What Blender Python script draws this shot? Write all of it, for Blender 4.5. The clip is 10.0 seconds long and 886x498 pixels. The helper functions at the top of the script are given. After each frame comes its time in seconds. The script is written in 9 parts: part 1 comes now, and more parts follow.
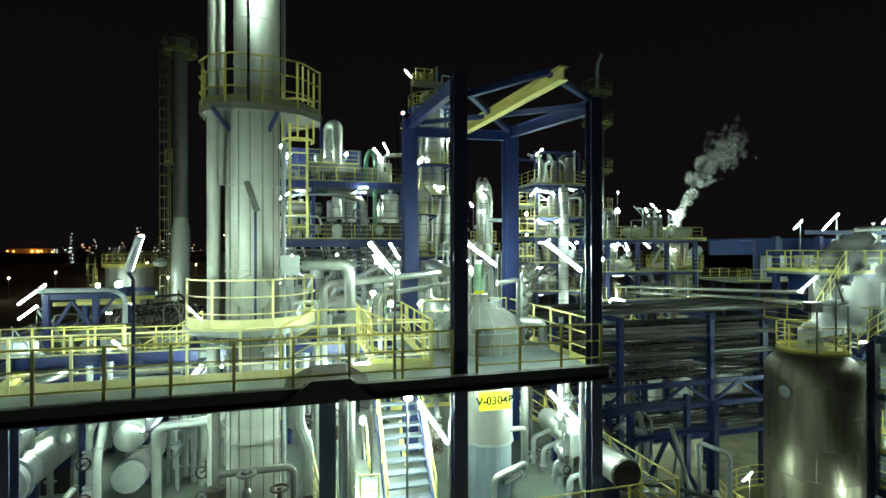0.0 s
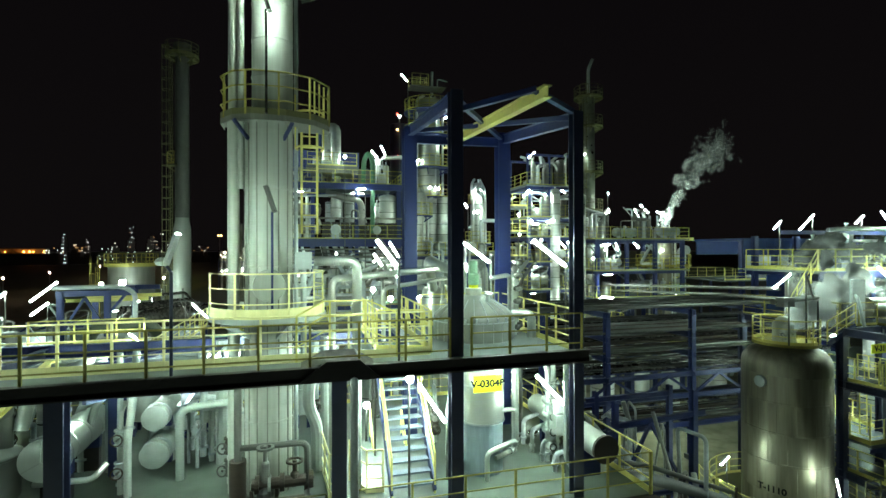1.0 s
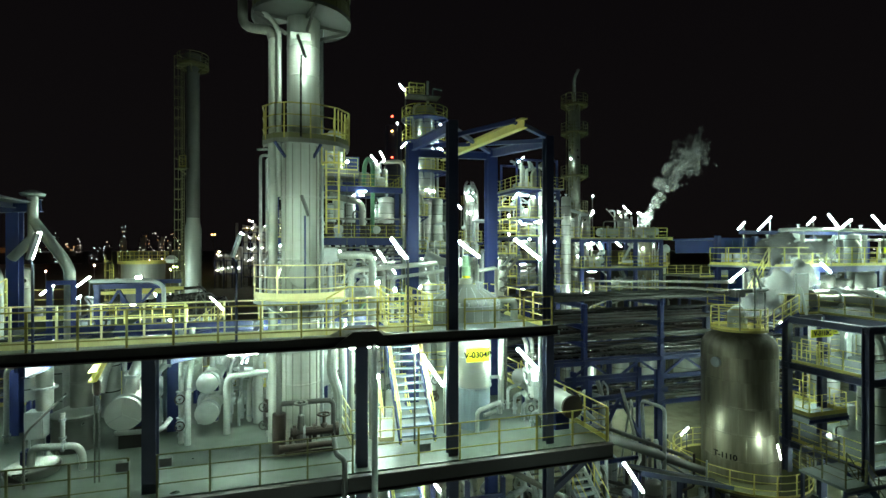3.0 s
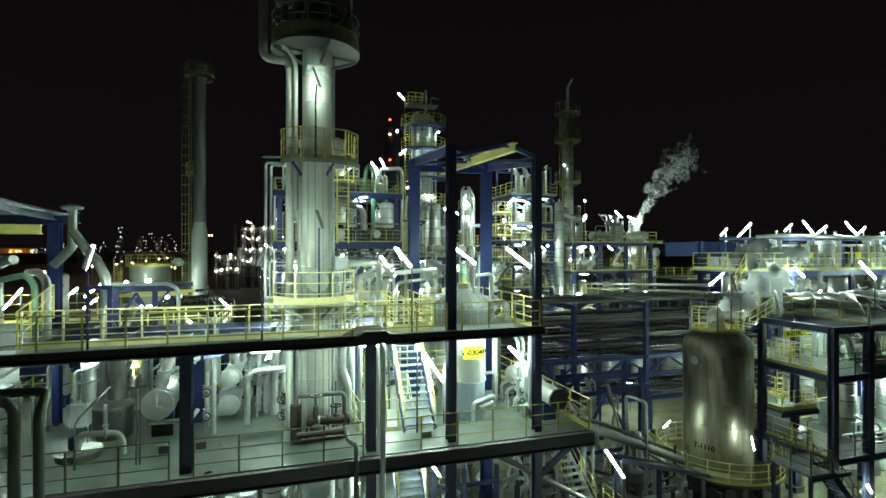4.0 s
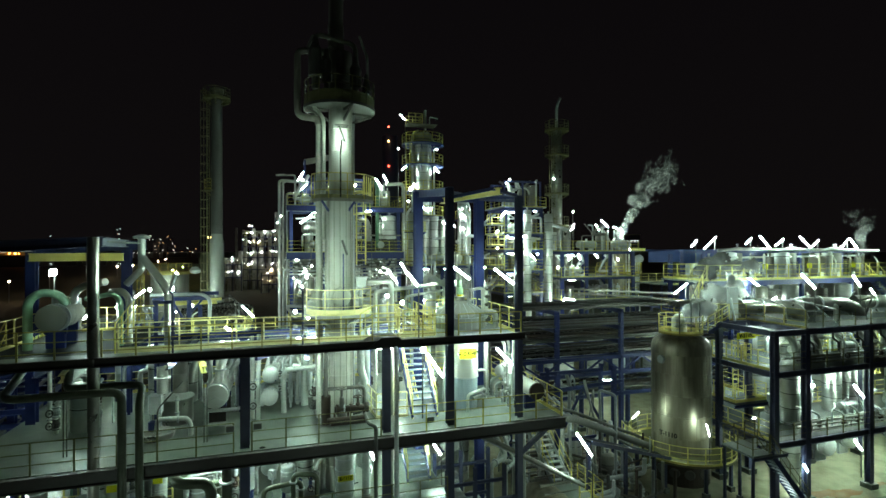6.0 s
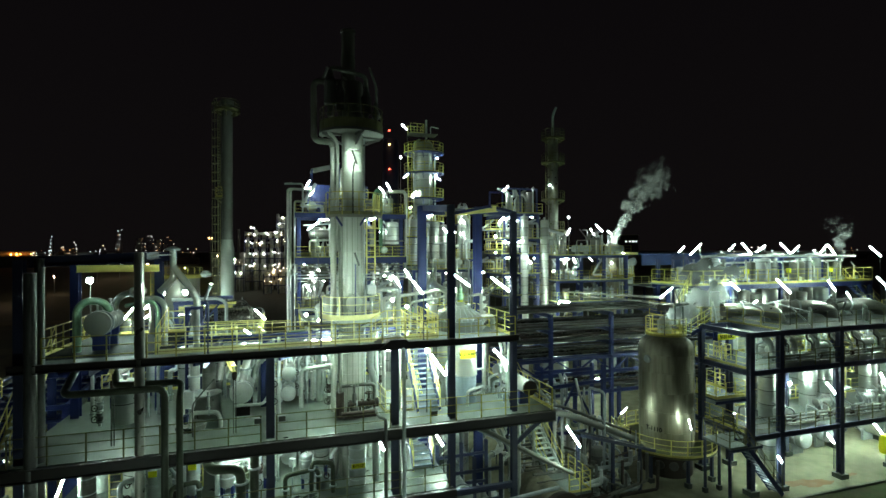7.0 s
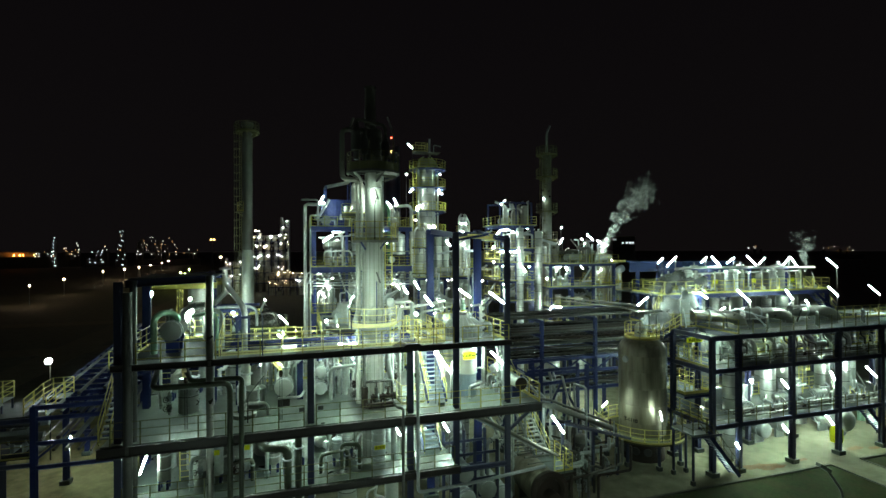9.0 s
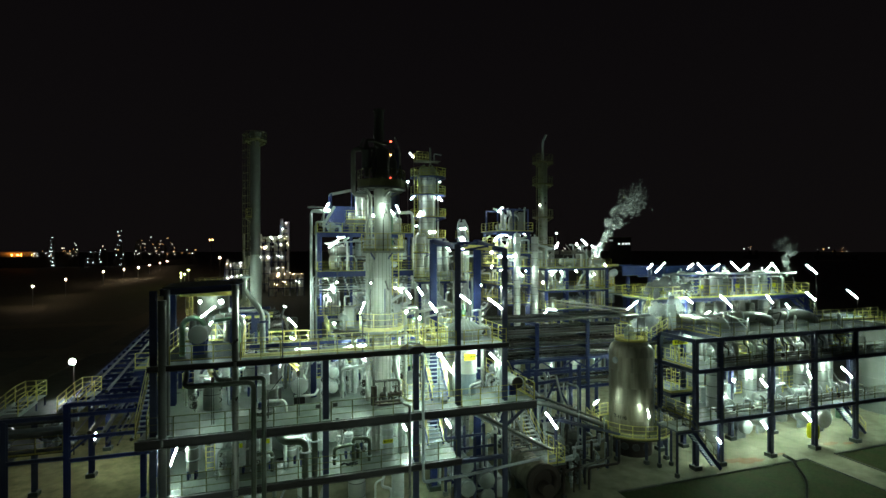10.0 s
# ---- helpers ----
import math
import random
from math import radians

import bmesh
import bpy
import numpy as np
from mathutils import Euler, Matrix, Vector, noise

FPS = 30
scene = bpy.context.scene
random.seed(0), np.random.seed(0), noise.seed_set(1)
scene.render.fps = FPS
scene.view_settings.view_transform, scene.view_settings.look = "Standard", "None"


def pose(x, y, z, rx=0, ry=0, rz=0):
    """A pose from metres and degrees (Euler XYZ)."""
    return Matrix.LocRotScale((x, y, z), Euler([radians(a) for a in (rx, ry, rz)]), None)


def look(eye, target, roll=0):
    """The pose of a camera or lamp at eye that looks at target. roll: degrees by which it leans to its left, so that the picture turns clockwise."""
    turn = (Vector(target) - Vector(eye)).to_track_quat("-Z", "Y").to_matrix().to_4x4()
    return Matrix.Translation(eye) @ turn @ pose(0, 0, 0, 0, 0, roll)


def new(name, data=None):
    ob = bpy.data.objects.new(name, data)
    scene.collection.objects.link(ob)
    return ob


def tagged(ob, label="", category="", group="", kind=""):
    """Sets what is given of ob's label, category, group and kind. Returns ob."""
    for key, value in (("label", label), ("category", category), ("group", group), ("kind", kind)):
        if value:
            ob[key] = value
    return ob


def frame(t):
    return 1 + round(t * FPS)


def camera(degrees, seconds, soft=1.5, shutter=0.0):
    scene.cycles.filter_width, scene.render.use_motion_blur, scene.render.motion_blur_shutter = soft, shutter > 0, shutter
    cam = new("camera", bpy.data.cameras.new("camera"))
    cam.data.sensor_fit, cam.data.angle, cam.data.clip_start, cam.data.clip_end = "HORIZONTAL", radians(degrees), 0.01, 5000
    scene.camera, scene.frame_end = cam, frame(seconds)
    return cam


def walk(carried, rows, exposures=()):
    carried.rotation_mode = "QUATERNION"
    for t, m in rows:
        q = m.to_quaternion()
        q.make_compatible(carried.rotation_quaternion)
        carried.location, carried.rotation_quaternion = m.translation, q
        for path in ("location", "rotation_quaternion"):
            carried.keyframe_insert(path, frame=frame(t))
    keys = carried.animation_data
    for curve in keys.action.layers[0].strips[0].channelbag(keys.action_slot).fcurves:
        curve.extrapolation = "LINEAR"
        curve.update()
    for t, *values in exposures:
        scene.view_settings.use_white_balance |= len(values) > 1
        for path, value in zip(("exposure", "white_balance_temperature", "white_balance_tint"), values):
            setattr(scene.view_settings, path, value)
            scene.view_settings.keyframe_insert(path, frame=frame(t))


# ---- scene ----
cam = camera(84.0, 10.0)
PATH = [
    (0, (-2.877, -9.592, 13.557), (-2.364, -7.659, 13.557), -0.1),
    (0.5, (-3.044, -10.144, 13.559), (-2.521, -8.214, 13.558), -0.2),
    (1, (-3.281, -10.754, 13.479), (-2.746, -8.827, 13.481), -0.1),
    (1.5, (-3.523, -11.382, 13.412), (-2.981, -9.457, 13.415), -0.1),
    (2, (-3.787, -12.127, 13.384), (-3.238, -10.204, 13.386), -0.1),
    (2.5, (-4.007, -12.841, 13.351), (-3.451, -10.919, 13.35), -0.1),
    (4, (-4.85, -15.258, 13.668), (-4.275, -13.343, 13.67), -0.0),
    (4.5, (-5.142, -16.123, 13.872), (-4.562, -14.209, 13.874), -0.1),
    (5, (-5.451, -17.143, 14.13), (-4.869, -15.23, 14.13), -0.1),
    (5.5, (-5.785, -18.077, 14.332), (-5.199, -16.165, 14.335), -0.1),
    (7, (-6.92, -21.243, 15.073), (-6.331, -19.331, 15.075), -0.2),
    (7.5, (-7.366, -22.287, 15.345), (-6.774, -20.377, 15.346), -0.2),
    (8, (-7.817, -23.441, 15.672), (-7.225, -21.531, 15.671), -0.2),
    (8.5, (-8.273, -24.522, 15.912), (-7.679, -22.612, 15.912), -0.2),
    (9, (-8.727, -25.733, 16.197), (-8.134, -23.824, 16.198), -0.2),
    (9.5, (-9.335, -26.786, 16.433), (-8.733, -24.879, 16.437), -0.2),
    (10, (-9.784, -27.964, 16.833), (-9.18, -26.057, 16.833), -0.1),
]
walk(cam, [(t, look(eye, target, roll)) for t, eye, target, roll in PATH])


# night sky: almost black, with a faint warm glow of the town
world = bpy.data.worlds.new("world")
scene.world = world
world.use_nodes = True
wn, wl = world.node_tree.nodes, world.node_tree.links
wbg = wn["Background"]
wtc, wsep = wn.new("ShaderNodeTexCoord"), wn.new("ShaderNodeSeparateXYZ")
wramp = wn.new("ShaderNodeValToRGB")
wl.new(wtc.outputs["Generated"], wsep.inputs[0])
wl.new(wsep.outputs["Z"], wramp.inputs[0])
wramp.color_ramp.elements[0].position, wramp.color_ramp.elements[0].color = 0.0, (0.0044, 0.0036, 0.0037, 1)
wramp.color_ramp.elements[1].position, wramp.color_ramp.elements[1].color = 0.45, (0.0033, 0.0027, 0.0031, 1)
wnear = wramp.color_ramp.elements.new(0.12)
wnear.color = (0.0042, 0.0035, 0.0037, 1)
wl.new(wramp.outputs["Color"], wbg.inputs["Color"])
wbg.inputs["Strength"].default_value = 1.0
scene.view_settings.exposure = 0.0
TUBE_LIGHT = 640.0


MATS = {}


def paint(name, colour, rough=0.5, metal=0.0, spread=0.25, grain=6.0, dirt=(0.05, 0.04, 0.03), dirty=0.25, bump=0.15, streak=False, island=0.0):
    """A worn surface: colour varied at two scales, dirt in blotches or running streaks, fine relief."""
    m = bpy.data.materials.new(name)
    m.use_nodes = True
    n, k = m.node_tree.nodes, m.node_tree.links
    b = n["Principled BSDF"]
    tc, mp = n.new("ShaderNodeTexCoord"), n.new("ShaderNodeMapping")
    info = n.new("ShaderNodeObjectInfo")
    k.new(tc.outputs["Object"], mp.inputs["Vector"])
    add = n.new("ShaderNodeVectorMath")
    k.new(mp.outputs[0], add.inputs[0])
    sc = n.new("ShaderNodeVectorMath")
    sc.operation = "SCALE"
    sc.inputs[0].default_value = (17.0, 31.0, 23.0)
    k.new(info.outputs["Random"], sc.inputs["Scale"])
    k.new(sc.outputs[0], add.inputs[1])
    big, fine = n.new("ShaderNodeTexNoise"), n.new("ShaderNodeTexNoise")
    big.inputs["Scale"].default_value, big.inputs["Detail"].default_value = 0.9, 5
    fine.inputs["Scale"].default_value, fine.inputs["Detail"].default_value = grain, 6
    if streak:
        mp.inputs["Scale"].default_value = (3.0, 3.0, 0.25)
    for t in (big, fine):
        k.new(add.outputs[0], t.inputs["Vector"])
    hue = n.new("ShaderNodeMix")
    hue.data_type = "RGBA"
    c = Vector(colour)
    hue.inputs["A"].default_value = (*(c * (1 - spread)), 1)
    hue.inputs["B"].default_value = (*[min(1, v) for v in c * (1 + spread)], 1)
    k.new(fine.outputs["Fac"], hue.inputs["Factor"])
    ramp = n.new("ShaderNodeValToRGB")
    ramp.color_ramp.elements[0].position, ramp.color_ramp.elements[1].position = 0.42, 0.85
    ramp.color_ramp.elements[1].color = (dirty, dirty, dirty, 1)
    ramp.color_ramp.elements[0].color = (0, 0, 0, 1)
    k.new(big.outputs["Fac"], ramp.inputs[0])
    mix = n.new("ShaderNodeMix")
    mix.data_type = "RGBA"
    mix.inputs["B"].default_value = (*dirt, 1)
    k.new(ramp.outputs["Color"], mix.inputs["Factor"])
    k.new(hue.outputs["Result"], mix.inputs["A"])
    out = mix.outputs["Result"]
    if island:
        bri = n.new("ShaderNodeHueSaturation")
        mr = n.new("ShaderNodeMapRange")
        mr.inputs["To Min"].default_value, mr.inputs["To Max"].default_value = 1 - island, 1 + island
        k.new(info.outputs["Random"], mr.inputs["Value"])
        k.new(mr.outputs[0], bri.inputs["Value"])
        k.new(out, bri.inputs["Color"])
        out = bri.outputs["Color"]
    k.new(out, b.inputs["Base Color"])
    rr = n.new("ShaderNodeMapRange")
    rr.inputs["To Min"].default_value, rr.inputs["To Max"].default_value = max(0.05, rough - 0.12), min(1, rough + 0.15)
    k.new(fine.outputs["Fac"], rr.inputs["Value"])
    k.new(rr.outputs[0], b.inputs["Roughness"])
    b.inputs["Metallic"].default_value = metal
    if bump:
        bp = n.new("ShaderNodeBump")
        bp.inputs["Strength"].default_value, bp.inputs["Distance"].default_value = bump, 0.01
        k.new(fine.outputs["Fac"], bp.inputs["Height"])
        k.new(bp.outputs[0], b.inputs["Normal"])
    MATS[name] = m
    return m


def panelled(mat, name, pitch, lap=0.045, pale=0.68):
    """The same cladding in rings of sheets: a thin dark lap joint at every pitch, and each ring a little different."""
    m = mat.copy()
    m.name = name
    n, k = m.node_tree.nodes, m.node_tree.links
    b = n["Principled BSDF"]
    sep, div, fr, gt = n.new("ShaderNodeSeparateXYZ"), n.new("ShaderNodeMath"), n.new("ShaderNodeMath"), n.new("ShaderNodeMath")
    k.new(n["Texture Coordinate"].outputs["Object"], sep.inputs[0])
    div.operation, fr.operation, gt.operation = "DIVIDE", "FRACT", "GREATER_THAN"
    div.inputs[1].default_value, gt.inputs[1].default_value = pitch, 1 - lap
    k.new(sep.outputs["Z"], div.inputs[0])
    k.new(div.outputs[0], fr.inputs[0])
    k.new(fr.outputs[0], gt.inputs[0])
    flo, wn_ = n.new("ShaderNodeMath"), n.new("ShaderNodeTexWhiteNoise")
    flo.operation, wn_.noise_dimensions = "FLOOR", "1D"
    k.new(div.outputs[0], flo.inputs[0])
    k.new(flo.outputs[0], wn_.inputs["W"])
    ring = n.new("ShaderNodeMapRange")
    ring.inputs["To Min"].default_value, ring.inputs["To Max"].default_value = pale, 1.08
    k.new(wn_.outputs["Value"], ring.inputs["Value"])
    tone = n.new("ShaderNodeHueSaturation")
    k.new(ring.outputs[0], tone.inputs["Value"])
    k.new(b.inputs["Base Color"].links[0].from_socket, tone.inputs["Color"])
    joint = n.new("ShaderNodeMix")
    joint.data_type = "RGBA"
    joint.inputs["B"].default_value = (0.06, 0.06, 0.055, 1)
    k.new(gt.outputs[0], joint.inputs["Factor"])
    k.new(tone.outputs["Color"], joint.inputs["A"])
    k.new(joint.outputs["Result"], b.inputs["Base Color"])
    return m


def glow(name, colour, strength):
    m = bpy.data.materials.new(name)
    m.use_nodes = True
    b = m.node_tree.nodes["Principled BSDF"]
    b.inputs["Base Color"].default_value = (0.8, 0.8, 0.8, 1)
    b.inputs["Emission Color"].default_value = (*colour, 1)
    b.inputs["Emission Strength"].default_value = strength
    MATS[name] = m
    return m


BLUE = paint("blue_steel_paint", (0.009, 0.018, 0.10), 0.5, dirty=0.4, dirt=(0.012, 0.018, 0.05))
DARK = paint("dark_navy_steel_paint", (0.030, 0.036, 0.085), 0.45, dirty=0.35, dirt=(0.06, 0.05, 0.04))
YELLOW = paint("yellow_safety_paint", (0.67, 0.59, 0.17), 0.5, dirty=0.3, dirt=(0.2, 0.15, 0.05), spread=0.12)
# yellow darkened so that back-lit railings look shaded, with dirt blotches
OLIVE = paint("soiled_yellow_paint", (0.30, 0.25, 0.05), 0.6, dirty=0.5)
CLAD = paint("aluminium_cladding", (0.52, 0.54, 0.51), 0.35, 0.9, spread=0.14, grain=2.0, dirty=0.3, dirt=(0.2, 0.19, 0.16), bump=0.0, island=0.18)
TOWER = paint("weathered_tower_cladding", (0.37, 0.38, 0.34), 0.5, 0.25, spread=0.28, grain=2.5, dirty=0.85, dirt=(0.15, 0.14, 0.115), bump=0.06, streak=True)
STAIN = paint("stained_stainless_shell", (0.23, 0.21, 0.155), 0.42, 0.75, spread=0.4, grain=2.2, dirty=0.95, dirt=(0.075, 0.06, 0.04), bump=0.05, streak=True, island=0.12)
PIPE = paint("dark_pipe_paint", (0.09, 0.09, 0.084), 0.45, 0.3, dirty=0.4)
RUST = paint("brown_rusted_pipe", (0.045, 0.03, 0.022), 0.6, 0.15, dirty=0.7, dirt=(0.025, 0.02, 0.017))
GREEN = paint("pale_green_pipe_paint", (0.22, 0.37, 0.25), 0.45, dirty=0.3)
GREY = paint("light_grey_paint", (0.36, 0.39, 0.39), 0.5, 0.0, dirty=0.35)
GALV = paint("galvanised_steel", (0.42, 0.45, 0.46), 0.5, 0.6, dirty=0.2, island=0.15)
CONC = paint("worn_concrete", (0.068, 0.081, 0.066), 0.36, spread=0.6, grain=1.7, dirty=0.9, dirt=(0.033, 0.04, 0.032), bump=0.3)
GRATE = paint("grey_deck_plate", (0.15, 0.17, 0.165), 0.55, 0.2, dirty=0.6, dirt=(0.06, 0.06, 0.055))
APRON = paint("pale_concrete_apron", (0.225, 0.215, 0.145), 0.85, spread=0.18, grain=3.0, dirty=0.9, dirt=(0.09, 0.08, 0.045), bump=0.3)
SOIL = paint("dark_grass_ground", (0.095, 0.095, 0.066), 0.85, spread=0.5, grain=9.0, dirty=0.6, dirt=(0.03, 0.027, 0.018), bump=0.6)
SIGN = paint("yellow_sign_plate", (0.62, 0.60, 0.02), 0.5, dirty=0.1, spread=0.05, bump=0.0)
BLACK = paint("black_lettering", (0.01, 0.01, 0.01), 0.6, dirty=0.0, bump=0.0)
SHEET = paint("blue_corrugated_sheet", (0.008, 0.028, 0.125), 0.65, dirty=0.3, dirt=(0.008, 0.018, 0.05))
TUBE = glow("fluorescent_tube", (0.71, 1.0, 0.82), TUBE_LIGHT)
TUBE_NORTH = glow("older_fluorescent_tube", (0.75, 1.0, 0.83), 480.0)
BULB = glow("white_floodlight_glass", (0.72, 1.0, 0.83), TUBE_LIGHT)
SODIUM = glow("sodium_light", (1.0, 0.55, 0.18), 12.0)
REDLIGHT = glow("red_beacon", (1.0, 0.08, 0.04), 10.0)
TOWNWHITE = glow("far_white_light", (1.0, 0.93, 0.8), 4.0)
TOWNORANGE = glow("far_orange_light", (1.0, 0.5, 0.16), 3.0)
# worn yellow, toned down in colour for the dimly lit northern and gallery rails
NYELLOW = paint("weathered_yellow_paint", (0.44, 0.40, 0.07), 0.55, dirty=0.5, dirt=(0.14, 0.11, 0.04), spread=0.2)
# solid plates coloured near-black for the gaps and darkness of open grating
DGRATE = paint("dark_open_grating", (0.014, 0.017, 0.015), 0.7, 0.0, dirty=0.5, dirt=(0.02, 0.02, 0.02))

CREAM = paint("pale_yellow_paint", (0.73, 0.67, 0.33), 0.5, dirty=0.25, dirt=(0.3, 0.24, 0.1), spread=0.12)
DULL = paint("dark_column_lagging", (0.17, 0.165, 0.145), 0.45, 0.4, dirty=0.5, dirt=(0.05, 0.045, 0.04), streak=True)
# dirty dark steel; also gives unlit yellow rails and ladders their dimness
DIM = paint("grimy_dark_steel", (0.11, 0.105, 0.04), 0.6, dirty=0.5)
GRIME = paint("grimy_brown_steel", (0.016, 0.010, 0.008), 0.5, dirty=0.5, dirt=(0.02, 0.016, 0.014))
MATTE = paint("dull_tank_cladding", (0.23, 0.24, 0.22), 0.5, 0.3, spread=0.15, grain=3.0, dirty=0.4, dirt=(0.24, 0.23, 0.2), streak=True)
TREAD = paint("slate_blue_treads", (0.16, 0.19, 0.24), 0.6, 0.2, dirty=0.4)
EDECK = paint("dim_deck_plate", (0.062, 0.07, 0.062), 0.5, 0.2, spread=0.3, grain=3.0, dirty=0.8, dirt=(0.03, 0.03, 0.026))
SHEETED = {m.name: panelled(m, m.name + "_sheets", p) for m, p in ((CLAD, 0.92), (MATTE, 1.1), (GALV, 0.8), (DULL, 1.0))}
SHEETED[TOWER.name] = panelled(TOWER, "tower_cladding_sheets", 1.37, 0.0, 0.86)
SHINY = paint("glossy_dark_pipe", (0.035, 0.03, 0.028), 0.25, 0.5, dirty=0.3)
DCLAD = paint("dull_stainless_cladding", (0.24, 0.24, 0.22), 0.3, 0.9, spread=0.25, grain=2.0, dirty=0.6, dirt=(0.1, 0.09, 0.08), bump=0.01)
RACK = paint("sooty_rack_pipe", (0.05, 0.05, 0.046), 0.4, 0.4, dirty=0.5, dirt=(0.03, 0.026, 0.022), island=0.3)
# standing water on the concrete floors: the wide stains are smoother than the rest
cn, ck = CONC.node_tree.nodes, CONC.node_tree.links
wet = cn.new("ShaderNodeTexNoise")
wet.inputs["Scale"].default_value, wet.inputs["Detail"].default_value, wet.inputs["Distortion"].default_value = 0.6, 4, 0.3
wetr = cn.new("ShaderNodeMapRange")
wetr.inputs["From Min"].default_value, wetr.inputs["From Max"].default_value = 0.25, 0.75
wetr.inputs["To Min"].default_value, wetr.inputs["To Max"].default_value = 0.5, 0.24
ck.new(cn["Texture Coordinate"].outputs["Object"], wet.inputs["Vector"])
ck.new(wet.outputs["Fac"], wetr.inputs["Value"])
ck.new(wetr.outputs[0], cn["Principled BSDF"].inputs["Roughness"])
wetc = cn.new("ShaderNodeMix")
wetc.data_type = "RGBA"
wetc.blend_type = "MULTIPLY"
wetc.inputs["Factor"].default_value = 1.0
wetv = cn.new("ShaderNodeMapRange")
wetv.inputs["From Min"].default_value, wetv.inputs["From Max"].default_value = 0.25, 0.75
wetv.inputs["To Min"].default_value, wetv.inputs["To Max"].default_value = 1.25, 0.55
ck.new(wet.outputs["Fac"], wetv.inputs["Value"])
ck.new(cn["Principled BSDF"].inputs["Base Color"].links[0].from_socket, wetc.inputs["A"])
ck.new(wetv.outputs[0], wetc.inputs["B"])
ck.new(wetc.outputs["Result"], cn["Principled BSDF"].inputs["Base Color"])
for m_ in (BLACK, SIGN, APRON, DGRATE):
    m_.node_tree.nodes["Principled BSDF"].inputs["Specular IOR Level"].default_value = 0.08


def finish(bm, name, mat, smooth=False):
    me = bpy.data.meshes.new(name)
    bmesh.ops.recalc_face_normals(bm, faces=bm.faces)
    if smooth:
        for f in bm.faces:
            f.smooth = True
        for e in bm.edges:
            if len(e.link_faces) == 2 and e.calc_face_angle(0) > 0.6:
                e.smooth = False
    bm.to_mesh(me)
    bm.free()
    me.materials.append(mat)
    return me


def part(name, bm, mat, parent, label="", smooth=False):
    ob = new(name, finish(bm, name, mat, smooth))
    ob.parent = parent
    if label:
        tagged(ob, label)
    return ob


def thing(name, label, category, group="", kind="", at=(0, 0, 0), rz=0.0):
    ob = new(name)
    ob.matrix_basis = pose(*at, 0, 0, rz)
    return tagged(ob, label, category, group, kind)


def solid(name, bm, mat, label, category="", group="", kind="", smooth=False, at=(0, 0, 0), rz=0.0):
    ob = new(name, finish(bm, name, mat, smooth))
    ob.matrix_basis = pose(*at, 0, 0, rz)
    return tagged(ob, label, category, group, kind)


def box(bm, x0, x1, y0, y1, z0, z1):
    v = [bm.verts.new((x, y, z)) for z in (z0, z1) for x, y in ((x0, y0), (x1, y0), (x1, y1), (x0, y1))]
    for f in ((3, 2, 1, 0), (4, 5, 6, 7), (0, 1, 5, 4), (1, 2, 6, 5), (2, 3, 7, 6), (3, 0, 4, 7)):
        bm.faces.new([v[i] for i in f])
    return bm


def frame_at(p, q):
    d = (Vector(q) - Vector(p)).normalized()
    up = Vector((0, 0, 1)) if abs(d.z) < 0.95 else Vector((0, 1, 0))
    s = d.cross(up).normalized()
    return d, s, s.cross(d)


def bar(bm, p, q, w, h):
    """A rectangular bar from p to q, w wide and h high."""
    _, s, u = frame_at(p, q)
    v = [bm.verts.new(Vector(e) + s * a * w / 2 + u * b * h / 2) for e in (p, q) for a, b in ((-1, -1), (1, -1), (1, 1), (-1, 1))]
    for f in ((3, 2, 1, 0), (4, 5, 6, 7), (0, 1, 5, 4), (1, 2, 6, 5), (2, 3, 7, 6), (3, 0, 4, 7)):
        bm.faces.new([v[i] for i in f])
    return bm


def girder(bm, p, q, w, h, web=0.02, flange=0.025, turn=0.0):
    """An I section drawn out from p to q."""
    d, s, u = frame_at(p, q)
    a, b, c, e = w / 2, h / 2, web / 2, h / 2 - flange
    line = ((-a, -b), (a, -b), (a, -e), (c, -e), (c, e), (a, e), (a, b), (-a, b), (-a, e), (-c, e), (-c, -e), (-a, -e))
    ends = [[bm.verts.new(Vector(o) + s * x + u * y) for x, y in line] for o in (p, q)]
    for k in range(12):
        bm.faces.new((ends[0][k], ends[0][(k + 1) % 12], ends[1][(k + 1) % 12], ends[1][k]))
    for r in ends:
        for f in ((0, 1, 2, 11), (3, 4, 9, 10), (5, 6, 7, 8), (2, 3, 10, 11), (4, 5, 8, 9)):
            if f in ((2, 3, 10, 11), (4, 5, 8, 9)):
                continue
            bm.faces.new([r[k] for k in f])
    return bm


def rounded(pts, bend):
    """The corners of a polyline turned into short arcs."""
    pts = [Vector(p) for p in pts]
    out = [pts[0]]
    for a, b, c in zip(pts, pts[1:], pts[2:]):
        u, w = (a - b), (c - b)
        r = min(bend, u.length * 0.49, w.length * 0.49)
        if u.angle(w) > 3.0 or r < 1e-4:
            out.append(b)
            continue
        p, q = b + u.normalized() * r, b + w.normalized() * r
        for i in range(5):
            t = i / 4
            out.append(p * (1 - t) ** 2 + b * 2 * t * (1 - t) + q * t * t)
    return out + [pts[-1]]


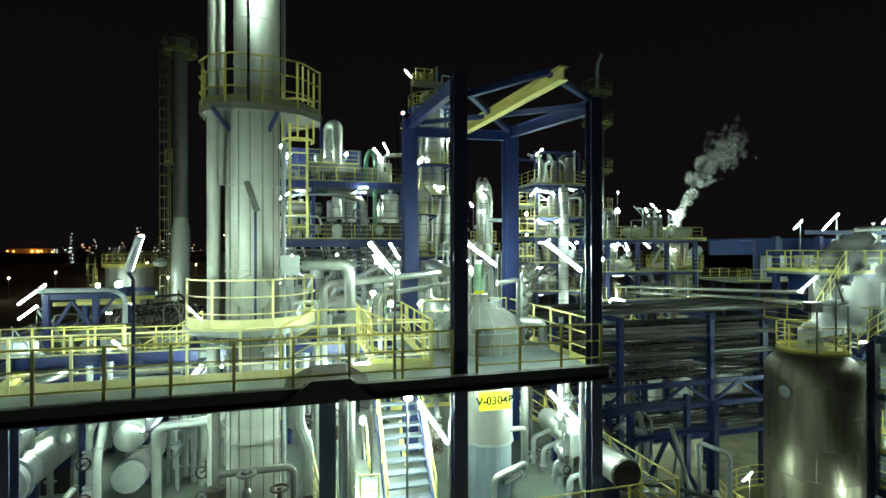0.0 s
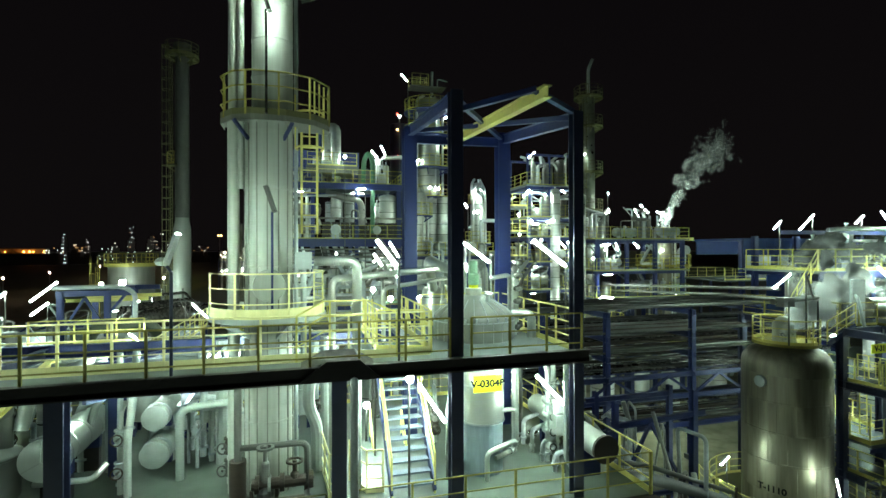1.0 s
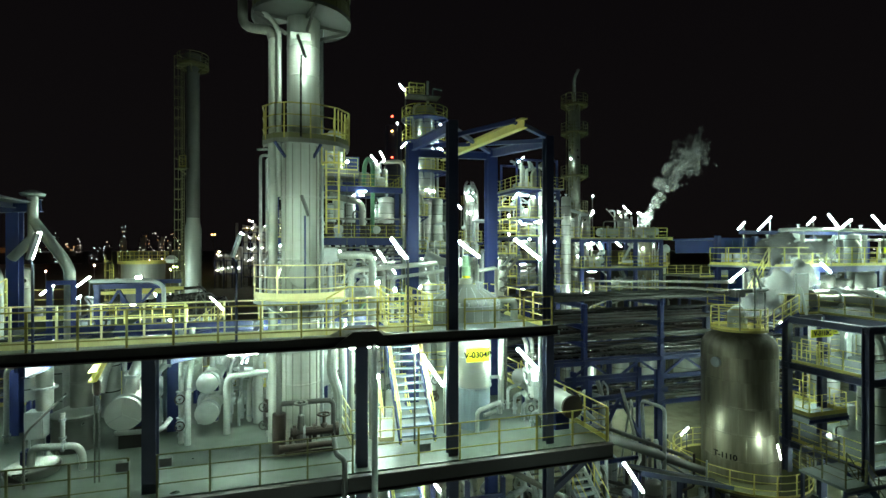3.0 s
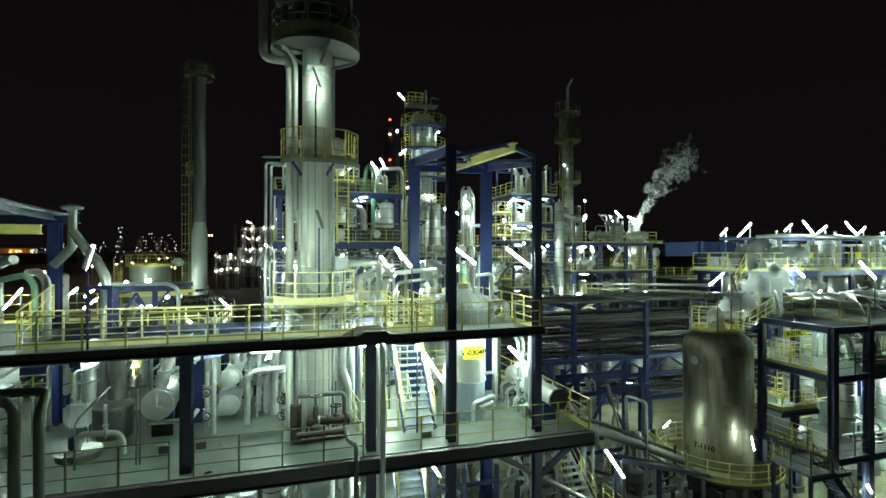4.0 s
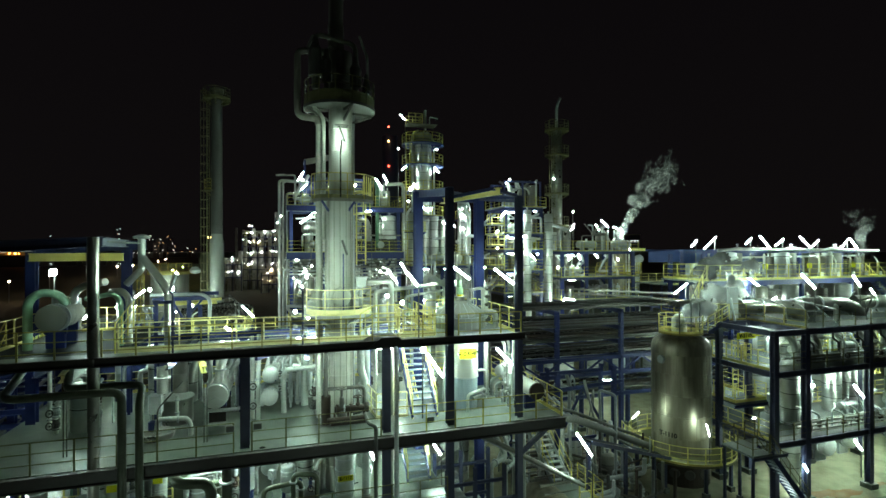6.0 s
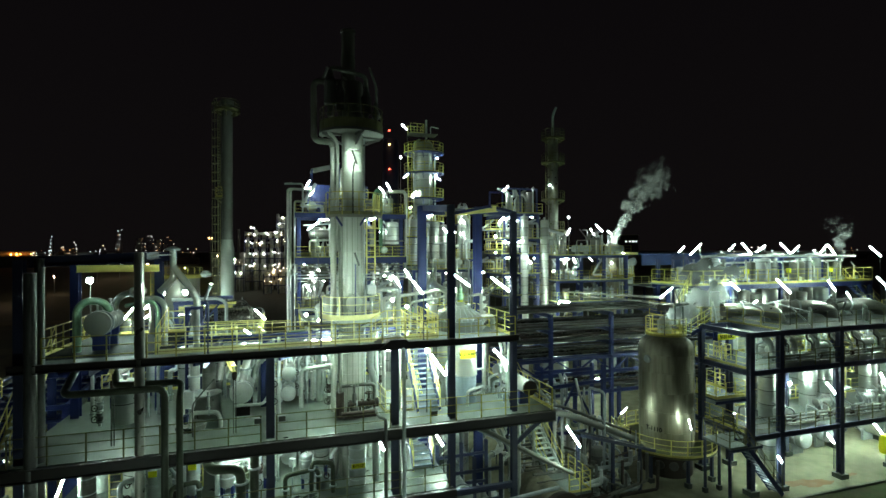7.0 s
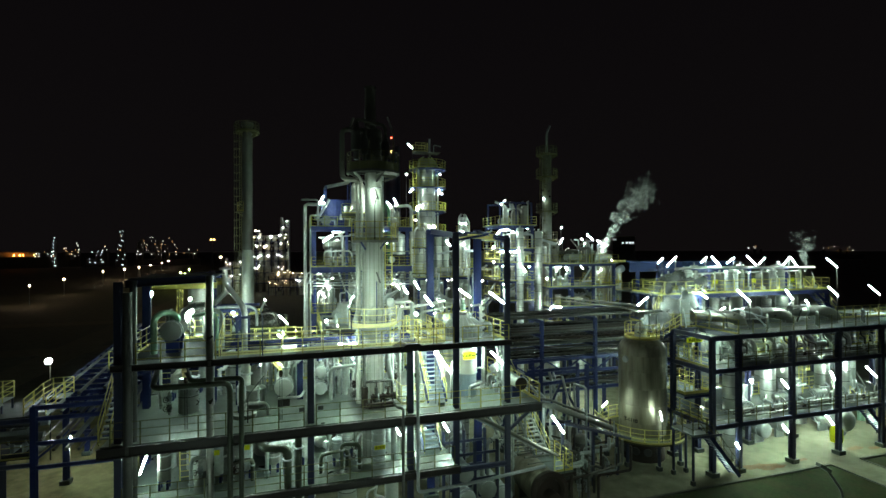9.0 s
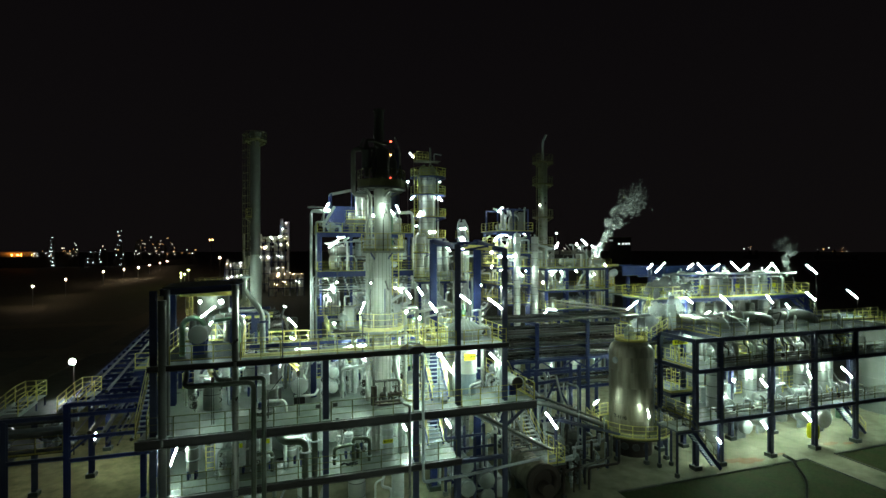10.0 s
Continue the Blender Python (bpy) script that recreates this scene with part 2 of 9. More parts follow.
def sweep(bm, pts, r, seg=10, bend=0.0, caps=True, radii=None):
    line = rounded(pts, bend) if bend else [Vector(p) for p in pts]
    d, s, _ = frame_at(line[0], line[1])
    rings = []
    for i, p in enumerate(line):
        a, b = line[max(0, i - 1)], line[min(len(line) - 1, i + 1)]
        d = (b - a).normalized()
        s = (s - d * s.dot(d)).normalized()
        u = s.cross(d)
        rr = radii[i] if radii else r
        rings.append([bm.verts.new(p + (s * math.cos(t) + u * math.sin(t)) * rr) for t in [2 * math.pi * j / seg for j in range(seg)]])
    for a, b in zip(rings, rings[1:]):
        for j in range(seg):
            bm.faces.new((a[j], a[(j + 1) % seg], b[(j + 1) % seg], b[j]))
    if caps:
        bm.faces.new(rings[0][::-1])
        bm.faces.new(rings[-1])
    return bm


def lathe(bm, profile, x=0.0, y=0.0, z=0.0, seg=28, axis=None):
    """A body of revolution from (radius, height) pairs, about the z axis or along axis."""
    m = Matrix.Translation((x, y, z))
    if axis is not None:
        m = m @ Vector(axis).to_track_quat("Z", "Y").to_matrix().to_4x4()
    rings = []
    for r, h in profile:
        if r < 1e-5:
            rings.append([bm.verts.new(m @ Vector((0, 0, h)))])
        else:
            rings.append([bm.verts.new(m @ Vector((r * math.cos(2 * math.pi * j / seg), r * math.sin(2 * math.pi * j / seg), h))) for j in range(seg)])
    hoop = len(profile) > 3 and profile[0] == profile[-1] and profile[0][0] > 1e-5
    if hoop:
        bmesh.ops.delete(bm, geom=rings.pop(), context="VERTS")
    for a, b in zip(rings, rings[1:] + rings[:1] if hoop else rings[1:]):
        for j in range(seg):
            k = (j + 1) % seg
            if len(a) == 1 and len(b) == 1:
                continue
            if len(a) == 1:
                bm.faces.new((a[0], b[k], b[j]))
            elif len(b) == 1:
                bm.faces.new((a[j], a[k], b[0]))
            else:
                bm.faces.new((a[j], a[k], b[k], b[j]))
    for ring in () if hoop else (rings[0][::-1], rings[-1]):
        if len(ring) > 2:
            bm.faces.new(ring)
    return bm


def dished(r, z0, z1, head=0.25, bottom=True, top=True, seams=0, lip=0.012):
    """Profile of a shell with dished heads and weld seams."""
    out = []
    if bottom:
        out += [(r * math.sin(a), z0 - r * head * math.cos(a)) for a in [math.pi / 2 * i / 6 for i in range(6)]]
        out[0] = (0, out[0][1])
    out.append((r, z0))
    for i in range(1, seams + 1):
        z = z0 + (z1 - z0) * i / (seams + 1)
        out += [(r, z - 0.03), (r + lip, z - 0.02), (r + lip, z + 0.02), (r, z + 0.03)]
    out.append((r, z1))
    if top:
        out += [(r * math.cos(a), z1 + r * head * math.sin(a)) for a in [math.pi / 2 * i / 6 for i in range(1, 7)]]
        out[-1] = (0, out[-1][1])
    return out


# ---- railings ----
POSTS = {}


def post_mesh(height, mat, w=0.045):
    key = (round(height, 2), mat.name, w)
    if key not in POSTS:
        POSTS[key] = finish(box(bmesh.new(), -w / 2, w / 2, -w / 2, w / 2, 0, height), "post", mat)
    return POSTS[key]


def spaced(pts, step):
    pts = [Vector(p) for p in pts]
    # corners first; gentle turns do not count as corners
    runs, run = [], [pts[0]]
    for i in range(1, len(pts)):
        run.append(pts[i])
        if i + 1 == len(pts) or (pts[i] - pts[i - 1]).angle(pts[i + 1] - pts[i], 0) > 0.6:
            runs.append(run)
            run = [pts[i]]
    out = [pts[0]]
    for run in runs:
        legs = [(b - a).length for a, b in zip(run, run[1:])]
        n = max(1, round(sum(legs) / step))
        for k in range(1, n + 1):
            d = sum(legs) * k / n
            for a, b, g in zip(run, run[1:], legs):
                if d <= g + 1e-6:
                    out.append(a.lerp(b, min(1, d / max(g, 1e-6))))
                    break
                d -= g
    return out


def railing(pts, mat=None, height=1.05, step=1.2, rails=3, kick=0.12, parent=None, closed=False, kickmat=None, label="", group="walkway railings", thick=0.022):
    """A handrail along a line of floor points: posts, rails and a kick plate."""
    mat = mat or YELLOW
    pts = [Vector(p) for p in pts]
    if closed:
        pts = pts + [pts[0]]
    top = parent or tagged(new("railing"), label or "yellow painted steel railing with kick plate on the walkway edge", "railing", group)
    seen = spaced(pts, step)
    for p in seen[:-1] if closed else seen:
        o = new("post", post_mesh(height, mat))
        o.parent, o.location = top, p
    for i in range(rails):
        z = height * (1 - i / rails) - (0 if i else 0.0)
        bm = sweep(bmesh.new(), [p + Vector((0, 0, z)) for p in pts], thick if i == 0 else thick * 0.8, 6)
        part("top_rail" if i == 0 else "mid_rail", bm, mat, top)
    if kick:
        bm = bmesh.new()
        rows = []
        for p, q in zip(pts, pts[1:] + [pts[-2] * -1 + pts[-1] * 2]):
            d = (q - p).normalized()
            n = Vector((-d.y, d.x, 0)) * 0.007
            rows.append([bm.verts.new(p + n * k + Vector((0, 0, z))) for k, z in ((1, 0.0), (1, kick), (-1, kick), (-1, 0.0))])
        for a, b in zip(rows, rows[1:]):
            for k in range(4):
                bm.faces.new((a[k], a[(k + 1) % 4], b[(k + 1) % 4], b[k]))
        part("kick_plate", bm, kickmat or mat, top)
    return top


def arc(cx, cy, z, r, a0, a1, n=24):
    return [(cx + r * math.cos(radians(a0 + (a1 - a0) * i / n)), cy + r * math.sin(radians(a0 + (a1 - a0) * i / n)), z) for i in range(n + 1)]


def round_platform(owner, cx, cy, z, rin, rout, a0=0, a1=360, mat=None, rimmat=None, height=1.05, step=1.0, rails=3, kick=0.18, brackets=6, rimcol=None):
    """A ring platform on a column: plate, rim, brackets and its own handrail, all under the column."""
    mat = mat or YELLOW
    n = max(8, int(abs(a1 - a0) / 10))
    bm = bmesh.new()
    inner, outer = arc(cx, cy, z, rin, a0, a1, n), arc(cx, cy, z, rout, a0, a1, n)
    for i in range(n):
        for za in (0.0, -0.05):
            q = [bm.verts.new(Vector(p) + Vector((0, 0, za))) for p in (inner[i], outer[i], outer[i + 1], inner[i + 1])]
            bm.faces.new(q)
    for i in range(n):
        bar(bm, Vector(outer[i]) - Vector((0, 0, 0.05)), Vector(outer[i + 1]) - Vector((0, 0, 0.05)), 0.02, 0.12)
    pl = part("platform", bm, rimmat or BLUE, owner)
    for i in range(brackets):
        a = radians(a0 + (a1 - a0) * (i + 0.5) / brackets)
        c, s = math.cos(a), math.sin(a)
        b = bar(bmesh.new(), (cx + c * rin * 0.95, cy + s * rin * 0.95, z - 0.55), (cx + c * rout * 0.97, cy + s * rout * 0.97, z - 0.12), 0.07, 0.1)
        bar(b, (cx + c * rin * 0.95, cy + s * rin * 0.95, z - 0.1), (cx + c * rout * 0.97, cy + s * rout * 0.97, z - 0.1), 0.07, 0.09)
        part("bracket", b, rimmat or BLUE, pl)
    railing(arc(cx, cy, z, rout - 0.03, a0, a1, n), mat, height, step, rails, kick, parent=pl)
    return pl


def ladder(owner, x, y, z0, z1, rz, mat=None, cage=True, w=0.45):
    """A caged rung ladder as a part of its column or frame."""
    mat = mat or YELLOW
    m = pose(x, y, 0, 0, 0, rz)
    bm = bmesh.new()
    for s in (-w / 2, w / 2):
        bar(bm, m @ Vector((s, 0, z0)), m @ Vector((s, 0, z1)), 0.06, 0.03)
    z = z0 + 0.2
    while z < z1:
        bar(bm, m @ Vector((-w / 2, 0, z)), m @ Vector((w / 2, 0, z)), 0.03, 0.03)
        z += 0.3
    ob = part("ladder", bm, mat, owner)
    if cage:
        cg = bmesh.new()
        z = z0 + 2.2
        while z < z1 + 1.0:
            ring = [m @ Vector((0.36 * math.cos(t), -0.36 - 0.36 * math.sin(t), z)) for t in [math.pi * (i / 10 * 1.4 - 0.2) for i in range(11)]]
            for a, b in zip(ring, ring[1:]):
                bar(cg, a, b, 0.02, 0.05)
            z += 0.9
        for t in (0.1, 0.5, 0.9):
            t = math.pi * (t * 1.4 - 0.2)
            p = Vector((0.36 * math.cos(t), -0.36 - 0.36 * math.sin(t), 0))
            if z1 - z0 > 2.3:
                bar(cg, m @ (p + Vector((0, 0, z0 + 2.2))), m @ (p + Vector((0, 0, z1 + 0.9))), 0.04, 0.02)
        if len(cg.verts):
            part("cage", cg, mat, ob)
        else:
            cg.free()
    return ob


# ---- pipes ----


FAR_NORTH = thing("pipework", "tangle of clad and galvanised pipes on the northern decks", "pipework")
FAR_EAST = thing("pipework", "grey and clad pipes winding through the eastern building", "pipework")
FAR_LOW = thing("pipework", "dull low pipes on the ground below the pipe rack", "pipework")


def pipe(pts, r, mat=None, bend=None, flanges=(), label="", group="process pipes", seg=10, name="pipe"):
    """One run of pipe with rounded elbows; flanges at the given shares of its points."""
    mat = mat or CLAD
    # small pipes beyond the main decks are parts of the pipework there
    if not label and group == "process pipes" and (min(p[1] for p in pts) > 9.3 or min(p[0] for p in pts) > 20.4 or (min(p[0] for p in pts) > 5.5 and pts[0][2] < 3.5)):
        return part("pipe", sweep(bmesh.new(), pts, r, 8, bend if bend is not None else r * 2.6), mat, FAR_EAST if pts[0][0] > 20.4 else FAR_NORTH if pts[0][1] > 9.3 else FAR_LOW, smooth=True)
    words = {"aluminium_cladding": "insulated pipe in shiny aluminium cladding", "dark_pipe_paint": "dark painted bare steel pipe", "brown_rusted_pipe": "brown rusted steel pipe run",
             "pale_green_pipe_paint": "pale green painted process pipe", "galvanised_steel": "dull grey galvanised steel pipe"}
    ob = solid(name, sweep(bmesh.new(), pts, r, seg, bend if bend is not None else r * 2.6), mat, label or words.get(mat.name, "painted steel process pipe in the plant"), "pipe", group, smooth=True)
    for i in flanges:
        p, q = Vector(pts[i]), Vector(pts[i + 1] if i + 1 < len(pts) else pts[i - 1])
        d = (q - p).normalized()
        c = p + d * r * 3
        part("flange", sweep(bmesh.new(), [c - d * 0.03, c + d * 0.03], r * 1.5, 12), GALV, ob)
    return ob


LAMPS = []


def tube(a, b, thick=0.031, lit=None):
    """A tube floodlight between two ends: housing above, glowing tube below. Its pole is added once all the rest stands."""
    a, b = Vector(a), Vector(b)
    mid = (a + b) / 2
    a, b = a - mid, b - mid
    th = thing("tube_light", "lit white fluorescent tube light on a steel bracket", "lamp", "fluorescent floodlights", at=mid)
    part("tube", sweep(bmesh.new(), [a, b], thick, 8), lit or (TUBE_NORTH if mid.y > 22 else TUBE), th, "glowing white tube", smooth=True)
    d = (b - a).normalized()
    n = (Vector((0, 0, 1)) - d * d.z).normalized()
    part("housing", bar(bmesh.new(), a + n * (thick + 0.03), b + n * (thick + 0.03), thick * 2.2, 0.05), GALV, th, "grey metal housing")
    LAMPS.append((th, b + n * (thick + 0.05), mid))
    return th


def back_tube(x, y, z, rz=0.0, lean=10.0, pole=2.0, length=0.64):
    """A tube floodlight that shines away to the plant, seen on its dark back: housing, tube and the mast that it stands on."""
    th = thing("mast_light", "tube floodlight on a dark mast turned towards the plant", "lamp", "mast lights", at=(x, y, z), rz=rz)
    m = pose(0, 0, 0, lean, 20, 0)
    a, b = m @ Vector((0, 0, -length / 2)), m @ Vector((0, 0, length / 2))
    off = m @ Vector((0, 0.09, 0)) - m @ Vector((0, 0, 0))
    part("tube", sweep(bmesh.new(), [a + off, b + off], 0.04, 8), TUBE, th, "glowing white tube", smooth=True)
    part("housing", bar(bmesh.new(), a, b, 0.11, 0.07), GALV, th, "grey metal housing")
    part("mast", sweep(bmesh.new(), [(0, -0.02, -pole), (0, -0.02, -length / 2 - 0.1), a], 0.032, 8), DARK, th, "dark blue mast")
    return th


def bulb(x, y, z, r=0.085):
    """A small round bulkhead light in a cage ring."""
    th = thing("bulkhead_light", "lit round white bulkhead light on a bracket", "lamp", "bulkhead lights", at=(x, y, z))
    part("globe", lathe(bmesh.new(), dished(r, -r * 0.6, r * 0.4, 0.8), seg=14), BULB, th, "glowing white globe", smooth=True)
    part("hood", lathe(bmesh.new(), [(r * 1.15, r * 0.75), (r * 1.15, r * 0.95), (r * 0.5, r * 1.5), (0, r * 1.5)], seg=14), GALV, th, "grey metal hood")
    LAMPS.append((th, Vector((0, 0.06, r * 1.4)), Vector((x, y, z))))
    return th


def carry_lamps():
    """A rod from each lamp to the deck close above it, or a pole to the first thing beneath it."""
    dg = bpy.context.evaluated_depsgraph_get()
    for th, top, mid in LAMPS:
        start = mid + top + Vector((0.0, 0.05, -0.35))
        above = mid + top + Vector((0.0, 0.0, 0.12))
        over, roof, *_ = scene.ray_cast(dg, above, Vector((0, 0, 1)), distance=0.9)
        if over:
            part("hanger", sweep(bmesh.new(), [top - Vector((0, 0, 0.06)), roof - mid], 0.02, 6), PIPE, th, "thin dark hanger rod")
            continue
        hit, place, *_ = scene.ray_cast(dg, start, Vector((0, 0, -1)))
        low = max(place.z - 0.05, mid.z - 24.0) if hit else mid.z - 3.0
        foot = Vector((start.x, start.y, low)) - mid
        part("pole", sweep(bmesh.new(), [foot, Vector((foot.x, foot.y, top.z - 0.12)), top], 0.028, 6, 0.12), PIPE, th, "thin dark pole")


def stairs(x0, x1, y0, z0, y1, z1, n, group="access stairs", label="blue steel stairs with yellow handrails between decks", axis="y", rail=None):
    """A straight flight: two stringers, treads and two handrails. x0..x1 is its width; it runs from y0 up to y1."""
    f = (lambda a, b, c: (a, b, c)) if axis == "y" else (lambda a, b, c: (b, a, c))
    th = thing("stair", label, "stairs", group)
    for x in (x0, x1):
        part("stringer", bar(bmesh.new(), f(x, y0, z0 + 0.05), f(x, y1, z1 + 0.05), 0.05, 0.26), BLUE, th)
        r = bmesh.new()
        for h in (1.0, 0.55):
            sweep(r, [f(x, y0, z0 + h), f(x, y1, z1 + h)], 0.022, 6)
        for i in range(5):
            t = i / 4
            p = f(x, y0 + (y1 - y0) * t, z0 + (z1 - z0) * t)
            bar(r, p, (p[0], p[1], p[2] + 1.0), 0.04, 0.04)
        part("handrail", r, rail or YELLOW, th)
    d = 0.26 if y1 > y0 else -0.26
    me = None
    for i in range(1, n):
        t = i / n
        y, z = y0 + (y1 - y0) * t, z0 + (z1 - z0) * t
        if me is None:
            c = [f(x0 + 0.02, -d / 2, -0.02), f(x1 - 0.02, d / 2, 0.02)]
            lo, hi = [min(a, b) for a, b in zip(*c)], [max(a, b) for a, b in zip(*c)]
            me = finish(box(bmesh.new(), lo[0], hi[0], lo[1], hi[1], lo[2], hi[2]), "tread", TREAD)
        o = new("tread", me)
        o.parent, o.location = th, f(0, y, z)
    return th


def words(text, size, m, mat, parent, name="lettering", arc_r=None):
    """Letters of the built-in font as a thin mesh; on a shell of radius arc_r they follow its curve."""
    cu = bpy.data.curves.new(name, "FONT")
    cu.body, cu.size, cu.align_x, cu.align_y, cu.extrude, cu.offset = text, size, "CENTER", "CENTER", 0.004, size * 0.035
    tmp = bpy.data.objects.new(name, cu)
    scene.collection.objects.link(tmp)
    me = bpy.data.meshes.new_from_object(tmp.evaluated_get(bpy.context.evaluated_depsgraph_get()))
    bpy.data.objects.remove(tmp)
    if arc_r:
        for v in me.vertices:
            a = v.co.x / arc_r
            v.co = Vector((math.sin(a) * (arc_r + v.co.z), v.co.y, math.cos(a) * (arc_r + v.co.z) - arc_r))
    me.materials.clear()
    me.materials.append(mat)
    ob = new(name, me)
    ob.parent, ob.matrix_basis = parent, m
    return ob


def drum(p, length, r, mat=None, along="x", legs=0.0, label="", group="horizontal vessels", ends=True, name="drum", cat="vessel"):
    """A lying vessel with dished ends, flanged channel head, saddles and a nozzle. p: the middle of its axis."""
    th = thing(name, label or "horizontal cylindrical heat exchanger in aluminium cladding on saddles", cat, group, at=p, rz={"x": 0, "y": 90}.get(along, 0) if isinstance(along, str) else along)
    prof = dished(r, -length / 2, length / 2, 0.35, seams=3)
    part("shell", lathe(bmesh.new(), prof, seg=24, axis=(1, 0, 0)), mat or CLAD, th, smooth=True)
    for s in (-0.36, 0.36):
        part("flange", lathe(bmesh.new(), [(r * 1.02, -0.04), (r * 1.12, -0.04), (r * 1.12, 0.04), (r * 1.02, 0.04)], length * s, 0, 0, 24, axis=(1, 0, 0)), GALV, th)
        if legs:
            part("saddle", box(bmesh.new(), length * s * 0.7 - 0.09, length * s * 0.7 + 0.09, -r * 0.8, r * 0.8, -legs, -r * 0.55), GREY, th)
    part("nozzle", sweep(bmesh.new(), [(0, 0, r * 0.8), (0, 0, r + 0.25)], r * 0.28, 12), CLAD, th)
    return th


def pot(x, y, z0, z1, r, mat=None, label="", head=0.35, legs=0.0, group="upright vessels", seams=2, name="vessel", nozzle=True, bottom=True):
    """An upright vessel with dished heads, on a skirt or legs, with a top nozzle."""
    th = thing(name, label or "upright cylindrical process vessel in bright metal cladding", "vessel", group, at=(x, y, z0))
    h = z1 - z0
    part("shell", lathe(bmesh.new(), dished(r, legs + (r * head if legs else 0.02), h - r * head, head, bottom=bool(legs) and bottom, seams=seams), seg=28), SHEETED.get((mat or CLAD).name, mat), th, smooth=True)
    if legs:
        for i in range(4):
            a = radians(45 + 90 * i)
            part("leg", box(bmesh.new(), r * 0.85 * math.cos(a) - 0.06, r * 0.85 * math.cos(a) + 0.06, r * 0.85 * math.sin(a) - 0.06, r * 0.85 * math.sin(a) + 0.06, 0, legs + r * head), BLUE, th)
    if nozzle:
        part("nozzle", lathe(bmesh.new(), [(r * 0.16, 0), (r * 0.16, 0.2), (r * 0.28, 0.2), (r * 0.28, 0.28), (0, 0.28)], 0, 0, h - 0.05, 14), GALV, th)
    return th


def steel(name, label, columns=(), beams=(), mat=None, w=0.3, braces=(), group="steel frames", base=True):
    """A steel frame: columns (x, y, z0, z1[, width]), beams (p, q[, depth]) and braces (p, q)."""
    th = thing(name, label, "steel frame", group)
    for c in columns:
        ww = c[4] if len(c) > 4 else w
        part("column", girder(bmesh.new(), (c[0], c[1], c[2]), (c[0], c[1], c[3]), ww, ww, ww * 0.1, ww * 0.09), mat or BLUE, th)
        if base and c[2] < 0.05:
            part("footing", box(bmesh.new(), c[0] - ww, c[0] + ww, c[1] - ww, c[1] + ww, 0, 0.3), CONC, th)
    for b in beams:
        d = b[2] if len(b) > 2 else w
        part("beam", girder(bmesh.new(), b[0], b[1], d * 0.55, d), mat or BLUE, th)
    for b in braces:
        part("brace", bar(bmesh.new(), b[0], b[1], 0.12, 0.12), mat or BLUE, th)
    return th


def slab(name, x0, x1, y0, y1, z, mat=None, thick=0.12, label="grey steel deck plate floor of the platform", cat="floor"):
    return solid(name, box(bmesh.new(), x0, x1, y0, y1, z - thick, z), mat or GRATE, label, cat, kind="structure")


# ---- ground ----
U, L, G = 10.92, 7.45, 4.42  # deck levels of the main frame
bm = bmesh.new()
box(bm, -2500, 2500, -300, 4000, -1.0, -0.12)
solid("ground", bm, SOIL, "dark night ground of grass and soil round the plant", "ground", kind="structure")
bm = box(bmesh.new(), -17, 12.0, -1.2, 60, -0.14, 0.0)
box(bm, 12.0, 48, 0.9, 60, -0.14, 0.0)
box(bm, 29.85, 32.9, -30, 0.9, -0.14, 0.0)
solid("pavement", bm, APRON, "pale worn concrete apron under the process plant", "pavement", kind="structure")
KERB = paint("dark_mossy_kerb", (0.10, 0.10, 0.075), 0.9, dirty=0.6)
for x0, x1, y0, y1 in ((12.0, 29.75, 0.72, 0.88), (33.0, 48.0, 0.72, 0.88), (29.72, 29.84, -30, 0.72), (32.91, 33.03, -30, 0.72)):
    solid("kerb", box(bmesh.new(), x0, x1, y0, y1, -0.13, 0.06), KERB, "low mossy concrete kerb along the apron", "kerb", kind="structure")
TURF = paint("thin_night_grass", (0.032, 0.042, 0.016), 0.95, spread=0.6, grain=5.0, dirty=1.0, dirt=(0.05, 0.04, 0.02), bump=0.8)
TURF.node_tree.nodes["Principled BSDF"].inputs["Specular IOR Level"].default_value = 0.05
for x0, x1 in ((12.0, 29.7), (33.05, 60.0)):
    solid("lawn", box(bmesh.new(), x0, x1, -30, 0.7, -0.13, -0.02), TURF, "thin patchy grass and soil before the apron", "grass", kind="structure")
RUSTY = paint("rust_run_on_concrete", (0.17, 0.075, 0.018), 0.8, spread=0.3, grain=3.0, dirty=0.7, dirt=(0.24, 0.19, 0.12))
random.seed(8)
for x, y, a, b in ((25.2, 1.9, 1.5, 0.5), (24.0, 2.3, 1.6, 0.35), (34.9, 2.4, 0.9, 0.35), (36.4, 2.0, 0.7, 0.25), (28.6, 2.1, 0.6, 0.2)):
    bm = bmesh.new()
    bm.faces.new([bm.verts.new((a * math.cos(t) * random.uniform(0.65, 1.1), b * math.sin(t) * random.uniform(0.6, 1.1), 0.004)) for t in [2 * math.pi * i / 22 for i in range(22)]])
    solid("rust_stain", bm, RUSTY, "orange rust run spread over the concrete apron", "stain", kind="structure", at=(x, y, 0))

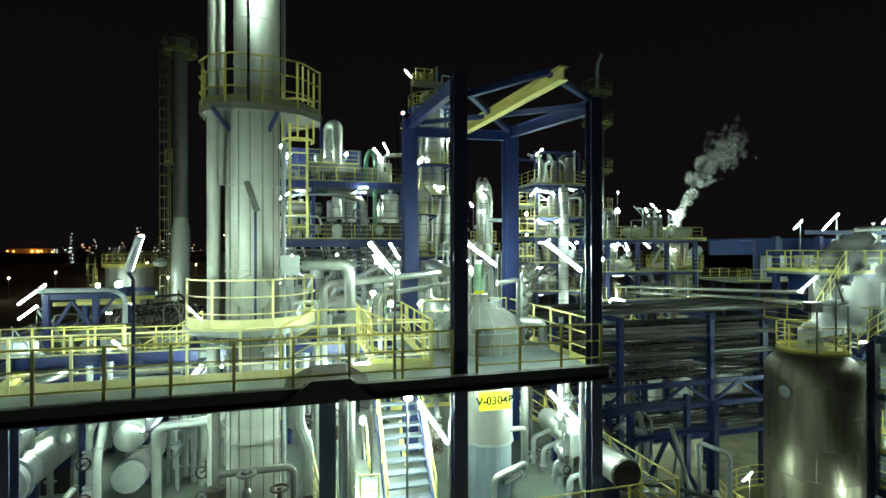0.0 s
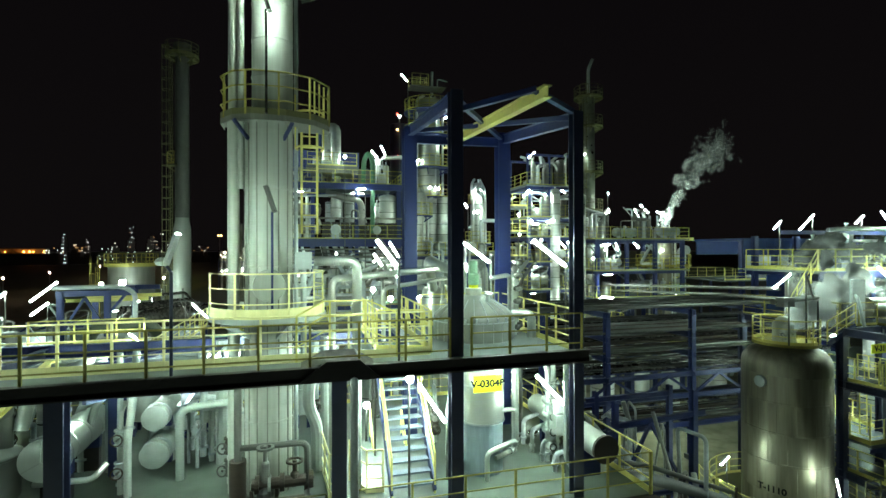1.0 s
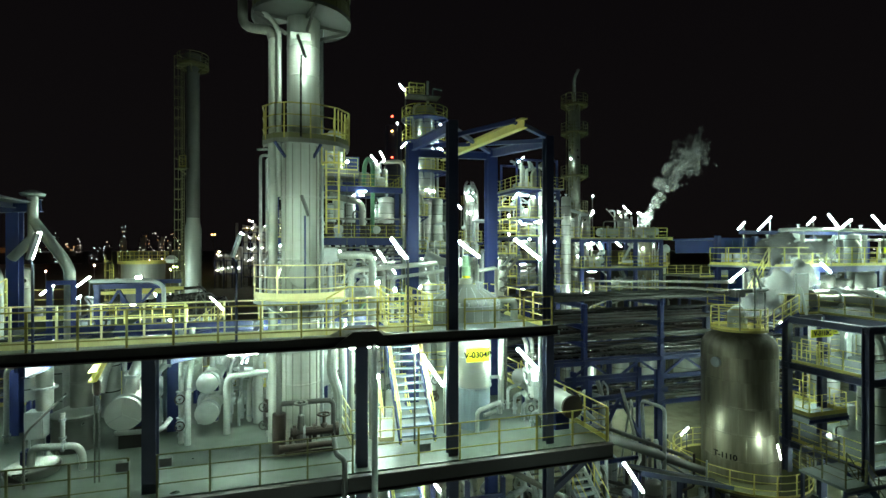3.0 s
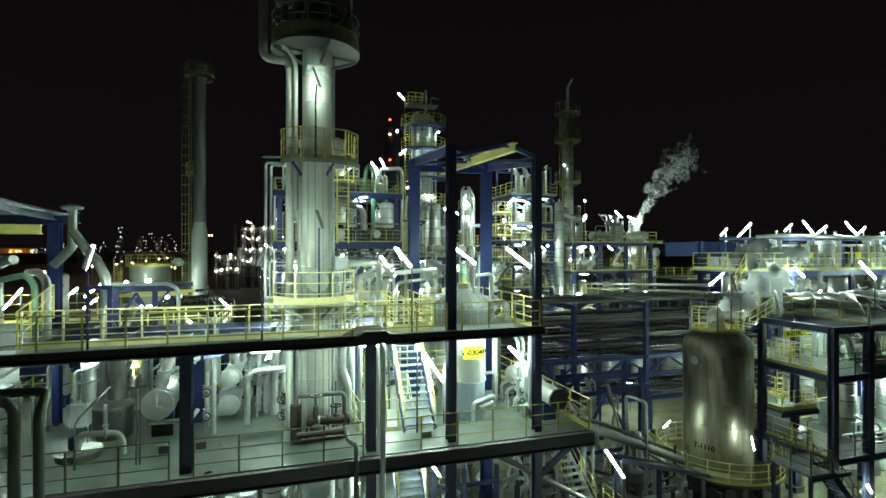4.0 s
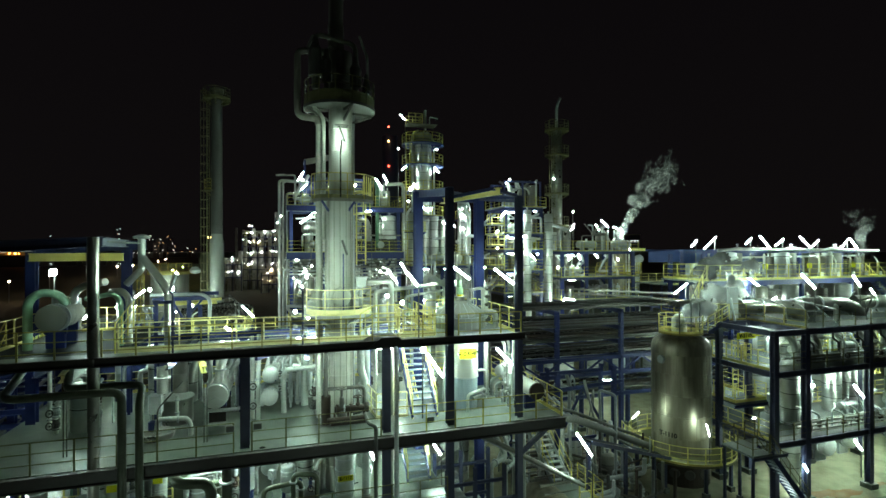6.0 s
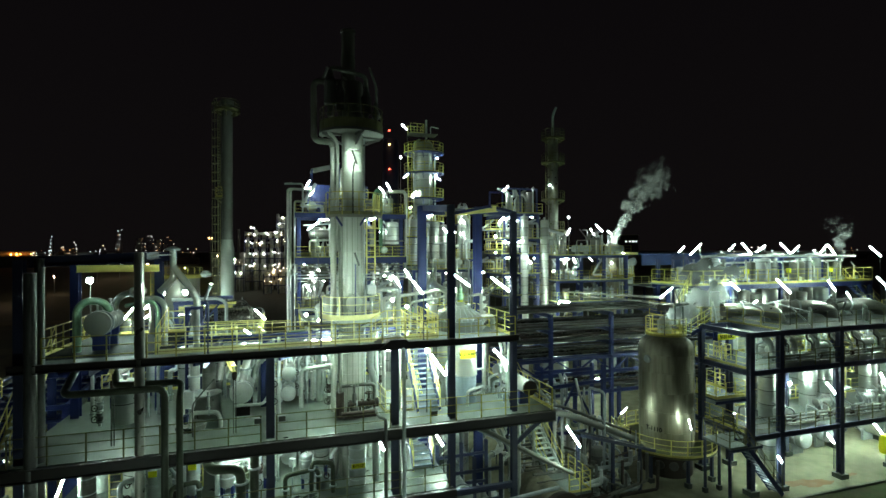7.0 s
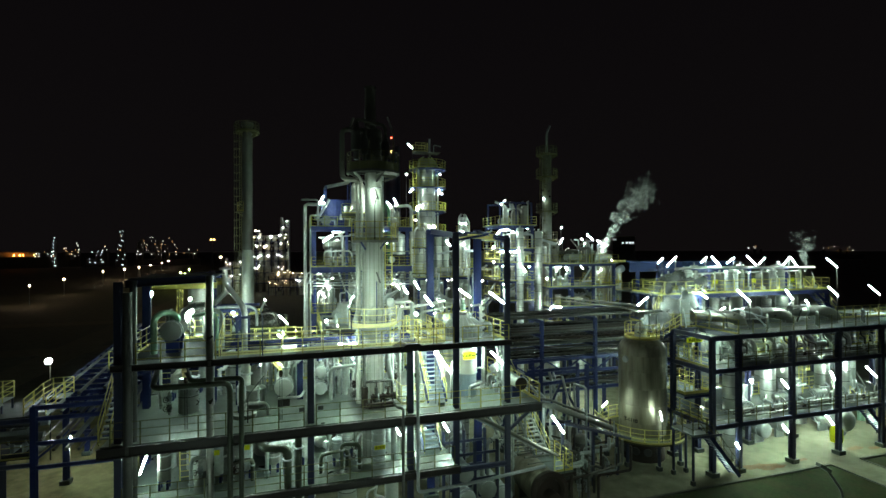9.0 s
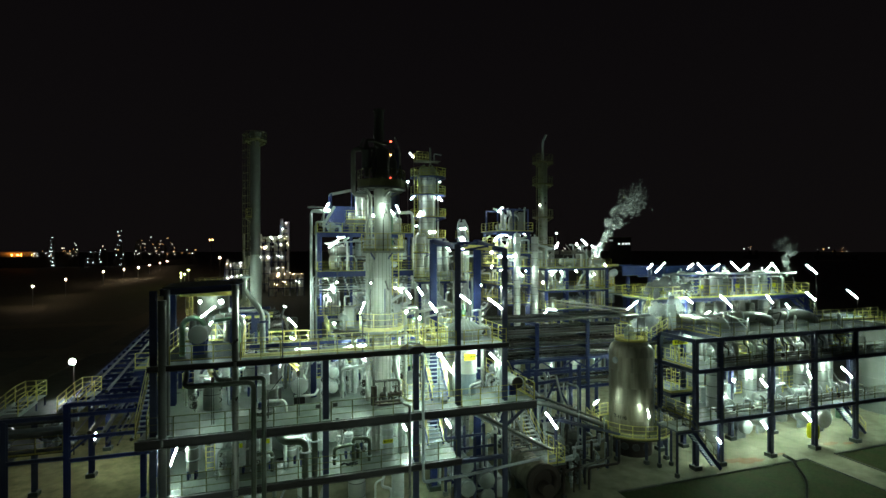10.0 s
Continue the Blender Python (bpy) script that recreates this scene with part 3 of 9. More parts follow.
# ---- main frame ----
FRONT = [(-16.2, 14.75, 0.30), (-7.76, U - 0.2, 0.31), (-2.61, U - 0.2, 0.30), (0.0, 17.1, 0.29), (3.09, 16.85, 0.26)]
cols = [(x, 0.0, 0.0, z, w) for x, z, w in FRONT]
main = steel("steel_frame", "dark navy steel front frame of the process platform", cols, mat=DARK)
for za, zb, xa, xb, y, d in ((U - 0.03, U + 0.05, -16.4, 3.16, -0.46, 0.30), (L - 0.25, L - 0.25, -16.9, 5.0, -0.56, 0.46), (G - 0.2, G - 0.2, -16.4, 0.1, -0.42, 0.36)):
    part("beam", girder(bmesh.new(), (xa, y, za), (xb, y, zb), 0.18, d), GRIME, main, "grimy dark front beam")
part("beam", girder(bmesh.new(), (0, 0, 4.0), (3.2, 0, 4.0), 0.2, 0.25), DARK, main)
part("beam", girder(bmesh.new(), (-15.9, 0, 14.65), (-12.2, 0, 14.85), 0.2, 0.35), DARK, main)
part("beam", girder(bmesh.new(), (-15.9, 0, 14.65), (-16.35, 5.2, 14.65), 0.2, 0.3), DARK, main)
part("beam", girder(bmesh.new(), (-12.2, 0, 14.85), (-13.0, 5.4, 14.85), 0.2, 0.3), DARK, main)
part("brace", bar(bmesh.new(), (3.2, 0, 5.9), (4.6, -0.2, 7.1), 0.16, 0.16), DARK, main)

for x, z, w in ((-15.6, 14.75, 0.155),):
    part("round_post", lathe(bmesh.new(), [(0, 0), (w + 0.1, 0), (w + 0.1, 0.03), (w, 0.03), (w, z), (w + 0.02, z), (w + 0.02, z + 0.05), (0, z + 0.07)], x, 0, 0, 20), PIPE, main, "dark weathered round pipe post", smooth=True)
slab("roof_west_portal", -15.85, -12.3, 0.2, 5.0, 14.9, EDECK, 0.06, "flat grey sheet roof over the west portal", "roof")
rear = steel("steel_frame", "blue painted rear columns and roof beams of the process platform",
             [(-16.35, 5.2, 0, 14.75, 0.34), (-13.0, 5.4, 0, 15.0, 0.34), (-8.2, 4.4, 0, U - 0.2, 0.34), (-2.6, 5.2, 0, U - 0.2, 0.34), (0.0, 5.2, 0, 17.5, 0.42), (3.3, 5.2, 0, 17.5, 0.42)],
             [((0, 0.1, 16.95), (0, 5.0, 17.36), 0.32), ((3.14, 0.1, 16.72), (3.3, 5.0, 17.28), 0.32), ((0.2, 5.2, 17.15), (3.1, 5.2, 17.2), 0.3),
              ((-15.9, 5.2, U - 0.25), (3.1, 5.2, U - 0.25), 0.36), ((-15.9, 5.2, L - 0.3), (6, 5.2, L - 0.3), 0.36)],
             BLUE, braces=[((0.1, 5.0, 17.35), (3.05, 0.2, 16.75)), ((0.15, 0.15, 16.9), (3.15, 5.0, 17.3)), ((0.1, 0.1, 16.7), (1.6, -0.9, 17.0)), ((1.6, -0.85, 16.98), (3.0, 0.0, 16.85))])
solid("monorail_beam", girder(bmesh.new(), (1.69, -1.25, 16.86), (1.36, 5.6, 17.1), 0.2, 0.27), YELLOW, "yellow overhead monorail beam jutting out of the portal", "crane beam")

slab("floor_upper_walkway", -16.3, 3.3, -0.35, 0.95, U)
slab("floor_upper_bay", -0.6, 3.3, 0.954, 5.4, U - 0.004)
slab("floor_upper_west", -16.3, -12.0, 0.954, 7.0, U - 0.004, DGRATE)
slab("floor_lower", -16.8, 4.95, -0.42, 9.0, L, CONC, 0.16, "grey concrete lower deck floor, stained and wet")
slab("floor_third", -16.3, 0.0, -0.28, 9.0, G, CONC, 0.16, "grey concrete third deck floor")

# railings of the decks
# front rails get the darkened yellow, their unlit side put into the colour
railing([(-15.4, -0.4, U), (-12.4, -0.4, U)], OLIVE, step=1.0, kick=0.1, label="upper walkway front railing in soiled yellow darkened to look unlit")
railing([(-12.1, -0.4, U), (-0.25, -0.4, U)], OLIVE, step=1.0, kick=0.0, label="upper walkway front railing in soiled yellow darkened to look unlit")
railing([(0.25, -0.4, U), (3.0, -0.4, U)], OLIVE, step=0.95, kick=0.0, label="upper walkway front railing in soiled yellow darkened to look unlit")
railing([(-12.0, 0.9, U), (-0.4, 0.9, U)], CREAM, step=0.95, kick=0.2, label="bright yellow inner railing of the upper walkway")
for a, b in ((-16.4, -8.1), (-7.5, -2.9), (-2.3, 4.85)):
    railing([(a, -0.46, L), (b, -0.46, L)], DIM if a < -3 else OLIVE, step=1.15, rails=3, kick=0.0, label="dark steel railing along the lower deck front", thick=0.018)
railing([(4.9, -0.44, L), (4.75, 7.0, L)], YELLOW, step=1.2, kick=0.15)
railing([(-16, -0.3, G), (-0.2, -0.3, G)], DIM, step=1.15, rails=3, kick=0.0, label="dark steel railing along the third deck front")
stairs(-1.3, -0.22, 1.05, L, 4.75, U, 17)
stairs(-1.35, -0.35, 1.75, G, 4.9, L, 16)

# ---- great tower beside the walkway ----
TX, TY = -4.2, 2.55
tower = thing("distillation_column", "tall pale grey clad distillation column with ring platforms and pipes", "column", at=(0, 0, 0))
part("shell", lathe(bmesh.new(), dished(0.59, 3.5, 16.9, 0.1, bottom=False, top=False, seams=6), TX, TY, 0, 32), SHEETED[TOWER.name], tower, smooth=True)
part("upper_shell", lathe(bmesh.new(), dished(0.5, 16.9, 20.6, 0.3, bottom=False, seams=3), TX + 0.09, TY, 0, 32), TOWER, tower, smooth=True)
# top shell, platform and pipes coloured darker: their unlit look is painted
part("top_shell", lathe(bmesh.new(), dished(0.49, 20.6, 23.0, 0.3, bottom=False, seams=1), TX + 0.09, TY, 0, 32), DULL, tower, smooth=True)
for a in (198, 222, 246, 270, 296, 322, 345):
    c, s_ = math.cos(radians(a)), math.sin(radians(a))
    part("cladding_seam", bar(bmesh.new(), (TX + 0.592 * c, TY + 0.592 * s_, 3.6), (TX + 0.592 * c, TY + 0.592 * s_, 16.6), 0.024, 0.02), DULL, tower)
round_platform(tower, TX, TY, 11.87, 0.6, 1.4, 190, 395, mat=CREAM, rimmat=GALV, step=1.25, kick=0.24, brackets=3)
mid = [(-5.32, TY + 0.5), (-5.32, TY - 0.1), (-5.0, TY - 0.6), (-4.55, TY - 0.82), (-3.75, TY - 0.82), (-3.1, TY - 0.55), (-2.7, TY + 0.0), (-2.7, TY + 0.7)]
bm = bmesh.new()
for dz in (0.0, -0.06):
    bm.faces.new([bm.verts.new((x, y, 16.72 + dz)) for x, y in mid])
for p, q in zip(mid, mid[1:]):
    bar(bm, (*p, 16.66), (*q, 16.66), 0.02, 0.14)
mp_ = part("platform", bm, DULL, tower)
# rail and kick plate coloured dark for their back-lit front
railing([(x, y, 16.72) for x, y in mid], OLIVE, step=0.85, kick=0.16, parent=mp_, kickmat=DIM)
for x in (-4.95, -3.6):
    part("bracket", bar(bmesh.new(), (x, TY - 0.7, 16.6), (x + (TX - x) * 0.4, TY - 0.4, 16.2), 0.06, 0.08), BLUE, mp_)
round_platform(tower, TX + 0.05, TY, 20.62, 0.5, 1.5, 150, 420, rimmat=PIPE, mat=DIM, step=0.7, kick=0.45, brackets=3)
part("riser_pipe", sweep(bmesh.new(), [(-5.03, TY - 0.1, 4), (-5.03, TY - 0.1, 16.9)], 0.14, 14), TOWER, tower, smooth=True)
part("riser_pipe", sweep(bmesh.new(), [(-5.04, TY - 0.05, 16.9), (-5.04, TY - 0.05, 20.0)], 0.115, 14), TOWER, tower, smooth=True)
part("riser_pipe", sweep(bmesh.new(), [(-4.84, TY - 0.2, 15.0), (-4.84, TY - 0.2, 20.2), (-5.3, TY - 0.3, 20.6)], 0.08, 12, 0.3), TOWER, tower, smooth=True)
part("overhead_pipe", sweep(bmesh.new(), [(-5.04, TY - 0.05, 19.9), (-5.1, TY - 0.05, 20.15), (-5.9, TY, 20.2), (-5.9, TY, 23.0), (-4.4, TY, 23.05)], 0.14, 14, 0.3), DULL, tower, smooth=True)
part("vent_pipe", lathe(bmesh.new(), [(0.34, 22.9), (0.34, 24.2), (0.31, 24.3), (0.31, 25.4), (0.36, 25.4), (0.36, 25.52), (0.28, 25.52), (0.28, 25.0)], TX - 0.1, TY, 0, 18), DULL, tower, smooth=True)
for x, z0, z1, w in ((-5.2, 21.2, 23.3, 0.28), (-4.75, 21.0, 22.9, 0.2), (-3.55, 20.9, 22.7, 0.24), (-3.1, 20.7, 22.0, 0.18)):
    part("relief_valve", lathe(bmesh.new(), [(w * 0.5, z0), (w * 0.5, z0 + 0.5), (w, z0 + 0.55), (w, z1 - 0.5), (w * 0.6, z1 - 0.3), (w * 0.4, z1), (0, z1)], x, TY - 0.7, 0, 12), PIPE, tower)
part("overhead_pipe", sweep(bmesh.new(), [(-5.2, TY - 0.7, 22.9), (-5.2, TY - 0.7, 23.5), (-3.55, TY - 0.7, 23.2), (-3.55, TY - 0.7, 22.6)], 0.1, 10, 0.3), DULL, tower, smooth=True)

# ---- vessel V-0304B ----
SKIRT = paint("slate_grey_skirt", (0.16, 0.20, 0.23), 0.5, dirty=0.3, streak=True)
vs = thing("vessel", "upright stainless vessel on a slate skirt under the deck", "vessel", at=(1.38, 2.07, 0))
part("skirt", lathe(bmesh.new(), [(0.58, L), (0.58, L + 1.38)], seg=28), SKIRT, vs)
part("shell", lathe(bmesh.new(), dished(0.61, L + 1.38, U - 0.13, 0.2, bottom=False, top=False, seams=1), seg=32), CLAD, vs, smooth=True)
dv = thing("mixing_vessel", "domed stainless mixing vessel with a green agitator on the deck", "vessel", at=(1.47, 3.0, 0))
part("shell", lathe(bmesh.new(), [(1.2, U), (1.2, U + 0.55), (1.16, U + 0.68), (0.95, U + 0.86), (0.5, U + 1.12), (0.24, U + 1.22), (0.24, U + 1.42), (0, U + 1.42)], seg=36), MATTE, dv, smooth=True)

# ---- vessel T-1110 ----
VX, VY, VR = 17.67, 6.61, 1.74
tv = thing("storage_vessel", "tall stained stainless steel vessel with a ring platform at its foot", "vessel", at=(0, 0, 0))
for z0, z1 in ((1.7, 2.9), (2.9, 4.2), (4.2, 5.5), (5.5, 6.8), (6.8, 8.0)):
    part("shell_course", lathe(bmesh.new(), [(VR - 0.1, z0), (VR, z0), (VR, z0 + 0.03), (VR + 0.012, z0 + 0.035), (VR + 0.012, z0 + 0.075), (VR, z0 + 0.08), (VR, z1), (VR - 0.1, z1)], VX, VY, 0, 56), STAIN, tv, smooth=True)
part("dome", lathe(bmesh.new(), [(VR - 0.1, 8.0), (VR, 8.0), (VR, 8.3), (VR - 0.03, 8.5), (VR - 0.1, 8.7), (VR - 0.22, 8.87), (VR - 0.4, 9.0), (VR - 0.65, 9.1), (VR - 0.95, 9.18), (0, 9.28)], VX, VY, 0, 56), STAIN, tv, smooth=True)
for a in range(150, 340, 24):
    for k, (z0, z1) in enumerate(((1.75, 2.86), (2.95, 4.15), (4.25, 5.45), (5.55, 6.75), (6.85, 7.95))):
        t = radians(a + 11 * (k % 2))
        part("weld_seam", bar(bmesh.new(), (VX + VR * math.cos(t), VY + VR * math.sin(t), z0), (VX + VR * math.cos(t), VY + VR * math.sin(t), z1), 0.018, 0.012), STAIN, tv)
part("skirt", lathe(bmesh.new(), [(VR * 0.95, 0), (VR * 0.95, 1.7)], VX, VY, 0, 40), RUST, tv)
for a in (185, 215, 245, 275):
    c, s_ = math.cos(radians(a)), math.sin(radians(a))
    part("skirt_opening", lathe(bmesh.new(), [(0, 0.03), (0.26, 0.03), (0.3, 0.0), (0.3, -0.1)], VX + VR * 0.96 * c, VY + VR * 0.96 * s_, 0.8, 16, axis=(c, s_, 0)), PIPE, tv)
round_platform(tv, VX, VY, 1.95, VR, VR + 1.4, 0, 360, YELLOW, DIM, step=1.0, kick=0.12)
round_platform(tv, VX, VY, 9.3, 0.5, 1.3, 0, 360, YELLOW, OLIVE, step=1.0, kick=0.14, brackets=0)

# ---- east structure ----
EX = (19.9, 22.3, 27.5, 32.4, 37.3, 42.3)
steel("steel_frame", "dark blue steel frame of the eastern process building",
           [(x, y, 0, 9.85, 0.32) for x in EX for y in (2.0, 5.75, 11.0)],
           [((EX[0], y, z), (EX[-1], y, z), 0.34) for y in (2.0, 5.75, 11) for z in (9.75, 7.4, 3.4)] + [((x, 2.0, z), (x, 11, z), 0.34) for x in EX for z in (9.75, 7.4, 3.4)], DARK)
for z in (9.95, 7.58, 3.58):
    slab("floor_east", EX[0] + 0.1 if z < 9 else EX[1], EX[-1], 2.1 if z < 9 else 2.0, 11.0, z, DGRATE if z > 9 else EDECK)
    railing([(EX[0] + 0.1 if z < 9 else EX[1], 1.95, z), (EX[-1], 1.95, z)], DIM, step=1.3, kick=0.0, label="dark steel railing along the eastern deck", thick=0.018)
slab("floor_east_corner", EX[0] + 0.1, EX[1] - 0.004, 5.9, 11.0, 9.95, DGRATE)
slab("floor_gallery", 20.5, 39, 7.2, 11.5, 12.4, label="raised grey gallery floor over the eastern building")
railing([(20.5, 7.2, 12.4), (39, 7.2, 12.4)], NYELLOW, step=1.0, kick=0.15)

# ---- chimney ----
ch = thing("chimney", "tall grey steel chimney with a caged ladder and a crown platform", "chimney", at=(0, 0, 0))
# paler foot and darker upper shaft: light from below is put into the colours
part("base_shaft", lathe(bmesh.new(), [(0.86, 0), (0.68, 4.0), (0.68, 15.2), (0.55, 15.9), (0.55, 16.2)], -13.4, 35.3, 0, 28), MATTE, ch, smooth=True)
part("shaft", lathe(bmesh.new(), [(0.55, 16.2), (0.54, 30.8)], -13.4, 35.3, 0, 28), PIPE, ch, smooth=True)
round_platform(ch, -13.4, 35.3, 29.8, 0.54, 1.3, 0, 360, DIM, DIM)


# ---- main frame: pipes before and between the decks ----
PGREEN = paint("mid_green_pipe_paint", (0.045, 0.125, 0.07), 0.4, dirty=0.4)
DGREEN = paint("dull_green_pipe", (0.042, 0.052, 0.03), 0.4, dirty=0.4)
WHITEP = paint("white_insulation_jacket", (0.40, 0.43, 0.41), 0.4, 0.5, dirty=0.65, dirt=(0.2, 0.2, 0.17), spread=0.2, grain=4.0)

pipe([(-12.36, -0.32, 0.0), (-12.36, -0.32, 15.0)], 0.17, DCLAD, seg=18, label="glossy dark vertical downpipe in front of the frame")
pipe([(-16.9, 0.6, 0.25), (-16.4, 0.1, 0.9), (-15.72, -0.4, 1.7), (-15.72, -0.4, 14.3)], 0.19, PIPE, 0.5, seg=14, label="glossy dark vertical downpipe with a bent foot")
pipe([(-14.9, 1.4, 10.6), (-14.75, 0.3, 10.3), (-14.7, -0.62, 9.95), (-11.45, -0.66, 9.95), (-11.45, -0.66, 0.0)], 0.13, DGREEN, 0.35, label="dull green pipe looping down the frame front", seg=14)
pipe([(-13.9, 2.2, 10.25), (-13.2, -0.05, 10.02), (-10.95, -0.15, 10.02), (-10.95, -0.66, 9.6), (-10.95, -0.66, 0.0)], 0.12, DGREEN, 0.3, label="dull green pipe looping down the frame front", seg=14)
pipe([(-10.4, 1.4, 6.5), (-10.0, -0.1, 6.45), (-8.86, -0.14, 6.4), (-8.86, -0.14, 0.0)], 0.19, DGREEN, 0.45, seg=16, flanges=(2,), label="thick dull green pipe bending down the frame front")
pipe([(-8.36, 1.2, 6.9), (-8.36, -0.1, 6.85), (-8.36, -0.14, 0.0)], 0.17, DGREEN, 0.4, seg=16, flanges=(1,), label="thick dull green pipe bending down the frame front")
pipe([(-2.28, 0.7, U - 0.25), (-2.35, -0.7, U - 0.1), (-2.35, -0.7, 3.45), (0.4, -0.7, 3.5), (5.2, -0.5, 3.75)], 0.085, GALV, 0.25, seg=14, label="slim weathered grey drain pipe down the frame front")
pipe([(-4.82, 1.5, U - 0.1), (-4.82, 1.5, L + 0.5)], 0.085, PIPE)
pipe([(-4.82, 1.5, L + 0.02), (-4.82, 1.5, L + 1.15)], 0.19, RUST, label="short rusty standpipe on the deck", seg=16)
pipe([(-4.8, 1.5, L + 1.42), (-3.27, 1.5, L + 1.42), (-3.27, 1.5, L + 0.35), (-3.27, 0.2, L + 0.3), (-3.12, -0.6, L + 0.45), (-3.12, -0.6, 0.0)], 0.075, PIPE, 0.2)
pipe([(-4.5, 1.3, L + 0.62), (-3.3, 1.3, L + 0.62)], 0.13, RUST, flanges=(0,))
vv = thing("gate_valve", "dark rusty gate valves with handwheels on a low pipe rack", "valve", at=(-4.2, 1.3, L))
part("body", lathe(bmesh.new(), [(0.2, 0.0), (0.2, 0.12), (0.12, 0.25), (0.09, 0.75), (0.05, 0.8), (0.05, 1.15), (0, 1.15)], 0, 0, 0.35, 14), PIPE, vv)
part("handwheel", lathe(bmesh.new(), [(0.13, -0.02), (0.2, -0.02), (0.2, 0.03), (0.13, 0.03), (0.13, -0.02)], 0, 0, 1.45, 18), PIPE, vv)
part("bonnet", lathe(bmesh.new(), [(0.1, 0.0), (0.1, 0.2), (0.05, 0.25), (0.05, 0.5)], 0.65, 0, 0.6, 12), RUST, vv)
part("handwheel", lathe(bmesh.new(), [(0.15, -0.02), (0.2, -0.02), (0.2, 0.02), (0.15, 0.02), (0.15, -0.02)], 0.65, 0, 1.08, 18), RUST, vv)
for x in (-0.3, 0.25, 0.9):
    part("support", box(bmesh.new(), x - 0.04, x + 0.04, -0.05, 0.05, 0.0, 0.5), RUST, vv)
    part("flange", lathe(bmesh.new(), [(0.1, -0.05), (0.2, -0.05), (0.2, 0.05), (0.1, 0.05)], x + 0.12, 0, 0.62, 16, axis=(1, 0, 0)), RUST, vv)
part("base_beam", box(bmesh.new(), -0.45, 1.05, -0.09, 0.09, 0.0, 0.1), RUST, vv)
part("low_pipe", sweep(bmesh.new(), [(-0.6, -0.25, 0.3), (1.0, -0.25, 0.3)], 0.09, 12), RUST, vv, smooth=True)

# deck drums and vessels, west to centre
def end_drum(x, y, z, r, length, mat, label, ribs=True):
    """A lying exchanger seen on its flat cover: shell, cover with ribs, flange ring and saddles."""
    th = thing("heat_exchanger", label, "heat exchanger", "deck heat exchangers", at=(x, y, z))
    part("shell", lathe(bmesh.new(), dished(r * 0.9, 0.12, length, 0.3, bottom=False, seams=3), seg=28, axis=(0, 1, 0)), mat, th, smooth=True)
    part("cover", lathe(bmesh.new(), [(0, -0.05), (r * 0.6, -0.02), (r, 0.03), (r, 0.16), (r * 0.9, 0.16)], seg=32, axis=(0, 1, 0)), mat, th, smooth=True)
    if ribs:
        for k in range(3):
            a = radians(90 + 120 * k)
            part("seam", bar(bmesh.new(), (0, -0.06, 0), (r * 0.96 * math.cos(a), -0.0, r * 0.96 * math.sin(a)), 0.02, 0.03), mat, th)
    part("flange", lathe(bmesh.new(), [(r * 0.9, 0.3), (r * 1.05, 0.3), (r * 1.05, 0.38), (r * 0.9, 0.38)], seg=28, axis=(0, 1, 0)), GALV, th)
    for t in (0.25, 0.8):
        part("saddle", box(bmesh.new(), -r * 0.7, r * 0.7, length * t - 0.08, length * t + 0.08, -r - 0.12, -r * 0.55), BLUE, th)
    part("nozzle", sweep(bmesh.new(), [(0, length * 0.35, r * 0.7), (0, length * 0.35, r + 0.4)], r * 0.3, 12), mat, th)
    return th


for z, dz in ((L, 0), (G, 1)):
    end_drum(-7.08, 3.45, z + 0.72, 0.35, 3.2, WHITEP, "white jacketed heat exchanger lying on saddles", False)
    end_drum(-7.05, 3.4, z + 1.69, 0.32, 3.2, WHITEP, "white jacketed heat exchanger on top of another one", False)
hx = end_drum(-9.09, 2.45, 8.67, 0.48, 3.0, CLAD, "large clad heat exchanger with a ribbed round cover")
for dy in (0.75, 2.4):
    part("stand", box(bmesh.new(), -0.32, 0.32, dy - 0.08, dy + 0.08, L - 8.67, -0.55), GRIME, hx)
part("inlet_pipe", sweep(bmesh.new(), [(0.0, 0.45, 0.35), (0.1, 0.5, 0.75), (0.14, 0.55, 1.05), (0.2, 0.9, 1.35), (0.2, 0.9, 1.75)], 0.17, 14, 0.2), CLAD, hx, smooth=True)
part("inlet_flange", lathe(bmesh.new(), [(0.17, -0.04), (0.25, -0.04), (0.25, 0.04), (0.17, 0.04)], 0.13, 0.53, 0.98, 18), GALV, hx)
part("drain_pipe", sweep(bmesh.new(), [(-0.3, 0.3, -0.62), (0.9, 0.35, -0.66), (1.1, 0.6, -0.4)], 0.07, 10, 0.15), CLAD, hx, smooth=True)
end_drum(-10.2, 3.6, G + 0.8, 0.6, 3.0, CLAD, "large clad heat exchanger with a ribbed round cover")
lt = thing("lidded_tank", "low shiny clad tank with a conical lid round a pipe", "tank", at=(-10.7, 3.7, L))
part("shell", lathe(bmesh.new(), [(0.6, 0.0), (0.6, 0.95), (0.64, 0.97), (0.64, 1.03)], seg=32), DCLAD, lt, smooth=True)
part("lid", lathe(bmesh.new(), [(0.65, 1.02), (0.64, 1.06), (0.3, 1.2), (0.28, 1.2)], seg=32), CLAD, lt, smooth=True)
part("pillar", lathe(bmesh.new(), [(0.3, 1.1), (0.3, 1.9), (0.315, 1.91), (0.315, 1.96), (0.3, 1.97), (0.3, U - L - 0.2)], 0.1, 0.15, 0, 24), DCLAD, lt, smooth=True)
pipe([(-10.96, 2.44, 9.0), (-10.96, 2.44, U - 0.1)], 0.2, CLAD, seg=18, flanges=(0,))
pipe([(-10.35, 1.94, 8.15), (-10.35, 1.94, 9.0)], 0.06, CLAD, flanges=(0, 1))
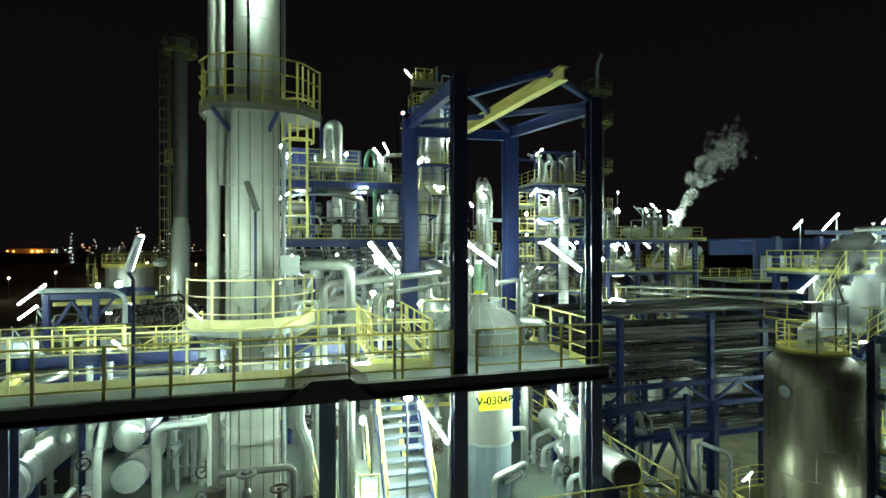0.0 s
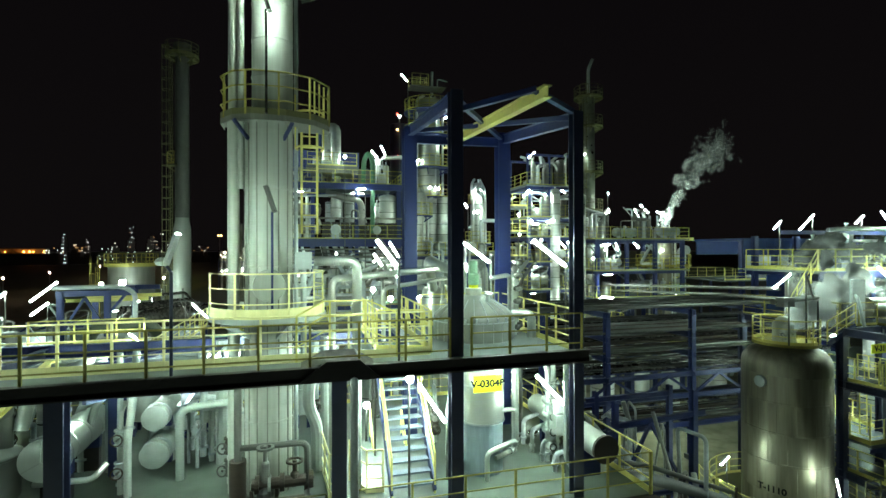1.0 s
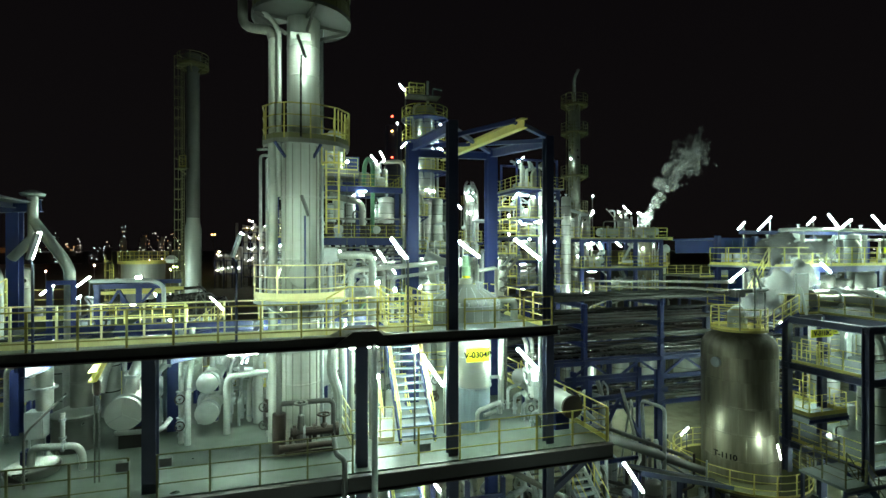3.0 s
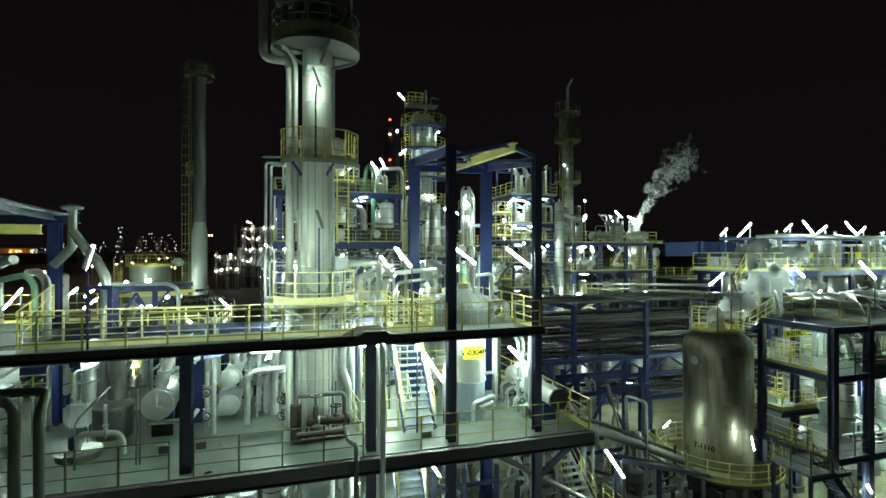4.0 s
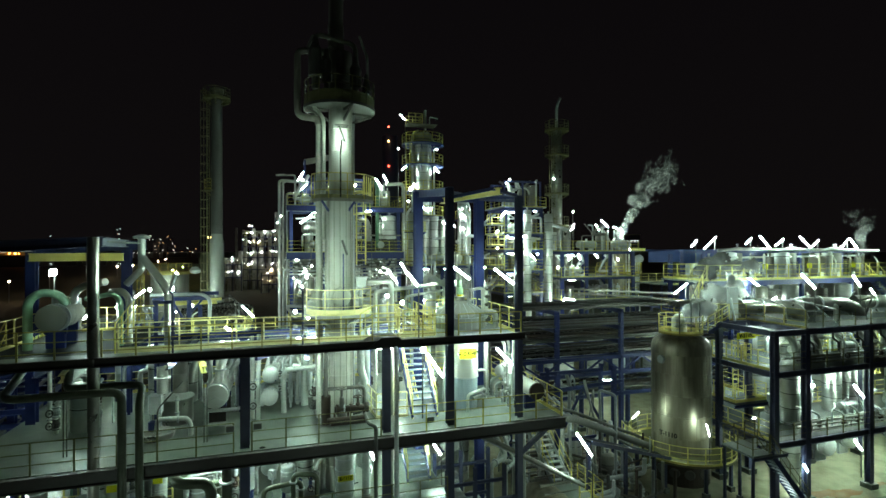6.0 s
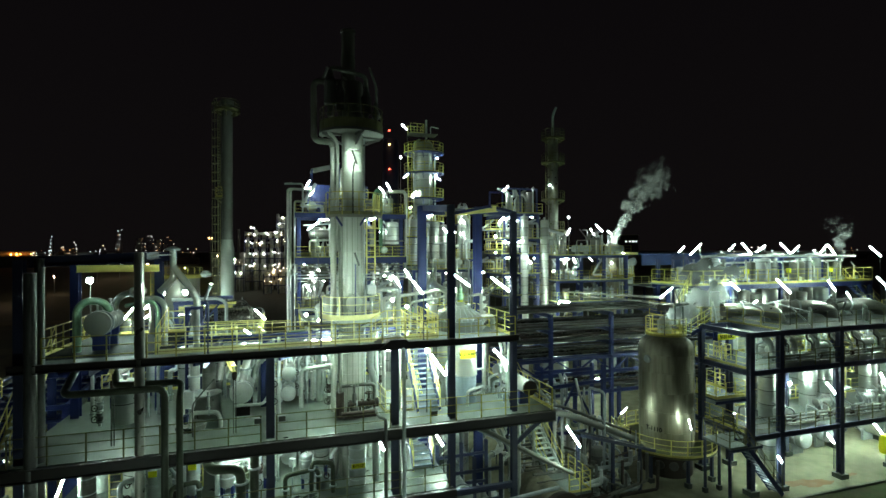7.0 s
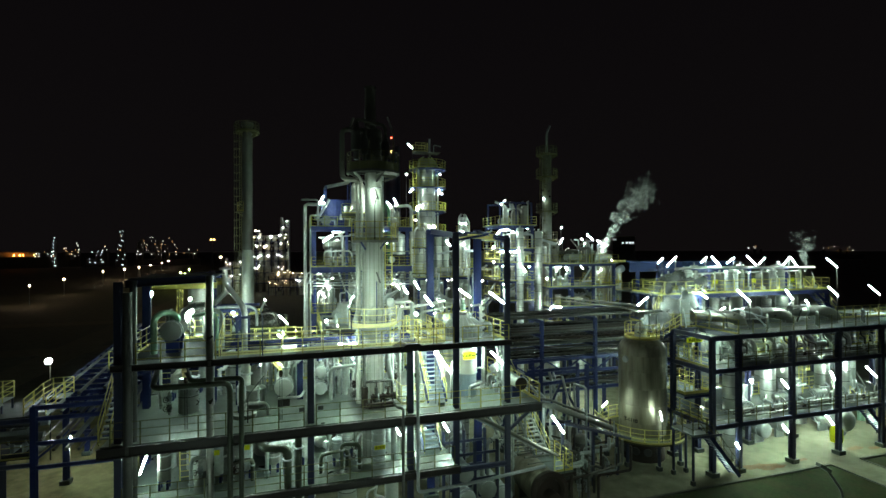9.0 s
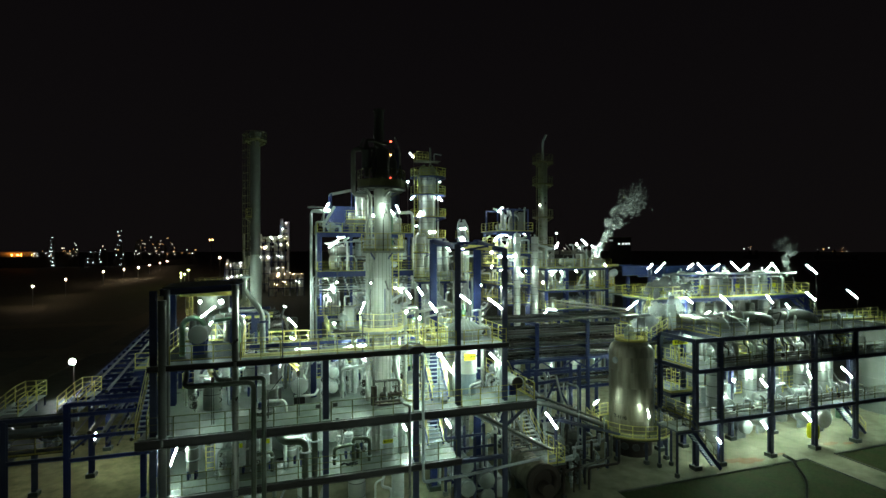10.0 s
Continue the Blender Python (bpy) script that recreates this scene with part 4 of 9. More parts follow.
pot(-14.0, 3.8, L, L + 1.9, 0.5, CLAD, "weathered clad round tank on the lower deck", 0.2, seams=1)
pot(-11.9, 6.0, L, L + 2.8, 0.42, CLAD, "clad vessel on legs at the back of the deck", 0.3, legs=0.5)
pot(-9.0, 7.9, L, L + 2.9, 0.4, CLAD, "clad vessel on legs at the back of the deck", 0.3, legs=0.5)
for i, (x, y, z, d) in enumerate(((-12.9, 4.7, 2.3, 1.5), (-9.9, 6.8, 2.5, 1.2), (-6.2, 5.0, 2.4, 1.2), (-5.9, 4.6, 1.5, 0.8))):
    pipe([(x, y, L), (x, y, L + z), (x + d, y + 0.1, L + z), (x + d, y + 0.1, L + 0.3)], (0.07, 0.11, 0.09)[i % 3], (CLAD, WHITEP, GALV)[i % 3], 0.22, flanges=(0, 2), label="looping insulated pipe between the deck vessels", seg=12)
    pipe([(x - 0.3, y - 0.4, L), (x - 0.3, y - 0.4, L + z * 0.6), (x - 0.3, y + 0.9, L + z * 0.6), (x - 0.3, y + 0.9, U - 0.5)], 0.045, GALV, 0.15)
pot(-10.7, 6.6, L, U - 0.5, 0.3, CLAD, "slim upright clad vessel behind the tank", 0.3)
pot(-12.2, 7.2, L, U - 0.5, 0.36, GREY, "upright grey vessel among pipes", 0.3)
cb = thing("control_cabinet", "pale grey equipment cabinet on thin legs on the deck", "cabinet", at=(-11.25, 2.7, L))
part("case", box(bmesh.new(), -0.22, 0.22, -0.2, 0.2, 0.72, 1.46), GREY, cb)
part("door", box(bmesh.new(), -0.19, 0.19, -0.215, -0.203, 0.76, 1.42), GREY, cb)
for dx in (-0.18, 0.18):
    part("leg", box(bmesh.new(), dx - 0.02, dx + 0.02, -0.02, 0.02, 0, 0.72), GALV, cb)
pipe([(-7.5, 2.9, L), (-7.5, 2.9, L + 1.4), (-7.5, 3.4, L + 2.4), (-7.5, 3.6, U)], 0.09, WHITEP, 0.3, flanges=(1,))
pipe([(-7.75, 3.2, L), (-7.75, 3.2, U)], 0.07, WHITEP, flanges=(0,))
pipe([(-6.49, 3.55, L), (-6.49, 3.55, L + 1.85), (-4.95, 3.5, L + 1.95), (-4.9, 3.5, U)], 0.105, WHITEP, 0.3, seg=14)
pipe([(-6.49, 3.55, G), (-6.49, 3.55, G + 1.7), (-4.95, 3.5, G + 1.8), (-4.9, 3.5, L)], 0.13, WHITEP, 0.3, seg=14)
pipe([(-5.6, 4.4, L), (-5.6, 4.4, U)], 0.16, WHITEP)
pipe([(-5.3, 5.6, L), (-5.3, 5.6, L + 2.2), (-3.2, 5.6, L + 2.5), (-3.2, 5.6, U)], 0.12, WHITEP, 0.3)
pipe([(-3.0, 3.2, L), (-3.0, 3.2, L + 1.2), (-3.25, 2.9, L + 1.9), (-3.1, 3.4, U)], 0.16, WHITEP, 0.3)
pipe([(-2.75, 4.2, L), (-2.75, 4.2, U)], 0.14, WHITEP)
pipe([(-4.8, 1.9, U - 0.55), (-0.3, 1.9, U - 0.4)], 0.12, CLAD, label="bright insulated pipe slung under the upper deck", seg=14)
pipe([(-4.6, 2.9, U - 0.7), (3.2, 2.6, U - 0.62)], 0.07, CLAD)
pipe([(-16.0, 3.0, U - 0.6), (-5.2, 3.0, U - 0.6)], 0.1, CLAD)
pipe([(-16.0, 4.0, L - 0.6), (3.0, 4.0, L - 0.6)], 0.12, CLAD)
pipe([(-14.0, 2.0, L - 0.5), (-4.0, 2.0, L - 0.5)], 0.09, GALV)
for x in (-9.2, -13.6):
    solid("monorail_beam", girder(bmesh.new(), (x, 0.6, U - 0.72), (x - 1.3, 6.5, U - 0.72), 0.18, 0.26), YELLOW, "yellow monorail beam under the upper deck", "crane beam", "deck monorails")
    h = thing("chain_hoist", "rusty chain hoist hanging from the monorail", "hoist", "deck hoists", at=(x, 0.9, U - 1.0))
    part("body", lathe(bmesh.new(), [(0.03, -0.26), (0.08, -0.22), (0.1, -0.05), (0.08, 0.1), (0.03, 0.15)], seg=14), RUST, h, smooth=True)
    part("chain", sweep(bmesh.new(), [(0.05, 0, -0.25), (0.05, 0, -2.9)], 0.018, 6), PIPE, h)
    part("chain", sweep(bmesh.new(), [(-0.05, 0, -0.25), (-0.05, 0, -2.9)], 0.018, 6), PIPE, h)
# pump and basin in the west bay
pm = thing("pump", "clad pump with a round basin and elbow pipes on the deck", "pump", at=(-11.05, 2.0, L))
part("basin", lathe(bmesh.new(), [(0.58, 0), (0.6, 0.08), (0.62, 0.2), (0.58, 0.22), (0.35, 0.15), (0.1, 0.14), (0, 0.14)], seg=28), DCLAD, pm, smooth=True)
part("pipe", sweep(bmesh.new(), [(0.0, -0.1, 0.2), (0.1, -0.25, 0.75), (1.05, -0.12, 0.66), (1.18, -0.1, 0.4), (1.18, -0.1, 0.0)], 0.09, 14, 0.16), CLAD, pm, smooth=True)
part("flange", lathe(bmesh.new(), [(0.09, -0.03), (0.15, -0.03), (0.15, 0.03), (0.09, 0.03)], 0.75, -0.16, 0.69, 18, axis=(1, 0.1, -0.09)), GALV, pm)
part("motor", lathe(bmesh.new(), [(0.12, 0.2), (0.14, 0.22), (0.14, 0.55), (0.06, 0.6), (0, 0.6)], -0.2, 0.15, 0, 16), BLUE, pm, "blue motor")
part("lever", sweep(bmesh.new(), [(0.25, -1.0, 0.0), (0.25, -1.0, 1.35), (1.0, -0.6, 2.2)], 0.03, 8, 0.2), PIPE, pm)
for x in (-8.2, -7.3):
    solid("junction_box", box(bmesh.new(), -0.13, 0.13, -0.06, 0.06, 0, 0.2), PIPE, "small black box fixed to the railing", "junction box", "railing boxes", at=(x, -0.5, L + 0.78))
solid("junction_box", box(bmesh.new(), -0.16, 0.16, -0.1, 0.1, 0, 0.22), PIPE, "small black box standing by the stairs", "junction box", "railing boxes", at=(-0.7, 0.5, L))
railing([(-2.9, 3.4, L), (-2.75, 1.5, L), (-2.4, 1.4, L)], CREAM, step=0.8, kick=0.15)
railing([(-2.2, 2.3, L), (-1.85, 1.5, L), (-1.45, 1.45, L)], CREAM, step=0.7, kick=0.12)
railing([(-16.5, 8.9, L), (-1.6, 8.9, L)], YELLOW, step=1.4, kick=0.15)
railing([(0.0, 8.9, L), (4.7, 8.9, L), (4.7, 7.0, L)], YELLOW, step=1.4, kick=0.15)

# valve manifold at the frame's end
for k in range(10):
    x, z = (3.35, 3.72)[k % 2], L + 0.45 + 0.42 * (k // 2)
    gv = thing("globe_valve", "white jacketed globe valve with a small handwheel", "valve", "manifold valves", at=(x, 2.0 + 0.35 * (k % 2), z))
    part("body", lathe(bmesh.new(), dished(0.12, -0.13, 0.13, 0.6), seg=14, axis=(0, 1, 0)), WHITEP, gv, smooth=True)
    part("stem", sweep(bmesh.new(), [(0, -0.1, 0), (0, -0.34, 0.05)], 0.03, 8), GALV, gv)
    part("handwheel", lathe(bmesh.new(), [(0.08, -0.012), (0.11, -0.012), (0.11, 0.012), (0.08, 0.012), (0.08, -0.012)], 0, -0.34, 0.05, 16, axis=(0, -1, 0.2)), PIPE, gv)
for x, y in ((3.35, 2.0), (3.72, 2.35)):
    pipe([(x, y, L), (x, y, L + 2.6), (x + 0.1, y + 0.6, L + 2.9), (x + 0.1, y + 0.6, U - 0.1)], 0.075, WHITEP, 0.18, flanges=(0,))
solid("junction_box", box(bmesh.new(), -0.2, 0.2, -0.14, 0.14, -0.3, 0.3), WHITEP, "white steel junction box beside the exchanger", "junction box", "deck boxes", at=(3.5, 1.7, 9.0))
pipe([(3.5, 1.7, L), (3.5, 1.7, 8.72)], 0.05, WHITEP)
pipe([(3.0, 0.35, U - 0.1), (3.0, 0.35, 8.2), (3.3, 0.6, 7.9), (3.3, 0.6, L)], 0.06, WHITEP, 0.2)

# upper deck: step-over, stair head, pipes by the tower
railing([(-3.5, 0.9, U), (-2.9, 0.9, U + 0.32), (-1.9, 0.9, U + 0.32), (-1.2, 0.9, U)], YELLOW, step=0.8, kick=0.0, label="yellow railing rising over a pipe crossing")
so = thing("step_over", "dark raised steel step-over on the walkway with sloping ends", "step", at=(0, 0, U))
bm = bmesh.new()
for y0, y1 in ((-0.57, -0.43), (-0.34, 0.88)):
    lo, hi = (-0.1, 0.29) if y0 < -0.5 else (0.004, 0.25)
    ring = [(-3.4, lo), (-2.9, hi), (-2.22, hi), (-1.8, lo)]
    va, vb = [bm.verts.new((x, y0, z)) for x, z in ring], [bm.verts.new((x, y1, z)) for x, z in ring]
    bm.faces.new(va), bm.faces.new(vb[::-1])
    for i in range(4):
        bm.faces.new((va[i], va[(i + 1) % 4], vb[(i + 1) % 4], vb[i]))
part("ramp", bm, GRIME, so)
railing([(-0.3, 1.1, U), (-0.3, 5.0, U)], YELLOW, step=0.9, kick=0.18)
railing([(-1.6, 5.2, U), (-1.6, 1.5, U), (-0.45, 1.2, U)], YELLOW, step=0.8, kick=0.18)
railing([(0.4, 5.3, U), (3.2, 5.3, U), (3.2, 0.2, U)], YELLOW, step=1.0, kick=0.15)
pipe([(-2.05, 1.83, G), (-2.05, 1.83, 13.2), (-3.1, 1.8, 13.2)], 0.115, CLAD, 0.25, seg=14, label="tall shiny insulated pipe with a top elbow")
pipe([(-2.62, 2.62, L), (-2.62, 2.62, 12.7), (0.9, 4.6, 12.85)], 0.09, CLAD, 0.22, seg=14)
pipe([(-1.2, 3.0, U), (-1.2, 3.0, 12.4), (0.8, 3.6, 12.6)], 0.06, CLAD, 0.2)
solid("instrument_box", box(bmesh.new(), -0.2, 0.2, -0.16, 0.16, 0, 0.42), GREY, "grey instrument box on the tower pipe", "box", at=(-3.35, 1.8, 13.0))
pipe([(-3.35, 1.85, U), (-3.35, 1.85, 13.0)], 0.07, GALV)
pipe([(1.0, 5.9, 12.1), (0.6, 5.2, 13.2), (1.0, 4.4, 12.85), (1.55, 3.9, 12.9)], 0.16, CLAD, 0.35, seg=14)
pipe([(2.1, 3.3, 12.6), (2.75, 3.3, 12.7), (2.75, 3.3, U)], 0.07, CLAD, 0.15)
pipe([(2.5, 2.6, 11.6), (3.05, 2.4, 11.6), (3.05, 2.4, U)], 0.13, CLAD, 0.2, seg=14)
for i, x in enumerate((2.72, 2.98, 3.3)):
    pipe([(x, 2.9 + 0.4 * i, L), (x, 2.9 + 0.4 * i, 12.9 - 0.2 * i), (x + 0.5, 3.6, 13.1)], 0.06 + 0.02 * (i == 0), CLAD if i < 2 else PIPE, 0.2, flanges=(0,))
for k in range(12):
    solid("globe_valve", lathe(bmesh.new(), dished(0.085, -0.1, 0.1, 0.6), seg=12, axis=(0, 1, 0)), PIPE, "dark valve body on the riser pipe", "valve", "riser valves", at=((2.75, 3.02)[k % 2], 2.8 + 0.4 * (k % 2), U + 0.25 + 0.38 * (k // 2)))

# vessel details
part("motor", lathe(bmesh.new(), [(0.14, 0.1), (0.16, 0.1), (0.16, 0.4), (0.12, 0.45), (0.12, 0.8), (0, 0.82)], 0, 0, U + 1.42, 16), GREEN, dv, "green agitator motor")
part("coupling", lathe(bmesh.new(), [(0.1, 0), (0.14, 0.01), (0.14, 0.1), (0.1, 0.11)], 0, 0, U + 1.43, 16), SIGN, dv, "yellow coupling guard")
for a, r in ((200, 0.6), (300, 0.55), (340, 0.5), (20, 0.55), (60, 0.6)):
    c, s = math.cos(radians(a)), math.sin(radians(a))
    part("nozzle", lathe(bmesh.new(), [(0.06, 0), (0.06, 0.25), (0.1, 0.25), (0.1, 0.31), (0, 0.31)], r * c, r * s, U + 0.98, 12), GALV, dv)
for k in range(14):
    a = radians(180 + 14 * k)
    part("seam", bar(bmesh.new(), (1.203 * math.cos(a), 1.203 * math.sin(a), U), (1.203 * math.cos(a), 1.203 * math.sin(a), U + 0.55), 0.012, 0.012), CLAD, dv)
for k in range(20):
    c, s = math.cos(radians(18 * k)), math.sin(radians(18 * k))
    for (ra, za), (rb, zb) in (((1.165, 0.675), (0.955, 0.865)), ((0.955, 0.865), (0.52, 1.125))):
        part("seam", bar(bmesh.new(), (ra * c, ra * s, U + za), (rb * c, rb * s, U + zb), 0.016, 0.02), GALV, dv)
for k in range(24):
    a = radians(15 * k)
    part("clamp", box(bmesh.new(), 1.19 * math.cos(a) - 0.025, 1.19 * math.cos(a) + 0.025, 1.19 * math.sin(a) - 0.025, 1.19 * math.sin(a) + 0.025, U + 0.56, U + 0.66), GALV, dv)
part("band", lathe(bmesh.new(), [(1.2, -0.015), (1.215, -0.015), (1.215, 0.015), (1.2, 0.015)], 0, 0, U + 0.53, 36), GALV, dv)
part("seam", lathe(bmesh.new(), [(0.6, -0.02), (0.635, -0.02), (0.635, 0.02), (0.6, 0.02)], 0, 0, L + 1.38, 28), GALV, vs)
sg = thing("sign_board", "yellow equipment sign with black lettering on the vessel", "sign", at=(1.31, 1.40, 9.95))
part("plate", box(bmesh.new(), -0.4, 0.4, -0.006, 0.006, -0.22, 0.22), SIGN, sg)
for x in (-0.25, 0.25):
    part("clip", box(bmesh.new(), x - 0.02, x + 0.02, 0.006, 0.14, -0.04, 0.04), GALV, sg)
words("V-0304B", 0.27, pose(0, -0.02, 0.0, 90, 0, 0), BLACK, sg)
pipe([(1.6, 1.7, L + 1.65), (2.25, 1.75, L + 1.65), (2.25, 1.75, L + 0.55), (1.55, 1.45, L + 0.5)], 0.06, CLAD, 0.15, flanges=(0, 2))
pipe([(1.25, 1.3, L), (1.25, 1.3, L + 0.72), (2.2, 1.6, L + 0.85), (2.25, 1.9, L + 0.45)], 0.07, CLAD, 0.18)
pipe([(0.75, 2.2, L + 0.3), (0.45, 2.0, L + 0.35), (0.45, 2.0, L + 1.9), (0.9, 2.3, L + 2.4)], 0.13, WHITEP, 0.25)

# long exchanger beside the frame's end
ex = thing("heat_exchanger", "long grey horizontal exchanger with piping and a yellow tag", "heat exchanger", "deck heat exchangers", at=(4.05, 0.2, 8.38))
part("shell", lathe(bmesh.new(), dished(0.33, 0.0, 3.9, 0.3, bottom=False, seams=3), seg=24, axis=(0, 1, 0)), CLAD, ex, smooth=True)
part("cover", lathe(bmesh.new(), [(0, -0.03), (0.36, -0.03), (0.36, 0.06), (0.3, 0.06)], seg=24, axis=(0, 1, 0)), RUST, ex, "dark rusty end cover")
for y in (0.7, 3.1):
    part("saddle", box(bmesh.new(), -0.25, 0.25, y - 0.08, y + 0.08, -0.93, -0.25), BLUE, ex)
part("tag", lathe(bmesh.new(), [(0.15, 0), (0.15, 0.03), (0, 0.03)], -0.42, 2.1, 0.55, 16, axis=(0, -1, 0)), SIGN, ex, "round yellow tag")
part("lagged_box", box(bmesh.new(), -0.75, -0.4, 1.2, 1.6, 0.0, 0.55), WHITEP, ex)
for i, y in enumerate((1.0, 1.7, 2.4, 3.0)):
    pipe([(3.2, y + 0.3, L), (3.2, y + 0.3, L + 0.45 + 0.1 * i), (3.75, y + 0.3, L + 0.6 + 0.1 * i), (3.95, y + 0.3, L + 0.8)], 0.065, GALV, 0.15, flanges=(0,))

# under the lower deck, at its east end: lying vessels, stairs and landing
for x, y, z, r, ln in ((1.15, 1.6, 2.9, 0.5, 3.0), (2.55, 1.5, 1.8, 0.52, 3.0), (1.2, 1.4, 1.5, 0.5, 3.0), (2.7, 1.8, 0.62, 0.5, 3.0), (3.9, 2.3, 0.8, 0.6, 3.2), (1.6, 4.8, 4.6, 0.45, 2.6)):
    end_drum(x, y, z, r, ln, WHITEP, "white jacketed heat exchanger in a stack under the deck", False)
steel("rack_frame", "blue support frame under the stacked exchangers", [(x, y, 0, 4.6, 0.16) for x in (0.5, 1.85, 3.3) for y in (2.0, 4.0)], [((0.5, y, z), (3.3, y, z), 0.16) for y in (2.0, 4.0) for z in (1.0, 2.35, 3.9)], DARK)
big = thing("storage_drum", "large brown stained horizontal drum with a rusty flanged mouth", "vessel", at=(6.3, 1.0, 1.45))
part("shell", lathe(bmesh.new(), dished(1.12, 0.3, 3.2, 0.3, bottom=False, seams=2), seg=32, axis=(0, 1, 0)), STAIN, big, smooth=True)
part("collar", lathe(bmesh.new(), [(1.1, 0.35), (1.12, 0.0), (1.22, -0.02), (1.22, -0.16), (0.95, -0.2), (0.78, -0.1), (0.72, 0.15), (0.0, 0.18)], seg=36, axis=(0, 1, 0)), RUST, big, "rusty flanged mouth", smooth=True)
part("nozzle", sweep(bmesh.new(), [(0.1, 0.2, -0.35), (0.1, -0.55, -0.35)], 0.42, 18), RUST, big, smooth=True)
for y in (0.9, 2.5):
    part("saddle", box(bmesh.new(), -0.8, 0.8, y - 0.1, y + 0.1, -1.45, -0.75), CONC, big)
slab("floor_landing", 6.6, 8.0, 1.0, 3.3, 2.5, label="grey grating landing of the outside stair")
railing([(6.7, 1.05, 2.5), (7.95, 1.05, 2.5), (7.95, 3.2, 2.5)], YELLOW, step=0.65, kick=0.12)
lr = thing("stair", "long steel stair with yellow handrails beside the frame", "stairs", "access stairs")
for x in (6.6, 7.6):
    part("stringer", bar(bmesh.new(), (x, 3.2, 2.5), (x - 0.4, 8.5, 6.9), 0.05, 0.24), GALV, lr)
    r_ = bmesh.new()
    for hh in (1.0, 0.5):
        sweep(r_, [(x, 3.2, 2.5 + hh), (x - 0.4, 8.5, 6.9 + hh)], 0.022, 6)
    for i in range(6):
        t = i / 5
        bar(r_, (x - 0.4 * t, 3.2 + 5.3 * t, 2.5 + 4.4 * t), (x - 0.4 * t, 3.2 + 5.3 * t, 3.5 + 4.4 * t), 0.04, 0.04)
    part("handrail", r_, YELLOW, lr)
for i in range(1, 22):
    t = i / 22
    part("tread", box(bmesh.new(), 6.62 - 0.4 * t, 7.58 - 0.4 * t, 3.2 + 5.3 * t - 0.12, 3.2 + 5.3 * t + 0.12, 2.48 + 4.4 * t, 2.52 + 4.4 * t), GALV, lr)
steel("landing_frame", "rusty brown supports of the stair landing", [(6.7, 1.1, 0, 2.4, 0.14), (7.9, 1.1, 0, 2.4, 0.14), (6.7, 3.2, 0, 2.4, 0.14), (7.9, 3.2, 0, 2.4, 0.14)], [((6.5, 1.0, 2.3), (8.05, 1.0, 2.3), 0.18)], RUST)
random.seed(5)
for i in range(16):
    x = 0.6 + 0.42 * i
    y = random.uniform(3.0, 7.5)
    z = random.uniform(2.2, 6.3)
    pipe([(x, y, 0.0), (x, y, z), (x + random.choice((-0.8, 0.8, 1.2)), y + random.uniform(0.2, 1.2), z), (x + 0.6, y + 1.6, min(z + random.uniform(0.6, 2), 7.1))], random.choice((0.06, 0.09, 0.13)), random.choice((CLAD, WHITEP, GALV)), 0.25, flanges=(1,))
for k in range(5):
    pipe([(0.6, 2.5 + 0.5 * k, 6.2 - 0.12 * k), (2.4, 2.2 + 0.5 * k, 5.9 - 0.12 * k), (6.8, 0.8 + 0.5 * k, 3.6 - 0.1 * k)], 0.1, random.choice((DULL, GALV, WHITEP)), 0.3)

# third deck and below: vessel with tag, caged ladder, stairs rail, pipes
v2 = pot(-4.1, 1.25, G, L - 0.45, 0.37, WHITEP, "white jacketed upright vessel with a yellow tag", 0.35)
part("neck", lathe(bmesh.new(), [(0.2, 0), (0.2, 0.5), (0.24, 0.5), (0.24, 0.62), (0, 0.62)], 0, 0, 2.0, 16), WHITEP, v2)
for z in (0.35, 0.8, 1.25, 1.7):
    part("band", lathe(bmesh.new(), [(0.36, -0.03), (0.395, -0.03), (0.395, 0.03), (0.36, 0.03)], 0, 0, z, 24), GALV, v2)
part("tag", box(bmesh.new(), -0.3, 0.3, -0.4, -0.375, 0.9, 1.12), SIGN, v2, "yellow equipment tag")
words("E-6117", 0.17, pose(0, -0.405, 1.01, 90, 0, 0), BLACK, v2)
pipe([(-3.2, 1.5, G), (-3.2, 1.5, G + 1.9), (-2.9, 2.4, G + 2.2)], 0.17, WHITEP, 0.35, seg=14)
for x, y, r, m in ((-13.3, 3.8, 0.8, CLAD), (-15.1, 4.2, 0.42, GREY), (-11.6, 2.6, 0.3, WHITEP), (-5.8, 5.5, 0.5, WHITEP), (-8.8, 6.0, 0.4, CLAD), (-2.9, 4.2, 0.35, WHITEP)):
    pot(x, y, G, L - 0.4, r, m, "upright vessel standing on the third deck", 0.3, seams=3)
for x, y, r, h, m in ((-12.3, 1.5, 0.3, 2.3, WHITEP), (-10.9, 1.7, 0.26, 2.5, GREY), (-9.6, 2.0, 0.34, 1.6, MATTE), (-8.9, 1.4, 0.22, 1.4, DGREEN), (-7.9, 2.4, 0.3, 2.2, WHITEP), (-6.3, 1.8, 0.28, 1.5, GALV), (-5.6, 2.9, 0.34, 2.4, CLAD), (-14.7, 1.6, 0.3, 2.1, DULL)):
    pv = pot(x, y, G, G + h, r, m, "slim upright vessel with bands on the third deck", 0.4, legs=0.35)
    for k in (0.4, 0.7):
        part("band", lathe(bmesh.new(), [(r * 0.98, -0.025), (r * 1.05, -0.025), (r * 1.05, 0.025), (r * 0.98, 0.025)], 0, 0, h * k + 0.2, 20), GALV, pv)
    if h > 2.2:
        part("tag", box(bmesh.new(), -0.16, 0.16, -r - 0.03, -r - 0.01, 1.5, 1.75), SIGN, pv, "small yellow tag")
